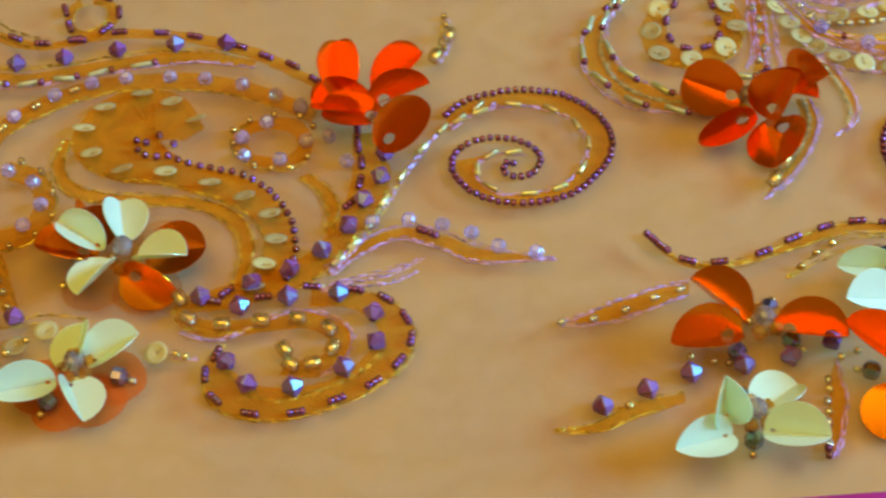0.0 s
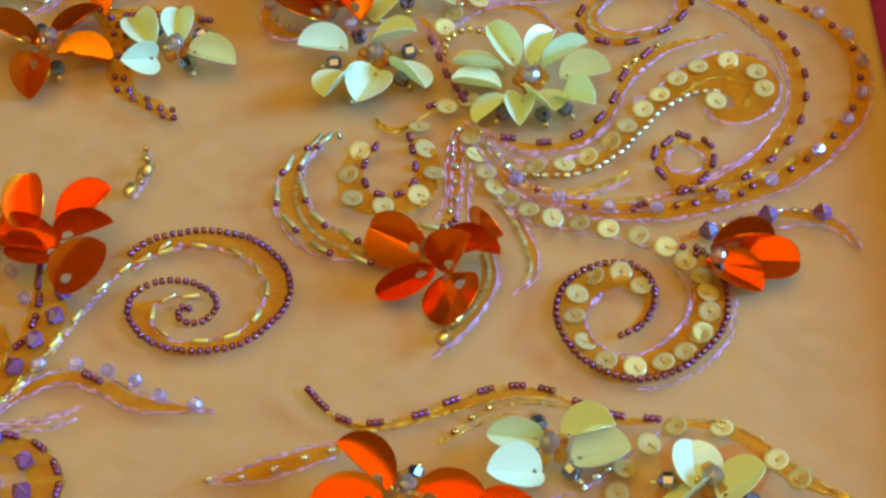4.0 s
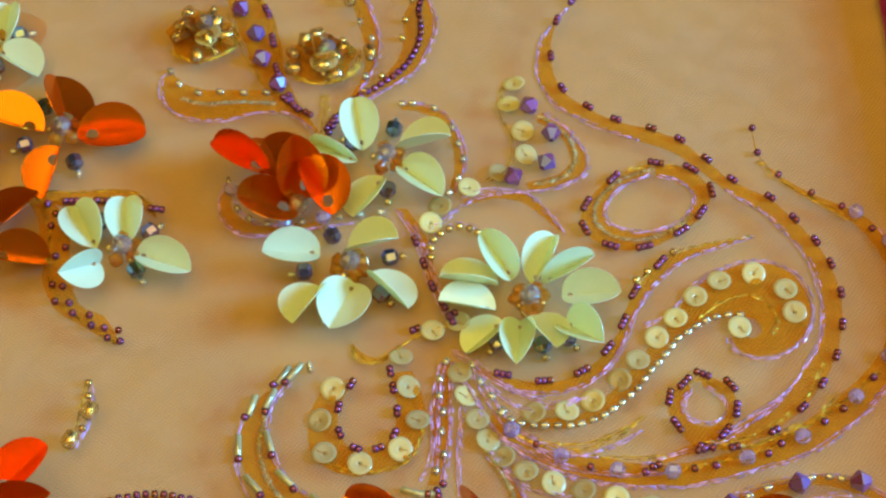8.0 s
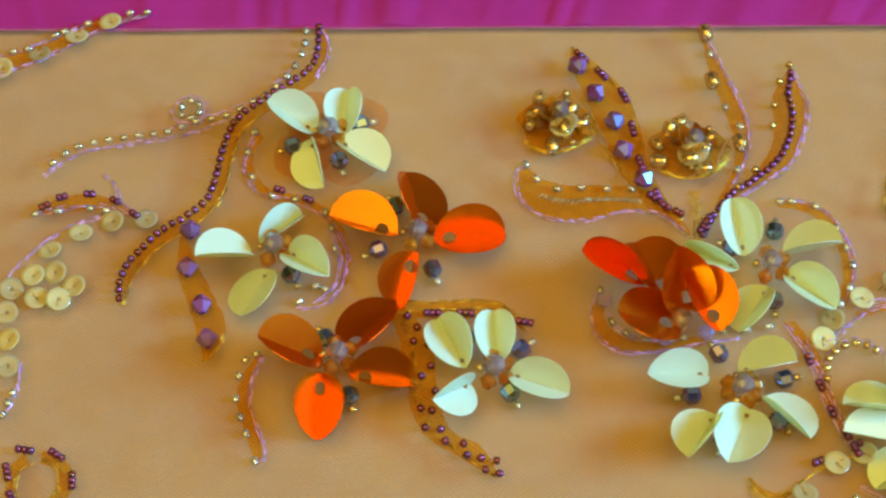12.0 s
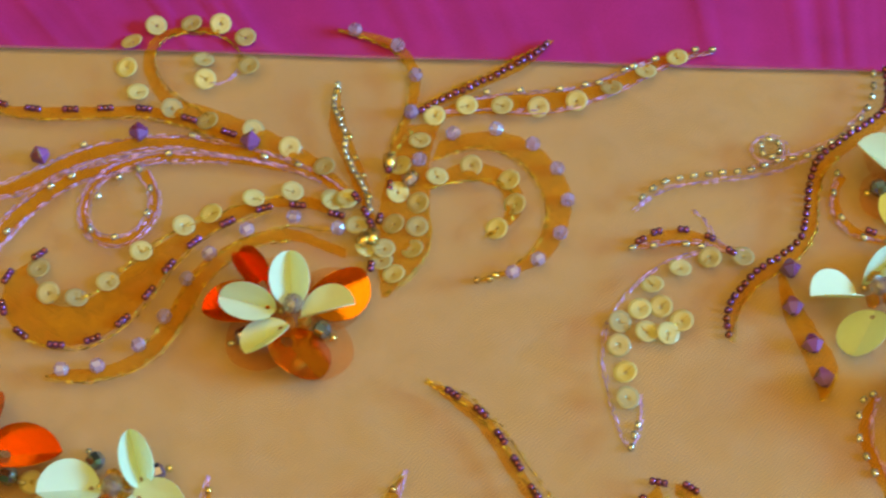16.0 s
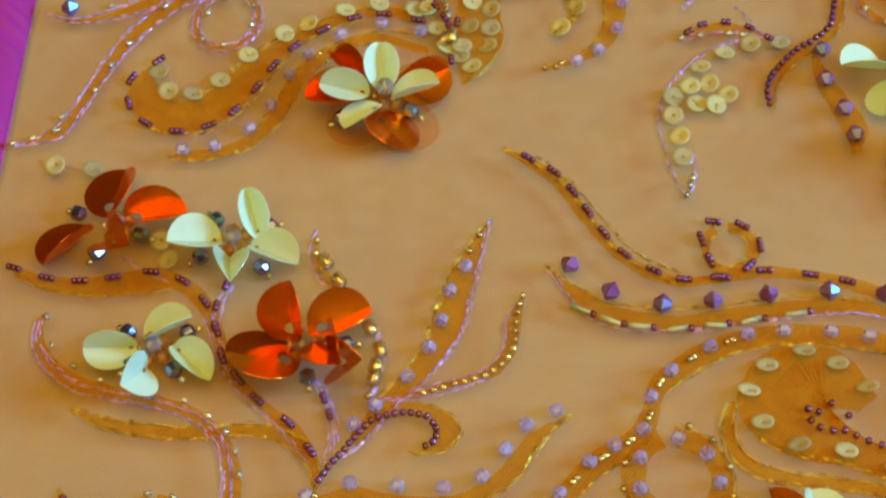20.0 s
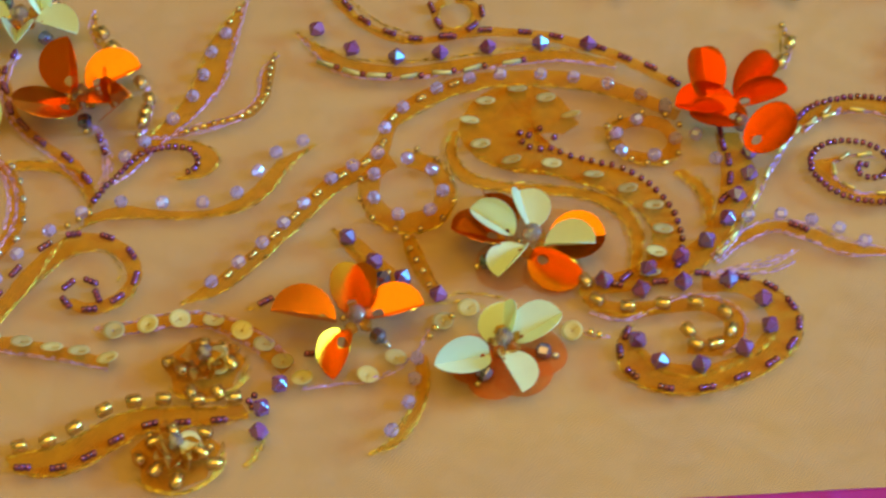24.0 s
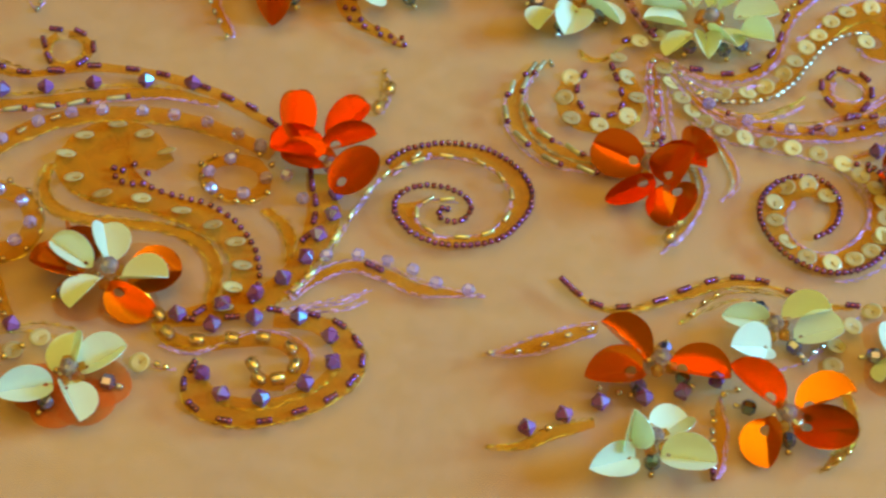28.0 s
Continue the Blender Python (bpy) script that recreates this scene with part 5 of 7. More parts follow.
scroll(GLD_L, ("plum", [(53.1, 59.6), (60.7, 63.1)], 2), ("sequin", [(56.6, 59.4), (62, 61.3)], 1), ("g", [(39.9, 56.8), (42.2, 53.4), (45.6, 52.3), (49.1, 55.3), (53.7, 58.5), (60.6, 61.1)]), ("band", [(39.6, 56.8), (42.2, 53.1), (45.9, 52.1), (49.6, 55)], [(40.6, 56.8), (42.8, 54.4), (45.9, 53.6), (49.1, 55.9)]))

# the top middle: crystals, curls and strands
scroll(SIL_L, ("silver", [(-0.8, 127.8), (1.3, 124.2), (5.5, 121.6), (10.4, 121.8), (15.7, 121.4), (20.7, 121.3), (25.3, 119.3)], 1), ("plum", [(24.9, 119.3), (27.5, 116.9), (30, 115.3)], 2), ("band", [(-0.8, 128.1), (2.8, 124.5), (7.9, 122.8), (15.4, 122.7), (23, 121.7), (28, 118.4), (32.6, 110.6)], [(-2.9, 125.5), (-1.6, 119.1), (3.9, 115.1), (12, 114.6), (19.4, 116.3), (26.3, 115.4), (31.9, 110.6)]), ("l", [(-1.2, 128.1), (-3.1, 125), (-1.6, 118.8), (4, 114.8), (12, 114.3), (19.4, 116.3), (26.3, 115.4), (31.9, 110.1)]), ("braid", [(1.8, 120.6), (6.8, 118.9), (15.6, 119.2), (23.1, 118.5)]))
scroll(PUR_L, ("purple", [(10.5, 152), (14.1, 144.8), (17.9, 137.6), (19.4, 130.3), (23.3, 123.1)], 1), ("plum", [(11.5, 155.1), (15.7, 150.4), (20.1, 144.7), (21.7, 136.1), (22.9, 127.5), (26.1, 119.2)], 3), ("g", [(9.3, 158.4), (12.1, 154.8), (17.5, 149.3), (21.2, 143.2), (22.8, 134.3), (24, 125.7), (29.4, 115)]), ("band", [(9.3, 158.4), (12.7, 155.5), (18.1, 149.6), (21.5, 143.2), (23.7, 134.3), (25.1, 125.6), (30.5, 112.9)], [(9.3, 158.4), (9.6, 152.5), (12.5, 143.4), (15.9, 134.4), (18.7, 125.7), (23.2, 119.3), (30.5, 112.9)]), ("g", [(11.3, 144.9), (14.2, 135.9), (18.1, 127.2), (23.8, 120), (30.5, 113.6)]))
scroll(SIL_L, ("silver", [(38.2, 160.5), (38.9, 155.1), (39.2, 147.5), (41.2, 141.1), (43.9, 136.2), (43.7, 130.8), (42.7, 125.4)], 1), ("big_silver", [(38.2, 160.1), (38.9, 147.5), (43.7, 131.8)], 1), ("l", [(37.5, 163.7), (40.7, 153.5), (44.6, 142.1), (45.8, 133.3), (43.3, 125.4), (38.7, 115.6)]), ("band", [(37.5, 162.9), (40.7, 153.5), (44.6, 142.1), (45.8, 133.3), (43.3, 125.4), (38.7, 115.6)], [(37.5, 162.9), (38.2, 153.6), (40.7, 142.2), (42.6, 133.3), (41.6, 125.4), (37.6, 117)]))
scroll(PLUM_L, ("plum", [(55.6, 149.5), (54.6, 144.2), (54.9, 139), (53.8, 133.1), (51.1, 127.8), (46.7, 123.6), (41.2, 119.5), (36.9, 114.2), (34.3, 108.8)], 0, 1.75), ("gold", [(55.5, 151.5), (53, 147.2), (51.4, 141.3), (50.7, 136.1), (46.2, 125.3), (42.5, 121.1)], 1), ("l", [(56.2, 150.2), (58.6, 141.2), (57.2, 134.6), (53.4, 126.7), (46, 121.1), (38.7, 116.3)]), ("band", [(56.2, 150.2), (58.6, 141.2), (57.2, 134.6), (53.4, 126.7), (46, 121.1), (36.2, 112.8)], [(55.5, 151.5), (51.6, 144.3), (51.1, 136.1), (49.4, 129.6), (43.7, 122.5), (35.1, 112.9)]))
scroll(SIL_L, ("lilac", [(14.2, 94.9), (25.8, 86.1), (33.9, 87.3)], 1), ("silver", [(13.5, 97.6), (15.6, 90.4), (18.3, 87.7), (22.1, 86.4), (29.4, 86.6), (37.2, 87.8), (41.7, 88.1), (46.2, 88.7)], 1), ("l", [(13.2, 97.6), (11.4, 92.4), (13.2, 86.5), (18.2, 83.6), (26, 84), (33.8, 85.6), (40.5, 86.2)]), ("l", [(14.5, 93), (16.6, 89), (21.6, 86.4), (28.3, 86.3)]), ("band", [(13.2, 97.6), (11.4, 92.4), (13.2, 86.5), (18.2, 83.6), (26, 84), (33.8, 85.2)], [(14.5, 94.9), (14.1, 91.7), (16.1, 88.4), (20.5, 86.2), (26, 86.4), (33.9, 87.3)]))
scroll("plain stem of gold stitching under the blossoms", ("g", [(33.2, 121.3), (33.1, 115.7), (33.5, 108.8)]), ("g", [(34.3, 121.2), (34.3, 115.6), (34.2, 108.8)]), ("plum", [(34.5, 111.5), (35.7, 113.5)], 2))

# the stem and curls of the upper middle
stem = [(-45.3, 164.6), (-45.2, 158.8), (-46.8, 153.5), (-52.1, 149.1), (-58.4, 144.2), (-62.4, 139.6), (-64.2, 133.8), (-65.2, 126.8), (-66.8, 121.2), (-70.2, 117.3), (-75.5, 113.6), (-79.3, 109.5), (-82.4, 104.8), (-83.4, 99.5), (-82.2, 96)]
scroll("long curved stem of plum seed beads crossing the sprigs", ("band", stem, [(-43.4, 164.6), (-43.1, 157.3), (-45.2, 151.3), (-50.5, 146.6), (-56.3, 142.2), (-60.3, 137.8), (-62.1, 131.7), (-62.9, 126.1), (-64.1, 120.5), (-67.7, 116.4), (-73.2, 111.8), (-77.3, 108.2), (-80.4, 103.5), (-81.7, 99.5), (-82.2, 96)]), ("plum", stem, 0, 1.9), ("g", [(-56.6, 142.2), (-60.5, 137.8), (-62.1, 131.7), (-62.9, 126.1), (-64.3, 120.5), (-67.9, 116.1), (-73.2, 111.8), (-77.6, 107.9), (-80.6, 103.5), (-82.2, 96)]), ("l", [(-45.8, 166.4), (-43.4, 161.8), (-43.2, 156.5), (-45.2, 151.3)]))
scroll(SIL_L, ("silver", [(-47.9, 163.6), (-48.4, 159.1), (-50.6, 153.5), (-54.4, 148.3), (-60.5, 143.9), (-65.2, 141.3), (-70.5, 140.4), (-75.5, 138.1), (-81, 137.3), (-85.9, 136.6), (-91.4, 135.6), (-96.3, 134), (-100.4, 130.1), (-101.7, 128.3)], 0, 3.2), ("l", [(-61.2, 142.2), (-67.5, 139.3), (-75, 136.6), (-83.5, 135.5), (-92.1, 134), (-98.2, 130.9), (-101.9, 127.3)]), ("l", [(-50.2, 155), (-55.9, 148), (-62.3, 143.9), (-68.6, 141.7), (-76.1, 138.8)]))
scroll("tiny ring of silver-lined beads edged with lilac stitching", ("silver", [(-72, 145.8), (-70.2, 144.9), (-70, 142.7), (-71.7, 141.3), (-73.7, 142.1), (-73.8, 144.3)], 1), ("l", [(-72, 147.1), (-68.9, 145.4), (-68.6, 142.1), (-71.7, 139.8), (-75.3, 141.3), (-76.1, 143.9), (-74.5, 146.1), (-72, 147.1)]))
scroll(SEQ_L, ("sequin", [(-79.2, 116.3), (-86.1, 116), (-92.5, 113.3), (-98.4, 109.2), (-101.2, 103.4), (-105.4, 100.4), (-105.7, 94.9), (-104.4, 88.7), (-104.1, 82.9)], 1), ("sequin", [(-96.7, 104.1), (-92.5, 100.8), (-95.5, 97.8), (-99.9, 98.1)], 1), ("silver", [(-102.2, 76.8), (-103.6, 71.9), (-102.9, 74.6)], 1), ("l", [(-78.3, 118.4), (-86.6, 117.7), (-95, 114.9), (-102.3, 108.8), (-107.7, 100.1), (-109, 91.6), (-107.6, 82.7), (-105.7, 75.2), (-103.9, 71.5)]), ("l", [(-101.6, 84), (-101.5, 77.7), (-103.5, 71.5)]), ("g", [(-91.9, 102.1), (-94.3, 99.5), (-99, 96.8)]))
scroll(PLUM_L, ("plum", [(-100.6, 119.9), (-97.2, 122), (-91.5, 122.6), (-85.9, 120.8), (-81.6, 117.4)], 2), ("silver", [(-102.4, 118), (-97.9, 118.6), (-91.1, 119.1), (-87.8, 118.6)], 1), ("l", [(-89.3, 128.1), (-86.4, 124.9), (-84.7, 120.8), (-80.7, 117.3)]), ("l", [(-103.3, 118), (-94.9, 119.7), (-87.7, 119.7), (-80.7, 116.7)]), ("band", [(-102.1, 119.7), (-97.2, 122.4), (-91.2, 123), (-85.3, 121.1), (-80.1, 117.3)], [(-102.7, 117.6), (-97.3, 118.6), (-91.3, 119.1), (-86.6, 118.6), (-80.7, 116.3)]))
scroll(PUR_L, ("purple", [(-69.6, 112.9), (-69.6, 104), (-66.1, 95.3), (-64.4, 87.6)], 1), ("band", [(-71.1, 114.3), (-68.3, 106.2), (-64.1, 98.3), (-61.1, 90.6), (-63.3, 84.2)], [(-72.1, 111.6), (-71.4, 102.9), (-68.4, 94.4), (-66, 86.7), (-65.1, 82.9)]), ("g", [(-65.7, 82.9), (-63.3, 84.2), (-60.9, 90.6)]))
scroll(SIL_L, ("silver", [(-57.9, 137.3), (-59, 132.3), (-57.8, 126.1), (-53.5, 121.3), (-48.5, 120.3)], 1), ("plum", [(-51.8, 122.7), (-45.8, 120.2)], 2), ("silver", [(-42.1, 117), (-40.7, 113.2), (-39.9, 108.4)], 1), ("silver", [(-41.6, 98.9), (-43.4, 99.6), (-46.6, 96.1)], 1), ("l", [(-57, 137.7), (-59.1, 133.3), (-59.2, 126.8), (-55.9, 122.2), (-48.7, 120.3), (-41.4, 115.3), (-37.5, 108.3), (-37.8, 101.6), (-41.4, 95.6), (-47.6, 94.8)]), ("l", [(-41.3, 113.9), (-38.9, 107), (-39.4, 100.3), (-43.7, 95.7)]), ("band", [(-57, 137.7), (-59.7, 133.4), (-59.2, 126.8), (-54.6, 121.1), (-47.5, 119.3), (-41.3, 114.6), (-38.6, 107), (-38.9, 100.2)], [(-55.9, 136.2), (-57.8, 132.6), (-57.2, 127.5), (-53.6, 123.2), (-46.4, 121.2), (-39.7, 116), (-36.6, 107), (-37.1, 100.2)]))
scroll(SIL_L, ("silver", [(-54.5, 84.5), (-56.6, 83.2), (-57.8, 79.7), (-58.1, 74.7), (-57, 70.7), (-55.7, 67.2), (-53.6, 61.4)], 1), ("l", [(-53.1, 84.5), (-55, 79.7), (-55.2, 73.4), (-52.9, 67.2), (-51.7, 62.4), (-53.3, 60.9)]), ("band", [(-53.1, 84.5), (-55, 79.7), (-55.2, 73.4), (-52.9, 67.2), (-52.5, 61.2)], [(-54.5, 84.5), (-57.4, 79.7), (-57.8, 73.4), (-55.7, 67.2), (-53.6, 61.2)]))
scroll(PLUM_L, ("plum", [(-27.8, 95.1), (-24.9, 92.4), (-22.9, 89.8), (-23.6, 86.7), (-20.6, 85.9), (-20.1, 81.2), (-21.9, 79), (-19.2, 75.7), (-22, 72), (-19.8, 71.5), (-21.1, 67.9), (-18.1, 67.5), (-17.2, 65), (-13.7, 64.4), (-13.1, 62), (-10.4, 61.3), (-9.6, 58.9), (-7.4, 60.7), (-6.9, 58.1)], 1), ("g", [(-29, 96.1), (-25.4, 90.8), (-23.5, 83.1), (-23.2, 75.5), (-20.3, 68.1), (-14.7, 63.2), (-7.7, 57.7)]), ("band", [(-29, 96.8), (-23.8, 92.8), (-19.7, 85.6), (-18.8, 75.5), (-15.9, 67.4), (-10.4, 64.3), (-6.9, 57.7)], [(-30.7, 95.5), (-27.1, 89.6), (-25.1, 80.6), (-23.7, 71.8), (-20.2, 65.7), (-13.6, 61.4), (-7.3, 57.4)]))
scroll(GLD_L, ("g", [(-27.9, 96.1), (-19.9, 95.8), (-10.9, 95.9), (-5.2, 94.5), (-1.3, 89)]), ("g", [(-25.5, 93.5), (-18.8, 94), (-9.7, 93.9), (-4.6, 92.6)]), ("plum", [(-19.9, 93), (-13.3, 92.9), (-1.6, 90.6)], 3), ("band", [(-27.9, 96.4), (-19.9, 96), (-10.9, 96.2), (-5.2, 94.8), (-1.3, 88.6)], [(-26.6, 92.8), (-18.7, 92.1), (-10.8, 92), (-6.3, 92.2), (-2.4, 89.3)]))

# the flourish at the upper left
scroll(PLUM_L, ("plum", [(-249.5, 156.5), (-242.3, 153.2), (-234.7, 151.8), (-226.3, 151.7), (-218.5, 152.1), (-209.9, 152.1), (-199.6, 149.5), (-190.5, 145.9)], 3), ("band", [(-251.2, 157.8), (-242.3, 153.5), (-234.4, 152.6), (-218.8, 152.9), (-209.7, 153.1), (-199.2, 150.3), (-190.1, 146.2), (-181, 141.4)], [(-251.2, 157.3), (-243.4, 151.6), (-234.1, 149.6), (-218.6, 150), (-209.6, 150.4), (-199.8, 147.6), (-191.3, 143.9), (-182.2, 139.9)]), ("g", [(-251.2, 157.8), (-243.4, 151.6), (-234.1, 149.4), (-218.6, 149.7), (-209.6, 150.1), (-199.8, 147.3), (-190, 143.1)]))
scroll("curl of champagne sequins running down into the fan", ("sequin", [(-197, 160.4), (-197.9, 165.6)], 1), ("sequin", [(-187.5, 164.2), (-188.8, 172), (-194.8, 175.8), (-201.4, 175.7), (-209.5, 175.1), (-214.5, 170.4), (-214.9, 163.3), (-211.8, 156.6), (-203.8, 152.4), (-195.4, 149.1), (-185.2, 146.9), (-176.8, 142.5), (-168.9, 137.5), (-163.4, 129.5)], 1), ("g", [(-194.8, 150.2), (-205, 157.6), (-209.2, 165.3), (-207.6, 171), (-201.4, 173.5), (-194.9, 172.6), (-190.1, 168.4), (-189.1, 164.5)]), ("l", [(-189.1, 163.8), (-191.4, 160.7), (-193.7, 159.2), (-196.3, 159.2)]), ("band", [(-162.7, 132.1), (-170.5, 139.9), (-178.3, 145), (-186, 149.1), (-195.7, 153.1), (-204.2, 156.1), (-208.8, 164.5), (-207.6, 171), (-201.4, 173.5), (-194.9, 172.6)], [(-165, 129.2), (-171.5, 136.3), (-179.2, 140.6), (-186.9, 144.3), (-196.5, 147.6), (-205.8, 153.9), (-211.3, 163.7), (-209.6, 172.6), (-202.2, 175.1), (-195.1, 174.6)]))
scroll("spray of lilac stitching set with purple crystals", ("purple", [(-251.7, 131.1), (-231.3, 138.9), (-210.2, 145.3), (-185.4, 143.3)], 1), ("band", [(-258.6, 130.7), (-250.1, 128.7), (-241.4, 130.5), (-232.9, 135), (-224.4, 140.4), (-214.4, 144.1), (-202.9, 145.6), (-191.3, 143.9), (-179.7, 140.6), (-169.5, 135.9), (-160.6, 129)], [(-258.6, 130.7), (-250, 127.4), (-241.2, 128.6), (-232.6, 131.2), (-224.1, 136.9), (-214.1, 140.2), (-202.7, 142.4), (-191.2, 140.8), (-179.6, 138), (-169.4, 133.6), (-161.3, 128.2)]), ("l", [(-258.6, 130.7), (-250.1, 128.7), (-241.5, 131.3), (-233, 135.8), (-224.4, 140.7), (-214.4, 144.1), (-202.9, 145.3), (-191.3, 143.6), (-179.7, 140.3), (-169.5, 135.6), (-160.6, 128.7)]), ("l", [(-258.6, 130.7), (-250, 127.4), (-241.2, 128.3), (-232.6, 130.9), (-224.1, 136.6), (-214.1, 140.2), (-202.7, 142.1), (-191.2, 140.5), (-179.6, 138), (-169.4, 133.6)]), ("silver", [(-241.8, 132.1), (-222.2, 142.4), (-198.4, 145.1), (-182.2, 139.9), (-174.6, 137.8)], 1))
scroll("long lilac-stitched strand dotted with silver-lined beads", ("band", [(-261.6, 90.1), (-254.9, 92.4), (-250.4, 96.3), (-246.9, 103.3), (-243.3, 111.2), (-238.7, 121.5), (-233, 128.9), (-224, 135.7), (-214.1, 139), (-202.7, 140.9), (-189.9, 140), (-177.1, 137.5)], [(-261.6, 90.1), (-253.5, 90.7), (-248.3, 93.5), (-244.3, 101.9), (-240.7, 109.8), (-235.9, 118.5), (-230.3, 125.9), (-222.5, 132.6), (-213.8, 135.6), (-202.5, 138.6), (-189.8, 138.4), (-177.1, 136.4)]), ("l", [(-261.6, 90.1), (-254.9, 92.4), (-250.4, 96.3), (-246.9, 103.3), (-243.3, 111.2), (-238.7, 121.5), (-233, 128.9), (-224, 135.7), (-214.1, 139), (-202.7, 140.9), (-189.9, 140), (-177.1, 137.5)]), ("l", [(-261.6, 90.1), (-253.5, 90.7), (-248.3, 93.5), (-244.3, 101.9), (-240.7, 109.8), (-235.9, 118.5), (-230.3, 125.9), (-222.5, 132.6), (-213.8, 135.6), (-202.5, 138.6), (-189.8, 138.4)]), ("silver", [(-260.7, 90.2), (-256.2, 91.6), (-251.1, 93.8), (-250, 97.7), (-242.8, 105.7), (-239.8, 113.4), (-236.2, 120), (-228.2, 131.5), (-223.9, 134.2), (-203.3, 140.4)], 1))
scroll("ring of lilac stitching dotted with silver-lined beads", ("l", [(-207.5, 136.3), (-204.4, 130.2), (-204.9, 123.1), (-209.6, 117.5), (-215.2, 117.3), (-220.2, 121.3), (-221.5, 127.3), (-219.4, 133.4), (-214.6, 137.9), (-207.8, 140.5), (-200.1, 140.9)]), ("l", [(-210, 135.6), (-206.6, 130.2), (-206.8, 123.7), (-210.4, 119.8), (-215.3, 119.4), (-218.7, 122.8), (-219.4, 127.8), (-217.5, 132.6), (-212.6, 136.4), (-205.1, 139.4)]), ("band", [(-207.5, 136.3), (-204.4, 130.2), (-204.9, 123.1), (-209.6, 117.5), (-215.2, 117.3), (-220.2, 121.3), (-221.5, 127.3), (-219.4, 133.4), (-214.6, 137.9)], [(-210, 135.6), (-206.6, 130.2), (-206.8, 123.7), (-210.4, 119.8), (-215.3, 119.4), (-218.7, 122.8), (-219.4, 127.8), (-217.5, 132.6), (-212.6, 135.9)]), ("silver", [(-209.4, 136.3), (-206.4, 131.3), (-206.5, 125.2), (-212.8, 119), (-218.2, 120.9), (-217.5, 129.2), (-213.5, 134.1)], 1))
paisley = [(-228.1, 111.1), (-225.3, 105.3), (-219.3, 104.1), (-213.1, 108.1), (-206.8, 115.7), (-198.3, 122.2), (-192.5, 125.2), (-183.8, 129.2), (-175.5, 131.1), (-166.9, 129.3)]
claws = [(-228.3, 114.5), (-234.4, 109), (-234.4, 101.5), (-229.8, 95.5), (-222.1, 92.9), (-214.6, 94.4), (-208.8, 98.8), (-204, 105.5), (-200.4, 111.9), (-195.6, 117.9), (-188.9, 123), (-181.3, 126.6), (-174.1, 127.5), (-165.6, 125.3)]
scroll("paisley curl of champagne sequins filled with amber organza", ("band", claws, [(-228.3, 114.5), (-229.4, 111.1), (-227.5, 106.8), (-224.7, 103.2), (-219.8, 102.4), (-214.5, 106), (-209.8, 111), (-205.2, 115.7), (-200.4, 119.7), (-195.5, 123), (-189.4, 126.3), (-182, 129.2), (-174.4, 130.3), (-165.6, 128.3)]), ("sequin", paisley, 1), ("plum", claws, 3), ("g", [(-219.8, 103.1), (-214.5, 106.7), (-208.7, 113.1), (-201.6, 119.7), (-194.3, 124.1), (-184.4, 128.5), (-175.7, 130.6)]), ("g", [(-229.5, 94.5), (-222, 92.2), (-214.3, 93.3), (-207.9, 98.5), (-202.8, 105.9), (-198.8, 113.1), (-194.1, 118.9), (-188, 123), (-179.4, 126.5)]))
scroll(CRY_L, ("lilac", [(-220.1, 87.1), (-212.8, 88), (-204.8, 92.9), (-200.1, 99.7), (-196.2, 108.7), (-192, 114.9), (-184.5, 121), (-174.6, 124.2), (-165, 121.6)], 1), ("band", [(-224, 85.8), (-219.3, 87.5), (-212.1, 88.4), (-205.1, 92.1), (-200.6, 98.8), (-197.3, 107.3), (-193.3, 113.7), (-185.4, 119.5), (-175.5, 122), (-163.1, 117.1)], [(-224, 85.8), (-216.7, 84.8), (-209.6, 86.1), (-203.1, 89.1), (-198.6, 94.6), (-194.7, 102.2), (-191.3, 109.4), (-184.1, 116.6), (-174.9, 119), (-163.1, 114.9)]), ("g", [(-224, 85.8), (-216.7, 84.6), (-209.6, 85.9), (-203.1, 88.9), (-198.6, 94.4), (-194.7, 102.2), (-191.3, 109.4), (-184.1, 116.6), (-174.9, 119)]), ("g", [(-204, 93.2), (-199.7, 100.2), (-196.1, 108), (-192.4, 113.3), (-185.4, 119.1), (-175.6, 122.4), (-166.8, 121.6)]))
scroll(GLD_L, ("silver", [(-167.1, 159), (-167.7, 153.9), (-166.3, 149.9), (-164.7, 146.2), (-164.7, 142), (-163.2, 138.1), (-161.3, 134.3), (-159.4, 130.5), (-158.1, 126)], 0, 1.8), ("gold", [(-166.9, 157), (-166, 152.2), (-163.8, 145.1), (-162.2, 139.7), (-160.4, 135), (-158.8, 129.7)], 1), ("band", [(-167.1, 159.5), (-165.1, 150.6), (-161.9, 141.2), (-158.7, 132), (-156.9, 123)], [(-167.1, 159.5), (-168.6, 149.1), (-165.1, 139.7), (-161.9, 132), (-158.1, 123)]), ("plum", [(-161.6, 129.7), (-159.4, 126), (-158.1, 123)], 2))
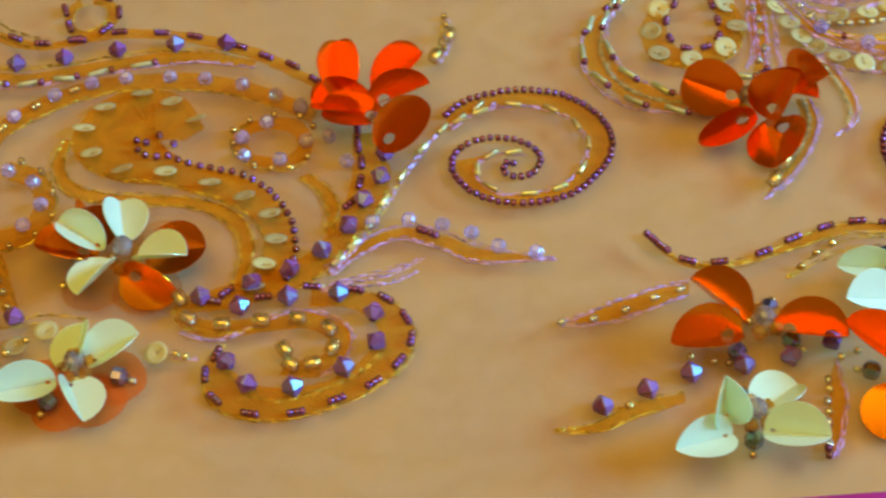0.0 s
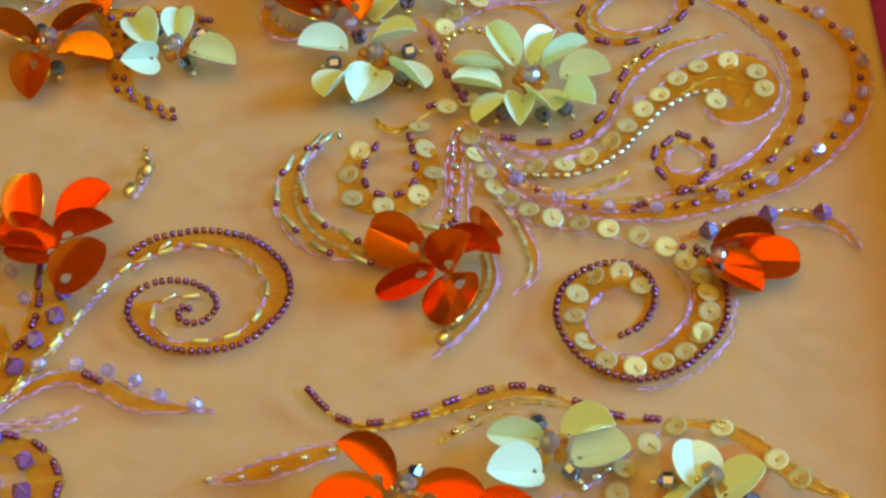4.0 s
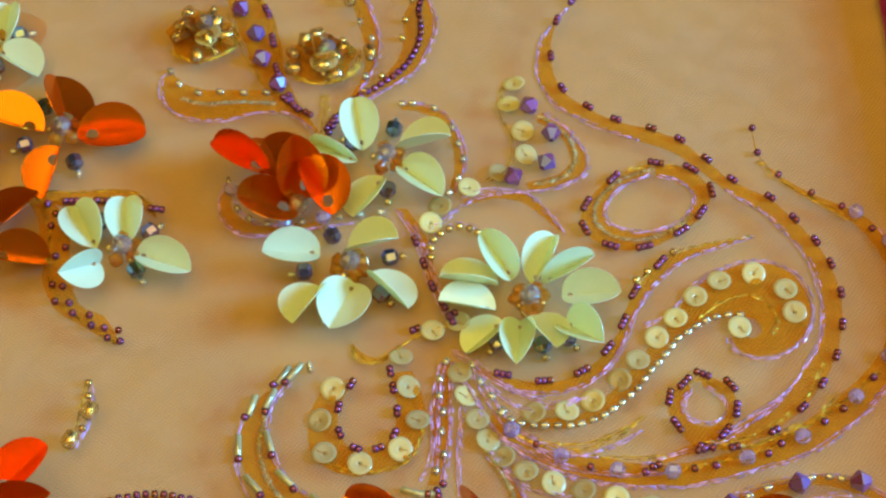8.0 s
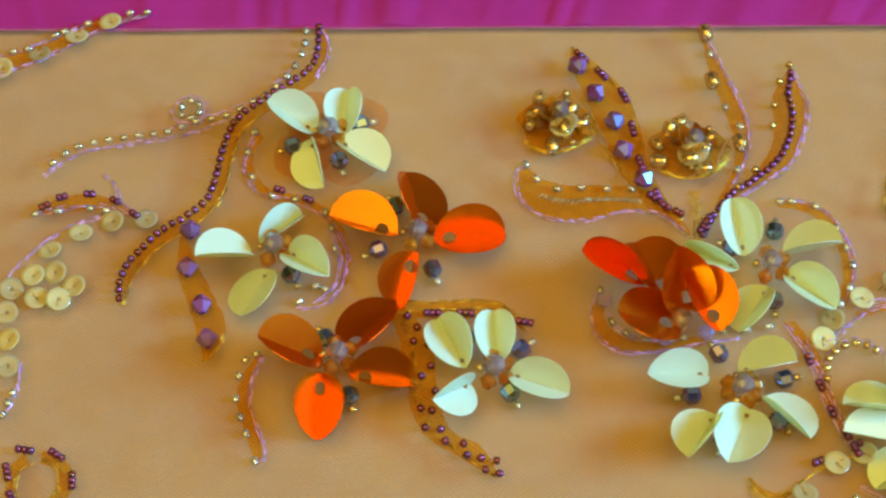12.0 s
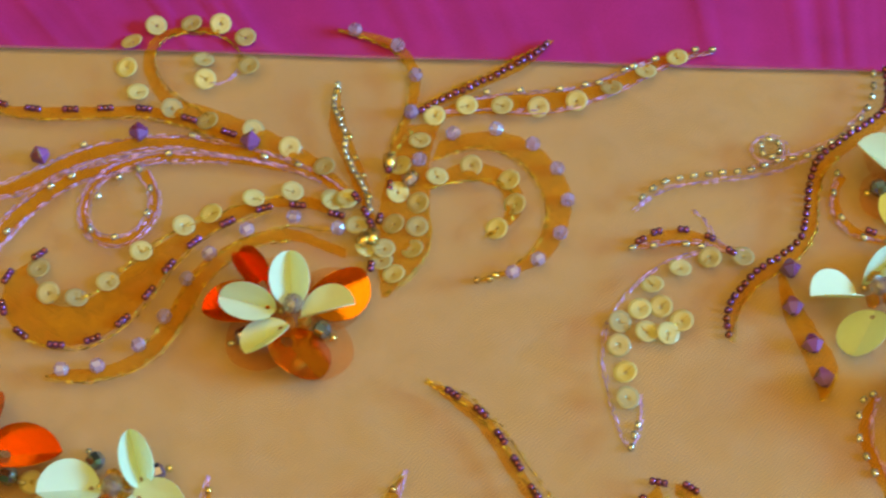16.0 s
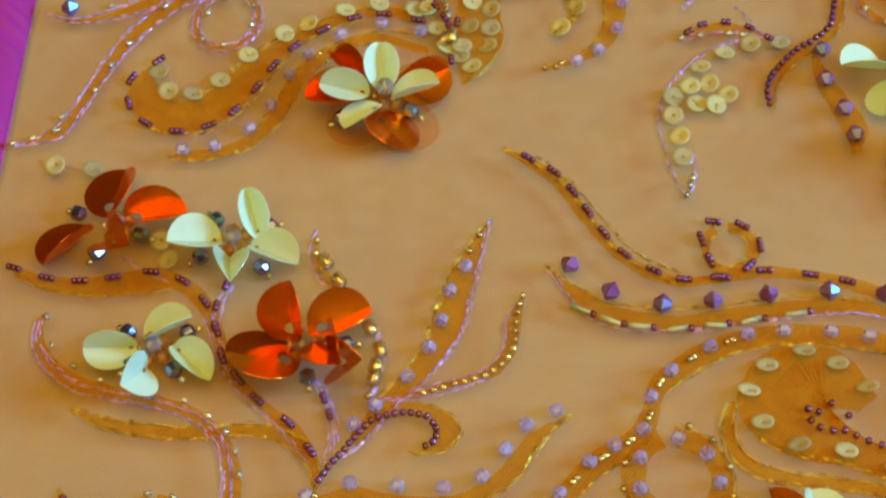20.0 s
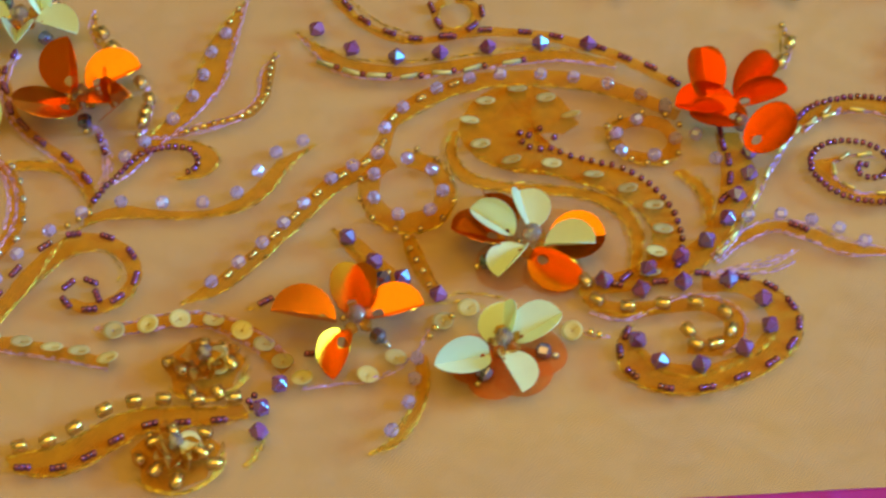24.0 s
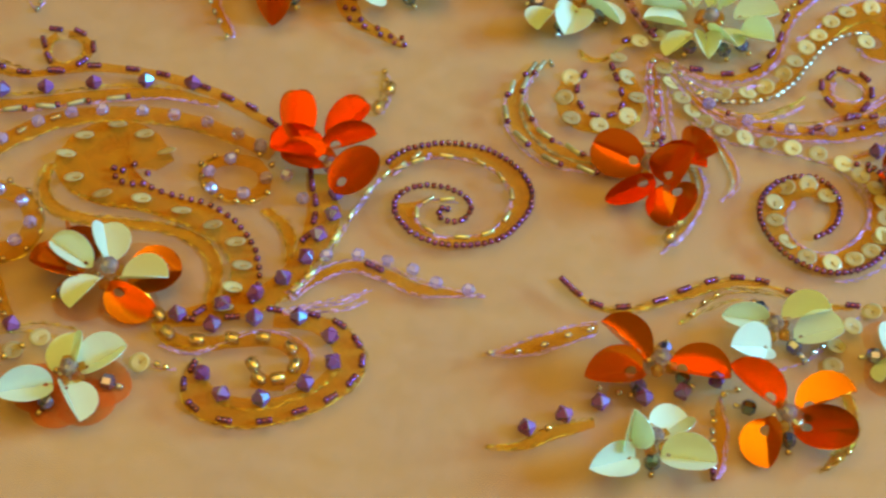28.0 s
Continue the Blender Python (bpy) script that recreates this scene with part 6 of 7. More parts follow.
scroll("cluster of champagne sequins and crystals at the foot of the spray", ("sequin", [(-145.3, 151.2), (-148.3, 144.5), (-152.2, 138), (-152.7, 131.2), (-148.1, 128.6), (-153.2, 123.2), (-148.2, 122.6), (-155.1, 117.1), (-148.9, 117), (-155.5, 114.1), (-152.7, 110.9), (-161.2, 122.7), (-163.5, 129.3), (-166.6, 128.7), (-158.9, 117.4)], 1), ("lilac", [(-150.4, 151.7), (-148.2, 139.2), (-150.2, 133.9), (-141.1, 146.1)], 1), ("big_silver", [(-149.9, 134.2), (-159.4, 118.6), (-157.5, 119.3), (-154.6, 138.4)], 1), ("g", [(-154.8, 105.8), (-150.2, 109.5), (-146.5, 114.8), (-145.5, 121.4), (-146.3, 127.3)]), ("band", [(-151, 148.9), (-154.3, 139.6), (-156.3, 128.9), (-156.9, 118.5), (-155.1, 105.5)], [(-144, 149.6), (-146.1, 139.5), (-145.6, 128.8), (-145.6, 117), (-153.9, 105.5)]), ("plum", [(-155, 137.3), (-154.4, 132.7), (-156.3, 124.4), (-157.6, 112.7)], 2), ("g", [(-149.8, 148.1), (-153.7, 141.1), (-155.6, 135)]))
scroll(SEQ_L, ("sequin", [(-138.2, 154), (-130.4, 154.1), (-122.4, 153.8), (-113.9, 155.6), (-106.1, 159.1), (-98.4, 163.7), (-91.3, 167.5)], 1), ("silver", [(-133.9, 157.5), (-126.4, 158.1), (-117.6, 158.6), (-112, 159.8), (-108.9, 160.5), (-103.2, 164), (-101.2, 165), (-96.2, 167.1), (-87.2, 169.7), (-83.4, 169.7)], 1), ("band", [(-143.8, 153.3), (-136.4, 156.8), (-126.4, 157.8), (-116.4, 158.6), (-107.6, 161.7), (-100, 165.5), (-93.6, 168.6), (-83.4, 169.7)], [(-143.8, 151), (-133.8, 152.3), (-122.6, 151.8), (-113.9, 153.8), (-105.1, 157.9), (-97.5, 162.5), (-91.1, 166.3), (-83.4, 169.4)]), ("l", [(-143.8, 152.5), (-133.8, 153), (-122.6, 152.6), (-113.9, 154.4), (-105.1, 158.3), (-97.5, 162.9), (-91.1, 167.1), (-83.4, 169.4)]), ("l", [(-140.1, 155.5), (-126.4, 157.8), (-116.4, 158.6), (-107.6, 161.7), (-96.1, 167.5)]))
scroll(PLUM_L, ("plum", [(-148.2, 152.5), (-143.9, 155.2), (-140.2, 157.4), (-134, 160.9), (-127.7, 165), (-122.7, 168.5), (-119.6, 172.1)], 0, 1.75), ("band", [(-148.8, 151.8), (-140.2, 156.3), (-132.7, 160.4), (-125.2, 164.7), (-118.9, 172.1)], [(-149.4, 153.3), (-141.5, 158.6), (-133.4, 163.1), (-126.5, 167.8), (-118.9, 172.7)]), ("g", [(-149.4, 153.3), (-141.5, 158.6), (-133.4, 163.1), (-126.5, 167.8), (-118.9, 172.7)]))
scroll(CRY_L, ("lilac", [(-163.9, 173.9), (-154.1, 169.7), (-149.7, 161.6), (-150.5, 151.6)], 1), ("band", [(-168.1, 174.7), (-161.1, 174.2), (-153.3, 170.8), (-148.9, 163.1), (-149.5, 154), (-152.2, 145.1), (-153.8, 137.8)], [(-168.1, 174.2), (-161, 172), (-154.4, 168), (-151.4, 161.6), (-151.6, 153.3), (-154.1, 145.1), (-155.4, 137.8)]), ("g", [(-168.1, 174.7), (-161, 172), (-154.4, 168), (-151.4, 161.6), (-151.6, 153.3), (-154.1, 145.1), (-155.4, 137.8)]))
scroll(CRY_L, ("lilac", [(-131.6, 147.4), (-123.5, 143.6), (-118.2, 137.3), (-116, 129.3), (-117.6, 121.1), (-122.3, 114.6), (-127.6, 111.4)], 1), ("band", [(-144.1, 144.9), (-136.4, 147.2), (-128.8, 147.1), (-122, 143.1), (-117.2, 136.9), (-115.1, 129.3), (-117.2, 120.4), (-122.6, 113.6), (-135.2, 109.3)], [(-145.4, 139.8), (-137.8, 142.8), (-130.2, 142.1), (-124.1, 137), (-120.9, 129.3), (-121.6, 121.9), (-126.3, 114.6), (-135.2, 109.3)]), ("g", [(-145.4, 139.8), (-137.8, 142.8), (-130.2, 142.1), (-124.1, 137), (-120.7, 129.3), (-121.3, 121.4), (-126.3, 114.2), (-135.2, 109.3)]), ("gold", [(-135.2, 109.6), (-132.5, 109.9), (-131.3, 110.8)], 1))
scroll(SEQ_L, ("sequin", [(-144.3, 135.3), (-136.9, 138.3), (-128.6, 134.7), (-127.3, 128.6), (-131.1, 122.4)], 1), ("g", [(-147.4, 132.6), (-140.5, 134.1), (-133, 134.8), (-128.1, 131.7), (-127.7, 125.7), (-133.7, 120.1)]), ("band", [(-146.2, 134.9), (-137.9, 139.4), (-129.1, 137), (-125.6, 130.9), (-127.1, 124.9), (-134.1, 119.8)], [(-146.2, 131.9), (-138.6, 134.8), (-131.8, 133.2), (-129.2, 129.4), (-129.8, 125.7), (-134.1, 120.1)]))

# the long curves across the middle
long_curve = [(-139.6, 83.2), (-133.8, 79.2), (-129.7, 73.6), (-126.4, 68), (-122.9, 61.9), (-118.6, 56.2), (-112.4, 51.7), (-105.8, 49.2)] + [(-98.1, 49.8), (-88, 51.2), (-78, 49.9), (-70.2, 48), (-59.7, 43.6), (-53.6, 39.8), (-47.4, 36.3), (-42.2, 31)]
scroll("long double curve of plum seed bead groups and gold stitching", ("plum", long_curve, 3), ("band", [(-145.8, 86.4), (-139.5, 83.9), (-133.5, 79.8), (-129.1, 73.6), (-125.8, 68), (-122.3, 62.2), (-118.3, 56.8), (-112.3, 52.7), (-105.7, 50.2)] + [(-98.1, 50.9), (-88, 52.8), (-78, 51.3), (-69.4, 49.5), (-59.6, 45.1), (-52.7, 41.3), (-40.8, 30.9)], [(-145.8, 86.4), (-140.5, 81.9), (-135.4, 77.2), (-131.5, 71.9), (-128.2, 66.3), (-124.4, 60.3), (-119.8, 54.6), (-113.1, 49.6), (-105.9, 47.7)] + [(-98.2, 48.4), (-88.1, 49.6), (-78.1, 48.4), (-69.6, 46), (-60.6, 41.7), (-53.7, 37.9), (-42.4, 29.1)]), ("g", [(-145.8, 86.4), (-137, 83.2), (-130.1, 76.5), (-124.6, 68.6), (-119.3, 60.6), (-112.8, 54.6), (-105.7, 51)]), ("g", [(-145.8, 86.4), (-139.6, 82.6), (-134.2, 78.1), (-129.7, 72.5), (-126.4, 66.9), (-122.9, 60.9), (-118.6, 55.2), (-112.4, 50.8), (-105.9, 48.3)]))
scroll("small loop of plum seed beads round a gold ring", ("plum", [(-98.4, 64.4), (-92, 63.3), (-88.5, 57.9), (-91.2, 52.6), (-97.3, 49.5), (-99.8, 54.1), (-101.3, 59.8)], 3), ("g", [(-95.1, 62.7), (-91.4, 60.2), (-91.5, 55.1), (-96, 52.6), (-99.4, 55.1), (-99.4, 59.5), (-96.3, 62.3)]), ("band", [(-95, 64.6), (-91.1, 63.6), (-88.2, 57.9), (-90.9, 52.3), (-96.2, 49.5), (-100.4, 53.5), (-101.5, 59.8), (-98.4, 64.3)], [(-95.2, 62.1), (-92.1, 60.5), (-91.3, 57), (-93, 53.9), (-96, 52.6), (-98.6, 54.5), (-99.5, 58.5), (-97.5, 61.8)]))
scroll(PUR_L, ("purple", [(-130.8, 53), (-122.1, 45.8), (-110.9, 42.4), (-99.9, 43.1), (-87.8, 44.4), (-74.5, 45.1), (-62.6, 44.1)], 1), ("band", [(-136.2, 53.7), (-128.1, 47.1), (-119.5, 42.4), (-108.2, 40.3), (-95.4, 42), (-81.1, 43.7), (-66.9, 43), (-55.7, 39.2)], [(-136.2, 53.7), (-128, 41.3), (-119.5, 37.5), (-108.2, 36.6), (-95.5, 37.8), (-81.3, 39.9), (-67.1, 39.7), (-56.6, 37.3)]), ("l", [(-136.2, 53.7), (-128, 41), (-119.5, 37.1), (-108.2, 36.2), (-95.5, 37.6), (-81.3, 39.7), (-67.1, 39.7), (-55.9, 36.9)]), ("bugle_silver", [(-128.7, 41.8), (-122.3, 38.8), (-116, 37.3), (-107.9, 36.5), (-99.7, 37.3), (-91.9, 38.4), (-82, 39.9)], 1), ("g", [(-136.2, 53.7), (-129.6, 48.1), (-121, 43.8), (-109.6, 41.9), (-95.4, 42.9), (-81.1, 44.7), (-65.4, 43.5)]))
arc = [(-155.8, -24.9), (-149.6, -19.6), (-144.2, -14.2), (-139.2, -8.6), (-134.4, -3), (-127.9, 4.3), (-122.6, 8), (-116.5, 11.6), (-114.5, 19.5), (-109.9, 25.9), (-101.2, 31.6), (-93, 34.5), (-85.2, 35.4), (-75.1, 34.9), (-67.1, 33.5), (-58.7, 30.9), (-51, 26.8), (-45.4, 21.9)]
scroll("great arc of lilac crystals with gold beads between", ("lilac", arc, 1), ("gold", [(-152, -22.7), (-146.4, -17.3), (-141.4, -11.8), (-136.6, -6.3), (-131.2, 0.2), (-125.2, 5.4), (-119.5, 9.1), (-115.1, 15), (-112.4, 23), (-105.4, 29), (-97, 33.2)], 2), ("band", [(-163.2, -30), (-155.9, -23.6), (-149.7, -18.3), (-139.2, -7), (-128.6, 6.1), (-120.6, 10.9), (-116.5, 16.9), (-113.8, 24.9), (-104, 32.6), (-92.7, 36.7), (-81.4, 37.4), (-70.1, 36.5), (-59, 33.1), (-49.5, 28), (-41.6, 21.7)], [(-163.2, -30), (-153.7, -27.4), (-147.5, -22.1), (-137.5, -11.2), (-126.5, 0.8), (-117.8, 6.4), (-113.8, 12.3), (-111, 21.1), (-101.3, 27.9), (-91.4, 31.6), (-81.5, 32.4), (-70.3, 31.3), (-60.7, 28.6), (-51.2, 24), (-43.3, 18.5)]), ("g", [(-163.2, -30), (-153.7, -27.4), (-147.5, -22.1), (-137.5, -11.2), (-126.5, 0.8), (-117.8, 6.4)]), ("g", [(-111, 21.1), (-101.3, 27.9), (-91.4, 31.6), (-81.5, 32.4), (-70.3, 31.3), (-60.7, 28.6), (-51.2, 24)]))
scroll("ring of lilac crystals edged with gold beads", ("lilac", [(-109.4, 9.5), (-103.6, 5.7), (-101.3, -1), (-104.6, -6.5), (-112.1, -7.5), (-117.7, -2.2), (-117.5, 5)], 1), ("gold", [(-106.9, 12.5), (-102.2, 9.1), (-99.1, 2.9), (-98.7, -4), (-101.7, -8.9), (-107, -11.9), (-113, -11.6), (-118.3, -8), (-121.1, -2), (-120.8, 4)], 1), ("band", [(-109.7, 13), (-102.2, 9.4), (-98.2, 0.2), (-101.1, -9.4), (-109.7, -12.6), (-118.3, -8.5), (-121.5, 0.6), (-119.2, 8.2), (-113.8, 12.3)], [(-109.7, 7.7), (-104.9, 5.4), (-102.9, 0.1), (-105, -4.8), (-109.7, -6.3), (-114.4, -4.4), (-116.4, 0.8), (-115.1, 5.9), (-111.7, 7.5)]), ("g", [(-109.7, 13), (-102.2, 9.4), (-98.2, 0.2), (-101.1, -9.4), (-109.7, -12.6), (-118.3, -8.5), (-121.5, 0.6)]))
scroll(GLD_L, ("gold", [(-110.4, -14.2), (-109.7, -17.5), (-108.4, -20.9), (-107.1, -24.1), (-105.8, -28.2)], 1), ("g", [(-111, -12.9), (-110.4, -19.1), (-107.8, -25.7), (-105.2, -30.6)]), ("g", [(-109, -13), (-107.1, -19.3), (-105.2, -25), (-103.3, -29.9)]), ("band", [(-111.7, -12.8), (-110.8, -19.1), (-108.4, -25.7), (-105.2, -31.4)], [(-108.6, -13), (-106.4, -19.3), (-104.5, -25.1), (-103, -30.7)]))
swan = [(-79.6, 15.4), (-81.6, 16.4), (-81.1, 13.1), (-78.5, 11.2), (-74.4, 10.9), (-69.8, 8.5), (-63.2, 6.1), (-58, 4), (-53.5, 0.6), (-50, -3.9), (-47.6, -8.7), (-46.3, -14.3), (-46.4, -20.2), (-47.9, -25.8)]
swan_sequins = [(-68.7, 21.1), (-74.5, 27), (-81.3, 30.2), (-89.5, 26.7), (-93.8, 20.7), (-91.5, 13), (-84.3, 7.6), (-74.8, 6), (-65, 1.9), (-57.3, -2.7), (-51.8, -8.1), (-50.4, -15.3), (-52.7, -21.8), (-54.7, -27.9)]
scroll("large paisley curl of champagne sequins and plum seed beads", ("band", [(-66.8, 19.2), (-71.6, 28.7), (-81.1, 33), (-90.5, 29.7), (-96.3, 19.9), (-93.6, 10.8), (-84.4, 4.9), (-75, 3.2), (-65.9, -0.8), (-58.9, -5.2), (-54.1, -10.5), (-52.8, -16.5), (-54.8, -23), (-58.1, -29.3)], [(-71.3, 15.8), (-74.6, 16.7), (-76.8, 16.1), (-78.2, 15.1), (-78.5, 13.7), (-77.1, 11.8), (-73.1, 10.5), (-67.2, 7.5), (-59.3, 4.4), (-53.5, 0.6), (-49.4, -4.8), (-46.8, -10.9), (-46.4, -18.5), (-48.2, -28.2)]), ("leaning_sequin", swan_sequins, 1), ("plum", swan, 0, 2.6), ("plum", [(-76.7, 17.5), (-73.4, 14.5)], 1), ("g", [(-93, 10.2), (-84.4, 5.5), (-75, 3.5), (-65.9, -0.5), (-58.9, -4.8), (-54.1, -10.2), (-52.8, -16.5), (-54.8, -23)]))
scroll("inner loop of dull gold stitching and amber organza", ("band", [(-98, 18.7), (-100.1, 11.1), (-96.8, 3), (-88.2, -0.9), (-77.5, -2.4), (-66.9, -4.7), (-60.1, -10.2), (-57.8, -17.9), (-59.1, -26)], [(-96.4, 18.7), (-97.3, 11), (-94, 4.9), (-86.7, 1.6), (-76, 0.1), (-65.4, -2.2), (-57.8, -7.4), (-55, -16.4), (-57.2, -26.9)]), ("g", [(-98, 18.7), (-100.1, 11.1), (-96.8, 3), (-88.2, -0.9), (-77.5, -2.4), (-66.9, -4.7), (-60.1, -10.2), (-57.8, -17.9), (-59.1, -26)]), ("g", [(-96.4, 18.7), (-97.3, 11), (-94, 4.9), (-86.7, 1.6), (-76, 0.1), (-65.4, -2.2), (-57.8, -7.4), (-55, -16.4), (-57.2, -26.9)]))
scroll("small ring of lilac crystals on amber organza", ("lilac", [(-52.9, 18.7), (-58.2, 14.5), (-57.6, 9), (-49.8, 7.3), (-44.1, 12.2), (-39, 13.1), (-35.2, 5.4), (-45.3, 23.1)], 1), ("gold", [(-60.3, 17.3), (-60.1, 13.3), (-59.4, 10.1), (-55.4, 6.5), (-51.7, 5.2), (-47.6, 5), (-43.8, 7.8), (-42.6, 16.8), (-45.6, 20.2), (-51.3, 21.2), (-56.8, 19.9)], 1), ("band", [(-42.5, 12.6), (-45.5, 19.2), (-51.9, 20.9), (-58.7, 19.4), (-60.8, 14.2), (-58, 8.2), (-51.1, 5.7), (-44.4, 7.5), (-42.5, 12.3)], [(-45.9, 12.9), (-47.6, 16), (-51.7, 17.4), (-56, 16.8), (-57.1, 13.9), (-55.3, 10.4), (-51.2, 9.1), (-47, 10), (-45.9, 12.6)]), ("g", [(-56.8, 19.9), (-60.2, 16.7), (-60, 11.2), (-55.4, 6.5), (-47.6, 5), (-43.2, 8.1)]))
scroll("small curved leaf of amber organza and dull stitching", ("band", [(-45.8, 2.8), (-41.6, -1.8), (-39.7, -7.9), (-39.8, -13.9)], [(-43.7, 3.6), (-38.8, -1.1), (-37.3, -7.2), (-39.1, -13.9)]), ("g", [(-45.8, 2.8), (-41.6, -1.8), (-39.7, -7.9), (-39.8, -13.9)]), ("g", [(-43.7, 3.6), (-38.8, -1.1), (-37.3, -7.2), (-39.1, -13.9)]))
scroll("thick stem of purple bicone crystals and plum seed beads", ("purple", [(-26.9, 6.7), (-27.9, 0.1), (-31.6, -6.2), (-34.9, -13.1), (-40.6, -19.4), (-47.2, -23.9), (-55, -26.8), (-57.4, -32.7), (-65.6, -29.4), (-47.5, -31), (-37.1, -30.9)], 1), ("plum", [(-32.9, 14.4), (-32.8, 10), (-32.1, 5.2), (-32.5, -0.5), (-34.7, -6.4), (-60.3, -28.1), (-63.1, -30.3), (-52.7, -30.1)], 3), ("band", [(-34.2, 14.5), (-34.1, 5.6), (-36, -6.3), (-41, -16.1), (-49.4, -22.2), (-60.2, -25.7), (-68.1, -27.7)], [(-28.5, 14.2), (-25.9, 0), (-30.3, -10), (-36, -19.6), (-44.6, -27.3), (-56.7, -31.5), (-67.8, -32.5)]), ("g", [(-24, -0.9), (-26.6, -6.8), (-31.5, -14.9), (-37.6, -22.8), (-46, -28)]))
scroll("round loop of purple crystals and plum seed bead groups", ("purple", [(-29.9, -36.7), (-29.5, -44), (-36.1, -49.9), (-46.3, -53.8), (-55.3, -52.3), (-59.7, -46.5)], 1), ("plum", [(-42.7, -28.2), (-33.7, -29.8), (-27.5, -32.6), (-23.6, -37.8), (-22.6, -43.3), (-25.2, -48.8), (-30.3, -53.5), (-37.6, -56.9), (-45.6, -59.4), (-54.7, -59), (-61.8, -54.9), (-63.9, -48.8), (-61.8, -43.9)], 3), ("g", [(-42.7, -27.7), (-33.1, -29.5), (-26.3, -33), (-22.4, -38.7), (-21.8, -44.1), (-24.4, -49.8), (-30, -54.6), (-37.3, -58.1), (-45.7, -60.6), (-55, -60.1), (-62.5, -55.9), (-64.7, -48.8), (-62.4, -42.8), (-59.3, -41.5)]), ("g", [(-59.8, -48.3), (-54.6, -54.5), (-45.9, -55.7), (-35.4, -51.8), (-27.7, -45.4)]), ("band", [(-42.7, -27.7), (-33.1, -29.5), (-26.3, -33), (-22.4, -38.7), (-21.8, -44.1), (-24.4, -49.8), (-30, -54.6), (-37.3, -58.1), (-45.7, -60.6), (-55, -60.1), (-62.5, -55.9), (-64.7, -48.8), (-62.4, -42.8)], [(-43.2, -32.9), (-35.5, -33.8), (-31.2, -36.7), (-29.1, -40.7), (-30.9, -45.2), (-34.5, -48.8), (-39.2, -51.6), (-45, -52.8), (-51.3, -52.5), (-55.6, -50.8), (-57.9, -48.4), (-59, -46.1), (-59.4, -43)]))
scroll("inner curl of large gold beads in the round loop", ("big_gold", [(-69.8, -29.5), (-67.8, -34.8), (-60.9, -37), (-52.9, -36.7), (-45.5, -36.7), (-39, -39.7), (-38.3, -44.8), (-42.4, -48.4), (-46.7, -48.2), (-48, -44.3)], 1), ("band", [(-71.5, -30.7), (-68.7, -36.8), (-61.1, -39.4), (-53.3, -38.7), (-44.3, -38.4), (-40, -40.9), (-39.8, -44.7), (-43.1, -46.4), (-46.9, -45.6)], [(-69.4, -27.6), (-65.9, -33.8), (-59.5, -34.9), (-51.7, -34.5), (-42.6, -34.1), (-35.9, -38), (-35, -45), (-41, -50.7), (-49.1, -49.6)]), ("l", [(-70, -37.1), (-61.1, -40), (-49.1, -34.4), (-40.1, -35.1), (-34.8, -39.6), (-35.1, -46.2), (-41, -50.7)]), ("g", [(-71.5, -30.7), (-69.2, -35.8), (-61, -38.3), (-53.3, -37.6)]))
scroll("lilac-stitched tail set with pale crystals", ("lilac", [(-29.9, -12.5), (-22.2, -12.4), (-15.2, -14.4), (-9.2, -17.2), (-3.8, -21.3), (3.8, -23.6)], 1), ("band", [(-40.3, -23.5), (-31.7, -16.6), (-23.4, -13.7), (-15.7, -16.1), (-7.1, -21.1), (8, -24.8)], [(-39.2, -25.2), (-32, -19.8), (-24.4, -16.6), (-16.8, -19.3), (-8.2, -24.3), (8, -24.8)]), ("l", [(-40.3, -23.5), (-31.7, -16.2), (-23.3, -13), (-15.6, -15.1), (-7, -20.3), (8, -24.8)]), ("l", [(-39.2, -25.2), (-32, -19.8), (-24.4, -16.6), (-16.8, -19.3), (-8.2, -24.3), (7.9, -25.1)]), ("l", [(-39.7, -24.3), (-35.3, -18.9), (-30.2, -15)]), ("plum", [(-19.6, -15.2), (-17.3, -16.5)], 2))
scroll("short forked tail of lilac stitching", ("l", [(-42.1, -28.2), (-34.2, -27.5), (-26.1, -25.8), (-19.4, -22.1)]), ("l", [(-40.9, -29.1), (-33, -28.8), (-25.7, -27.9), (-20.8, -25.3)]), ("l", [(-39.4, -27.6), (-30, -25.6), (-21.9, -23.6)]))

# the lower left sprays
scroll(PUR_L, ("purple", [(-124.2, -13.9), (-118.2, -21.2), (-111.8, -26.4), (-103.8, -31.6)], 1), ("g", [(-128.1, -9.8), (-123.6, -15.9), (-117.2, -22.9), (-110.8, -28)]), ("band", [(-128.1, -9.8), (-122.2, -12.7), (-115.8, -20), (-109.5, -27.3)], [(-128.1, -9.8), (-124.9, -16.7), (-118.5, -24.4), (-111.5, -29.6)]), ("g", [(-105.8, -31.5), (-96.6, -30.4), (-87.7, -32.8)]), ("plum", [(-143.9, -31), (-142.6, -30.3)], 2), ("g", [(-148.4, -32.1), (-143.3, -31.9)]))
scroll(SEQ_L, ("sequin", [(-74, -42.4), (-97.1, -34.9), (-103.1, -38.3), (-114.1, -47.6), (-120.5, -51.9)], 1), ("l", [(-135.6, -54.6), (-128.1, -53.8), (-120.5, -53.1), (-114.2, -50.5), (-108.9, -45.4), (-106.1, -39.4)]), ("gold", [(-106.2, -42.5), (-104.9, -40.2), (-100.9, -37.3)], 1), ("l", [(-71.8, -43.1), (-68.6, -43.9), (-65.5, -44.4)]), ("gold", [(-69.9, -43.2), (-68, -44.1)], 1), ("g", [(-108.4, -33), (-100.6, -32.6), (-93, -34.6)]))
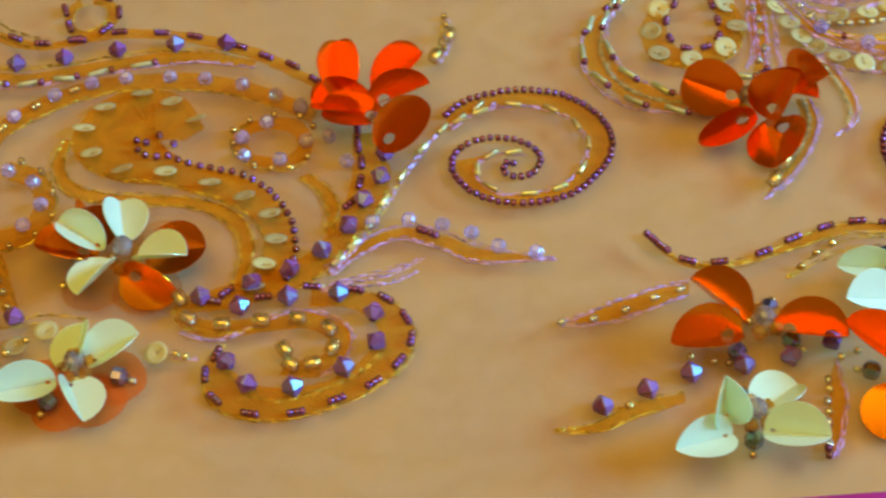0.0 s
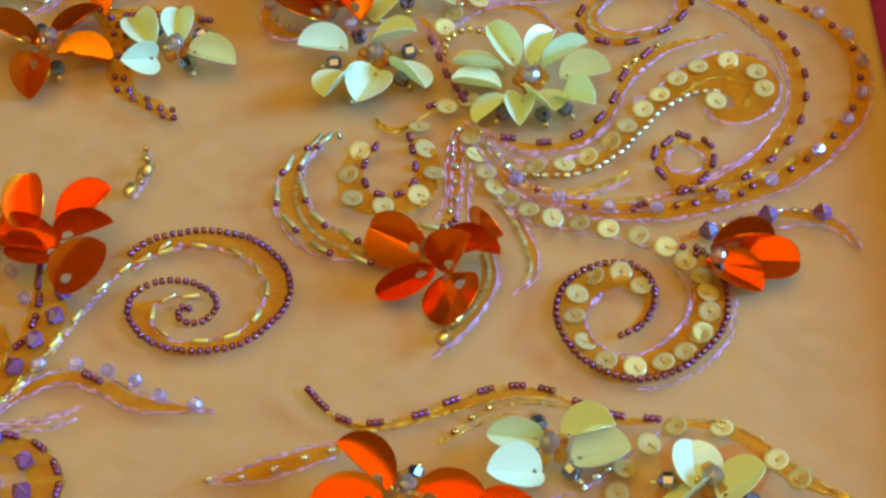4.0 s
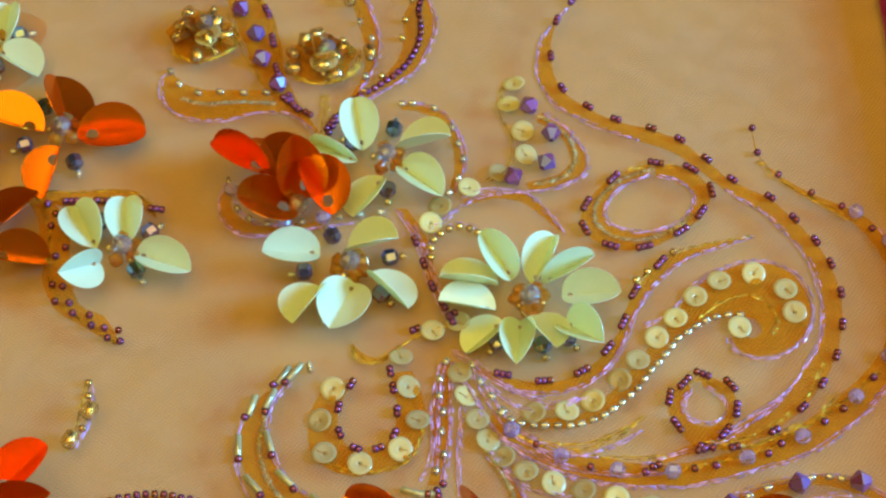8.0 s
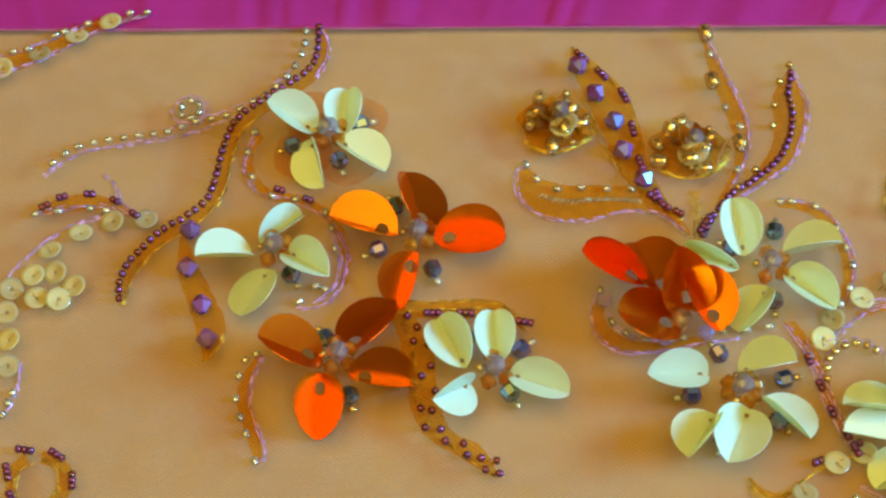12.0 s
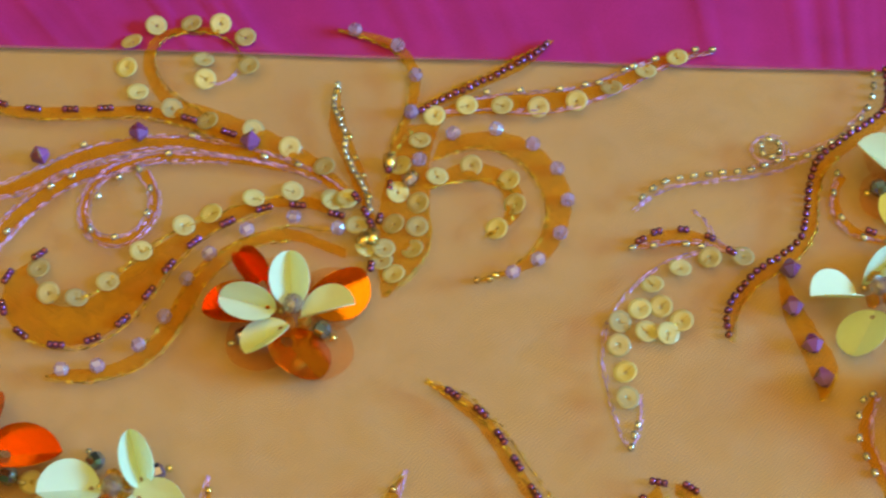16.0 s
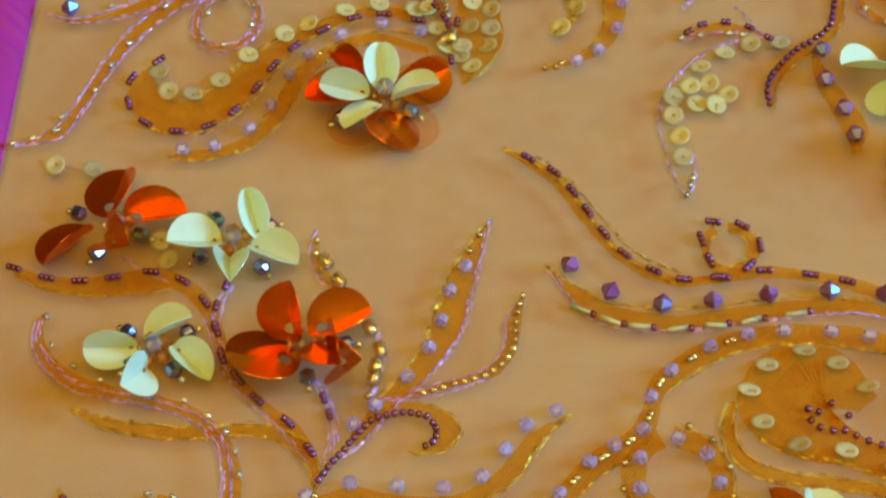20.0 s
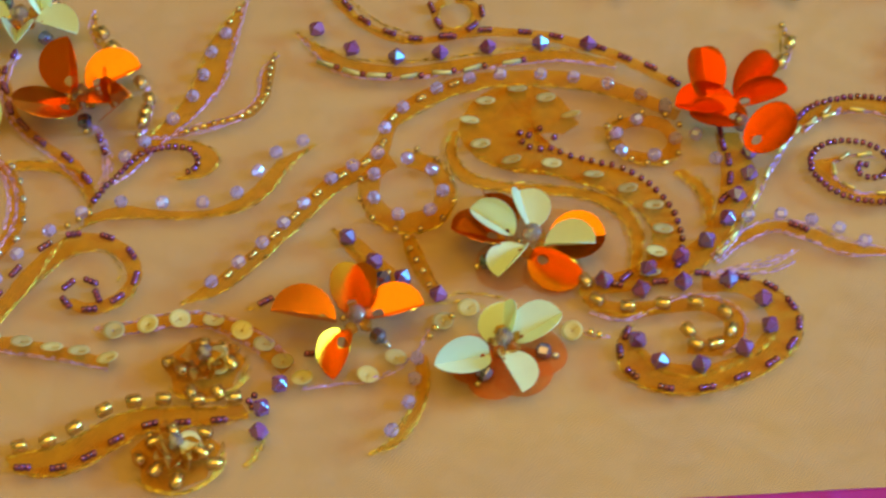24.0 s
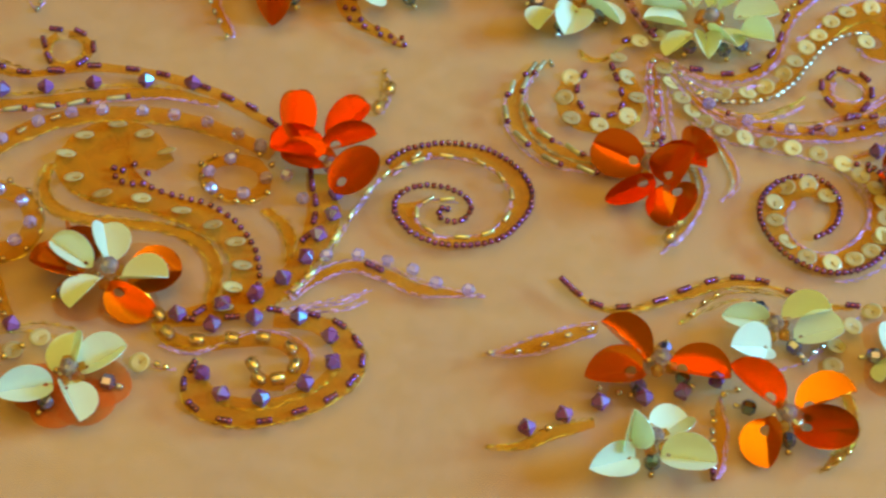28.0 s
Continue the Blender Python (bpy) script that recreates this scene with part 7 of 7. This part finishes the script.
scroll(CRY_L, ("lilac", [(-109.3, -48.5), (-110.1, -54), (-111.6, -60), (-115.7, -67.1)], 1), ("g", [(-106.8, -48.6), (-107.1, -56.1), (-109.4, -63.3), (-114.8, -70.3), (-121, -72.5)]), ("band", [(-106.7, -47.1), (-106.8, -56.1), (-109.4, -63.3), (-114.8, -70.3), (-121, -72.5)], [(-109.6, -46.9), (-110, -55.9), (-112.7, -63.2), (-116, -68.8), (-121, -72.5)]), ("g", [(-109.3, -56), (-112.8, -63.9), (-116.6, -69.5), (-121, -72.5)]))
scroll(SEQ_L, ("sequin", [(-177.6, -36.8), (-169.9, -35.5), (-162.8, -34.4), (-155.1, -35.2), (-148.6, -38.3), (-143.6, -42.3), (-139.4, -47.3), (-135, -52)], 1), ("plum", [(-133.3, -45.7)], 2), ("l", [(-182.3, -35.7), (-174.1, -34.4), (-165.2, -32.7), (-156.1, -33.2), (-148.4, -36.3), (-141.9, -41.3), (-136.9, -47.7)]), ("l", [(-182.3, -35.7), (-173.9, -37.6), (-165, -36.2), (-156.1, -37), (-149.6, -40.4), (-144.5, -45)]), ("band", [(-182.3, -35.7), (-174.1, -34.1), (-165.2, -32.4), (-156.2, -32.9), (-148.4, -35.8), (-141.9, -40.5), (-136.9, -47.7)], [(-182.3, -35.7), (-173.9, -37.6), (-165, -36.5), (-156, -37.3), (-149.6, -40.8), (-144.5, -45.3), (-139.4, -50.6)]))
scroll(PUR_L, ("purple", [(-140, -54), (-144, -60), (-144.5, -66.1)], 1), ("plum", [(-146.8, -57.7), (-145.6, -56.2), (-146, -59.2)], 1), ("g", [(-143.1, -64.4), (-144, -70.1), (-147.3, -74.2)]), ("g", [(-144.9, -68.7), (-145.7, -72.2), (-147.9, -73.9)]), ("g", [(-151.7, -61.8), (-148, -60.5), (-145, -58.5)]))
scroll("curved frond of large gold beads and plum seed bead groups", ("big_gold", [(-196.4, -67), (-190.3, -65.9), (-184.7, -62.9), (-178.5, -58.6), (-172.1, -56.6), (-165.6, -56.4), (-158.1, -57.2), (-150, -56.9)], 1), ("plum", [(-195.4, -71.9), (-187.7, -72.3), (-181.3, -69.8), (-175.6, -65.9), (-168.4, -62.4), (-161.3, -62.3), (-153.3, -62.1)], 3), ("band", [(-199.5, -68.9), (-195.7, -67.4), (-189.7, -66.5), (-183.7, -63.7), (-177.8, -60), (-171.7, -57.9), (-164.3, -57.8), (-156.8, -58.2), (-148.1, -58)], [(-199.5, -69.3), (-195.9, -73), (-187.9, -74.1), (-180.8, -71.3), (-174.9, -67.3), (-168.4, -63.8), (-161, -63.2), (-153, -62.7), (-146.8, -61.3)]), ("g", [(-199.5, -68.9), (-195.7, -67.7), (-189.7, -66.8), (-183.7, -64), (-177.8, -60.3), (-171.7, -58.2), (-164.2, -58), (-156.8, -58.5), (-148.1, -58)]), ("g", [(-199.5, -69.3), (-195.9, -73), (-187.9, -74.1), (-180.8, -71.3), (-174.9, -67.3), (-168.4, -63.8), (-161, -63.2), (-153, -62.7), (-146.8, -61)]))
scroll(SEQ_L, ("leaning_sequin", [(-213.8, -39.5), (-205.4, -37.6), (-198.2, -39.3), (-191.2, -41.2), (-185.1, -42.5), (-178.5, -44.8)], 1), ("l", [(-221.8, -44.2), (-213.5, -41.9), (-205.1, -40.6), (-197.8, -42), (-188.1, -44.4), (-178.4, -47.2)]), ("band", [(-214.3, -38.6), (-205.5, -36.5), (-197.9, -37.7), (-189.4, -40.2), (-178.5, -44)], [(-212.9, -41.9), (-205.1, -40.6), (-197.8, -42), (-189.3, -44.3), (-178.4, -47.2)]))
scroll(SEQ_L, ("leaning_sequin", [(-221.3, -42.6), (-227.8, -44.3), (-234.4, -44)], 1), ("silver", [(-218.2, -33.5), (-221.6, -37.4), (-226.9, -40.3), (-233, -41.8), (-237.5, -42.7), (-242.4, -42.7)], 1), ("l", [(-216.4, -32.5), (-222.1, -38.5), (-228, -41.2), (-236.3, -43), (-245.9, -43.1)]), ("l", [(-212.3, -40.3), (-219.4, -44), (-227.7, -45.7)]))

# the branch on the left
scroll(PLUM_L, ("plum", [(-237.2, -3.6), (-234.2, -9.1), (-229.3, -15.1), (-224.6, -19.7), (-220.2, -24.6), (-216.8, -30.4), (-215.9, -36), (-219.1, -39.3)], 3), ("g", [(-239.3, 0.1), (-238, -5.5), (-234, -11.6), (-228.5, -17.7), (-223.8, -22.3), (-219.8, -28.2), (-217, -33.9)]), ("band", [(-239.1, 0.4), (-236.2, -3.3), (-233, -8.7), (-228.1, -14.4), (-223.4, -19.1), (-218.7, -24.7), (-215.3, -30.5), (-214.7, -36.7)], [(-239.5, -0.2), (-238, -6), (-234.3, -11.6), (-229.1, -17.7), (-224.5, -22.3), (-220.4, -28.1), (-217.6, -33.8), (-216.4, -37.4)]))
scroll("ring of silver-lined beads with lilac stitching inside", ("silver", [(-224, -4.7), (-220.1, -1.7), (-214.7, -2.6), (-211.2, -6.8), (-208.8, -12.8), (-210.5, -17.1), (-215.4, -18.7), (-220.4, -18.1), (-225.6, -15), (-226.8, -9.8)], 1), ("l", [(-217.9, -8), (-213.9, -10.4), (-212.7, -14.1), (-215.5, -16.9), (-219.9, -16), (-222.4, -12.2), (-221, -8.9), (-217.9, -8)]), ("l", [(-209.2, -17.9), (-214.7, -19.4), (-221.6, -18.5), (-226.5, -14.2), (-227.3, -9), (-225, -4.6)]), ("band", [(-218.2, -1.5), (-211.7, -4.5), (-208.6, -12.1), (-210.4, -17.9), (-217.2, -19.3), (-223.5, -17.5), (-227.1, -11.2), (-225, -4.6), (-220.2, -1.6)], [(-217.9, -8), (-214.2, -10.1), (-212.8, -13.7), (-214.3, -16.2), (-217.3, -17), (-220.5, -15.6), (-222.4, -12.2), (-221.3, -9.3), (-218.5, -7.9)]), ("plum", [(-216.2, -4.3)], 2))
scroll("long strand of silver-lined beads curving down to the root", ("silver", [(-246.7, 42.1), (-244.7, 34.7), (-239.3, 29.3), (-233, 25.7), (-214.3, 20.4), (-208.9, 16.6), (-204.8, 12.8), (-202.3, 8), (-201.1, 2.5), (-200.6, -3.9), (-201.9, -9.5), (-205.6, -13.7), (-209.6, -17.6), (-210.8, -22.5), (-214, -27.7), (-218.2, -33.5)], 1), ("l", [(-247.9, 43.2), (-247.9, 36), (-241.8, 27.9), (-232.9, 23.8), (-220.9, 21.2), (-210.2, 16.2), (-204.7, 9.7), (-202.8, 1.9), (-203.1, -4.9), (-205.7, -11.5), (-209.9, -16.4), (-212.7, -22.1), (-214.8, -28.4)]), ("l", [(-249.1, 41.9), (-248.6, 33.5), (-241.6, 25), (-231.4, 21.3), (-220.8, 19.1), (-212.7, 15.6), (-206.6, 9.8), (-204.6, 1.2), (-205.3, -6.3)]), ("band", [(-247.2, 43.2), (-246.5, 35.9), (-240.6, 29), (-233, 25.4), (-221, 22.3), (-210.2, 17.8), (-203.4, 10.4), (-200.8, 1.8), (-200.9, -5.8), (-203.8, -13.1), (-209.8, -18.6)], [(-249.1, 41.9), (-248.6, 33.5), (-241.6, 25.3), (-231.4, 21.6), (-220.8, 19.1), (-212.1, 15.2), (-206.6, 9), (-204.3, 1.2), (-205.1, -5.6), (-207, -10.7), (-211.1, -16.4)]))
scroll("strip of gold stitching filled with amber organza", ("band", [(-238.8, 19.2), (-231.1, 16.8), (-220.5, 15), (-210.1, 14.2), (-199.7, 14.9), (-191.8, 12.9), (-185.9, 8), (-183.9, 0.9)], [(-238.8, 18.8), (-230.9, 14.1), (-220.3, 11.8), (-209.9, 11.3), (-199.6, 12.1), (-192.4, 9.8), (-187.2, 4.9), (-185.1, -1.3)]), ("g", [(-238.8, 19.2), (-231.1, 16.8), (-220.5, 15), (-210.1, 14.2), (-199.7, 14.9), (-191.8, 12.9), (-185.9, 8), (-183.9, 0.9)]), ("g", [(-238.8, 18.8), (-230.9, 14.1), (-220.3, 11.8), (-209.9, 11.3), (-199.6, 12.1), (-192.4, 9.8), (-187.2, 4.9), (-185.1, -1.3)]))
scroll("curved stem of plum seed bead groups and gold stitching", ("plum", [(-255.8, 55.1), (-248, 52.4), (-240.4, 51.4), (-233, 52.2), (-224.5, 53.5), (-217.2, 51), (-211.8, 45.4), (-208.5, 38.1), (-206.9, 31.1), (-202.9, 25.5), (-198.6, 20.4), (-191.6, 14.8), (-186.6, 8)], 3), ("g", [(-255.6, 53.4), (-247.1, 49.5), (-237.4, 47.8), (-227.9, 47.9), (-219.8, 48.9)]), ("band", [(-255.9, 56), (-248.1, 53.5), (-240.5, 52.6), (-233.1, 53.4), (-224.5, 54.7), (-216.6, 52.2), (-210.2, 45.8), (-206.9, 38), (-204.9, 30.5), (-200, 23.7), (-194.6, 18.6), (-189.3, 14.4), (-184.6, 6.3)], [(-255.6, 52.8), (-247, 49.1), (-237.4, 47.4), (-227.9, 47.9), (-220.5, 49.3), (-215.7, 47), (-211.6, 40.8), (-209, 34), (-206.7, 27.3), (-201.2, 21.4), (-195.8, 16.3), (-190.5, 11.3), (-185.9, 4.9)]), ("l", [(-211.6, 41.7), (-209, 34), (-206.7, 27.3), (-200.5, 20.5), (-193.1, 13), (-186.5, 4.9)]))
scroll(CRY_L, ("lilac", [(-212.1, -33.4), (-209, -27.2), (-205.5, -21.3), (-201.2, -14.4), (-194.2, -7.9), (-187, -3), (-177.8, -0.1), (-167.9, -0.9), (-158.4, -1.4), (-150.3, 1.1), (-145.3, 7.5), (-141, 13.1), (-134.6, 16.4)], 1), ("band", [(-186.4, -3), (-177.5, -0.5), (-167.3, -2.5), (-157.1, -2.7), (-149.4, 0.8), (-144.1, 6.7), (-140, 11.9), (-131.4, 16.2)], [(-186.3, -6.1), (-177.5, -4.1), (-163.5, -5.1), (-150.8, -4), (-143, 1.2), (-137.5, 9.9), (-131.4, 16.2)]), ("g", [(-204.2, -33.8), (-197.2, -22.8), (-192.5, -12.9), (-186.3, -6.1), (-177.5, -4.1), (-163.5, -5.1), (-150.8, -4), (-143, 1.2), (-137.5, 9.9), (-131.4, 16.2)]), ("gold", [(-190.1, -6.3), (-187.6, -4.5), (-185.1, -2.8)], 1))
scroll("curl of plum seed bead groups round gold stitching", ("plum", [(-208.9, -32.2), (-205, -26), (-201.3, -19), (-195, -12), (-188.5, -8.9), (-180.6, -10.1), (-174.7, -15.2), (-173.4, -22.5), (-177.3, -28), (-183.5, -30.8), (-189, -28.5), (-188.7, -23.5), (-183.6, -22.9), (-181.9, -27.1)], 3), ("band", [(-210.2, -35.6), (-205.6, -28.8), (-201, -20.5), (-195, -12.8), (-188.6, -8.3), (-180.6, -9), (-173.7, -14.5), (-172.2, -22.6), (-176.7, -29.7), (-183.4, -31.9), (-190.2, -28.8)], [(-206.5, -35.7), (-202.5, -30.4), (-198.4, -24.2), (-192.4, -17.3), (-186.8, -13.9), (-181.2, -13.4), (-176.8, -17.3), (-175.5, -22.4), (-178.6, -26.8), (-183.5, -28.4), (-187.8, -26.8)]), ("g", [(-205.3, -34.4), (-198.3, -24.9), (-192.4, -17.6), (-186.2, -13.9), (-180.2, -14.2), (-176.8, -19.5), (-177.4, -23)]), ("g", [(-172.2, -21.1), (-174.9, -28.1), (-180.4, -31.8)]))
scroll("curl of plum seed beads with gold stitching beside it", ("plum", [(-184.5, 1), (-181.4, 5.4), (-177.6, 10.3), (-173.7, 14.9), (-168.5, 16.5), (-163.3, 16.2), (-160.3, 13.3), (-160.5, 9.8), (-162.7, 8.4)], 0, 1.75), ("band", [(-173.7, 17.6), (-165.8, 19.6), (-158.7, 17.6), (-154.9, 12.7), (-157.6, 7.8), (-165.3, 6.9)], [(-173, 14.8), (-167.2, 16.4), (-162, 15.4), (-160.1, 12.1), (-161.4, 9.1), (-165.3, 7.2)]), ("g", [(-161.9, 19.1), (-156.1, 15.9), (-154.9, 11.9), (-158, 7.8), (-166, 7)]))
scroll("upright frond of lilac crystals edged with lilac stitching", ("lilac", [(-177.6, 13.8), (-173, 18.3), (-166.4, 25.2), (-161.7, 32.4), (-159.2, 39.3), (-157.4, 47), (-153.9, 53.2)], 1), ("band", [(-178.8, 10.7), (-172.4, 20.7), (-165.1, 30.1), (-160.9, 40.7), (-157.3, 52.5), (-148.7, 66.2)], [(-176.3, 9), (-168.4, 18.9), (-161.8, 25.8), (-155.7, 34.6), (-152.7, 46.2), (-148.7, 66.2)]), ("l", [(-180.7, 6.1), (-176.3, 9), (-168.4, 18.9), (-161.8, 25.8), (-155.7, 34.6), (-152.5, 46.2), (-148.5, 66.6)]), ("g", [(-173.7, 19.2), (-165.1, 30.1), (-160.9, 40.7), (-157, 53.4), (-148.7, 66.2)]), ("gold", [(-155.3, 53.3), (-153.1, 57.6), (-150.9, 61.9)], 1))
scroll("slender frond of gold beads edged with lilac stitching", ("gold", [(-141.3, 45.5), (-142.8, 40.6), (-143.1, 33.9), (-144.5, 30.2), (-147.9, 26.8), (-152, 24.5), (-155.9, 23.6), (-160.6, 22.2), (-163.2, 21.4)], 0, 2.3), ("l", [(-140.6, 46.1), (-144.8, 40.7), (-145.8, 32.4), (-149.9, 27.2), (-156.6, 24.7), (-164.5, 21.9)]), ("l", [(-173.7, 20), (-167.1, 20.4), (-157.9, 22.1), (-148.7, 25.2)]), ("band", [(-141, 46.1), (-141.8, 38), (-143.4, 30.6), (-148, 25.4), (-156.6, 22.6), (-165.8, 20.4)], [(-141.5, 46.2), (-144.8, 39.9), (-146, 32.4), (-149.9, 27.7), (-157.2, 24.8), (-167.1, 21.2)]))
scroll(GLD_L, ("gold", [(-187.5, 61), (-187.7, 57.6), (-186.1, 53.4), (-182.9, 49.3)], 1), ("big_gold", [(-185.2, 55), (-182.1, 49.9), (-174.8, 37.4), (-172.4, 31.9), (-173.2, 27.8), (-173.5, 24.9)], 1), ("l", [(-187.9, 64.5), (-188.7, 57.6), (-186.3, 50.7), (-181.4, 46.6)]), ("l", [(-173.6, 37.8), (-172.7, 30.7), (-174.6, 23)]), ("band", [(-187.9, 64.5), (-188.7, 57.6), (-186.3, 50.7), (-181.4, 46.6)], [(-187.9, 64.5), (-186.5, 57.5), (-183.9, 52), (-180.3, 47.9)]))
scroll(SEQ_L, ("sequin", [(-250, 83.9), (-240.9, 82.4)], 1), ("l", [(-253.8, 85.2), (-249, 83.4), (-242.9, 82.5), (-238, 81.8)]), ("g", [(-253.8, 85.2), (-252.2, 84.8)]))
scroll(SEQ_L, ("sequin", [(-223.1, 62.3), (-220.9, 56.8)], 1), ("l", [(-232.3, 58.1), (-226.1, 54.3), (-220.1, 51.1)]))
scroll(PLUM_L, ("plum", [(-207.3, 49.6), (-209.1, 44.2), (-209.1, 38.9), (-207, 32.3), (-203.8, 26.5)], 2), ("l", [(-206.7, 50.9), (-209.4, 44.2), (-209.6, 37.6), (-207.5, 31), (-203.1, 24.6)]), ("l", [(-205.7, 50.2), (-207.8, 44.2), (-208.2, 37.6), (-206, 31.7)]))
scroll(PLUM_L, ("l", [(-186.9, 25.5), (-183.5, 18.9), (-182.5, 10.9), (-183.9, 4)]), ("l", [(-185.8, 25.4), (-182.2, 18.8), (-181.2, 10.8), (-182.7, 4.7)]), ("plum", [(-184.2, 20.5), (-182.8, 16.4)], 2))
scroll(GLD_L, ("gold", [(-173.7, 37.2), (-172.3, 33.8), (-172.6, 28), (-173.7, 24.8), (-174.7, 20.8)], 1), ("l", [(-173.9, 38), (-171.7, 32.1), (-172.6, 24.8), (-175, 19.2)]))


def bead_cluster(at, size, label, turn):
    """A low rosette: bronze foil flakes round a smoky crystal, with lined glass barrels, cupped discs and gold stitching at its rim."""
    ob = thing("bead_cluster", (at[0], at[1], 0), label, "embroidery", "bead clusters")
    ring = [(size * 1.15 * math.cos(w) * (1 + 0.14 * math.sin(5 * w)) * MM, size * (1.05 + 0.1 * math.cos(3 * w)) * math.sin(w) * MM, 0.1 * MM) for w in np.linspace(0, 2 * math.pi, 25)[:-1]]
    new("organza_disc", mesh_of("organza_disc", ring, [tuple(range(24))], BAND)).parent = ob
    for k in range(7):
        w = turn + 0.9 + 4.4 * k / 6 + chance.uniform(-0.15, 0.15)
        petal(ob, (at[0] + 1.2 * math.cos(w), at[1] + 1.2 * math.sin(w), 1.0), math.degrees(w), chance.uniform(18, 62), size * 0.66, BRONZE, chance.choice((0.5, 0.8)), chance.uniform(-15, 15), "flake")
    for k in range(8):
        w = turn + 2.4 * k + chance.uniform(-0.35, 0.35)
        r = size * (0.62 + 0.07 * k) * chance.uniform(0.85, 1.1)
        bead("big_gold", ob, at[0] + r * math.cos(w), at[1] + r * math.sin(w), chance.uniform(0, 3.1), 1.4 + (1.2 if k < 3 else 0.0), chance.uniform(-0.7, 0.7))
    for k in range(5):
        w = turn - 1.2 + 0.55 * k
        r = size * chance.uniform(0.55, 1.2)
        bead("topaz_small" if k % 2 else "gold", ob, at[0] + r * math.cos(w), at[1] + r * math.sin(w), w, 1.3)
    bead("pearl", ob, at[0] + 1.4 * math.cos(turn), at[1] + 1.4 * math.sin(turn) + 1.0, 0.3, 3.2, -1.0)
    for k, lift in ((0, 2.4), (1, 3.0)):
        bead("sequin", ob, at[0] + size * 0.5 * math.cos(turn - 1.3 + 0.5 * k), at[1] + size * 0.5 * math.sin(turn - 1.3 + 0.5 * k), 0.9, lift)
    for spin in (0.0, 0.3, 0.6):
        thread(ob, [(at[0] + size * (1.25 + spin / 5) * math.cos(w + spin), at[1] + size * 1.15 * math.sin(w + spin)) for w in (-2.6, -2.0, -1.4, -0.8, -0.2)], GOLD_THREAD)
    return ob


K_LABEL = "low rosette of bronze foil flakes, lined glass beads and gold stitching"
for spot, wide, turn in (((-157, -48.1), 7.4, 1.2), ((-162.6, -70.8), 7.8, 1.4), ((5.3, 138.3), 6.4, 0.2), ((32.8, 131.3), 6.4, -0.3)):
    bead_cluster(spot, wide, K_LABEL, turn)
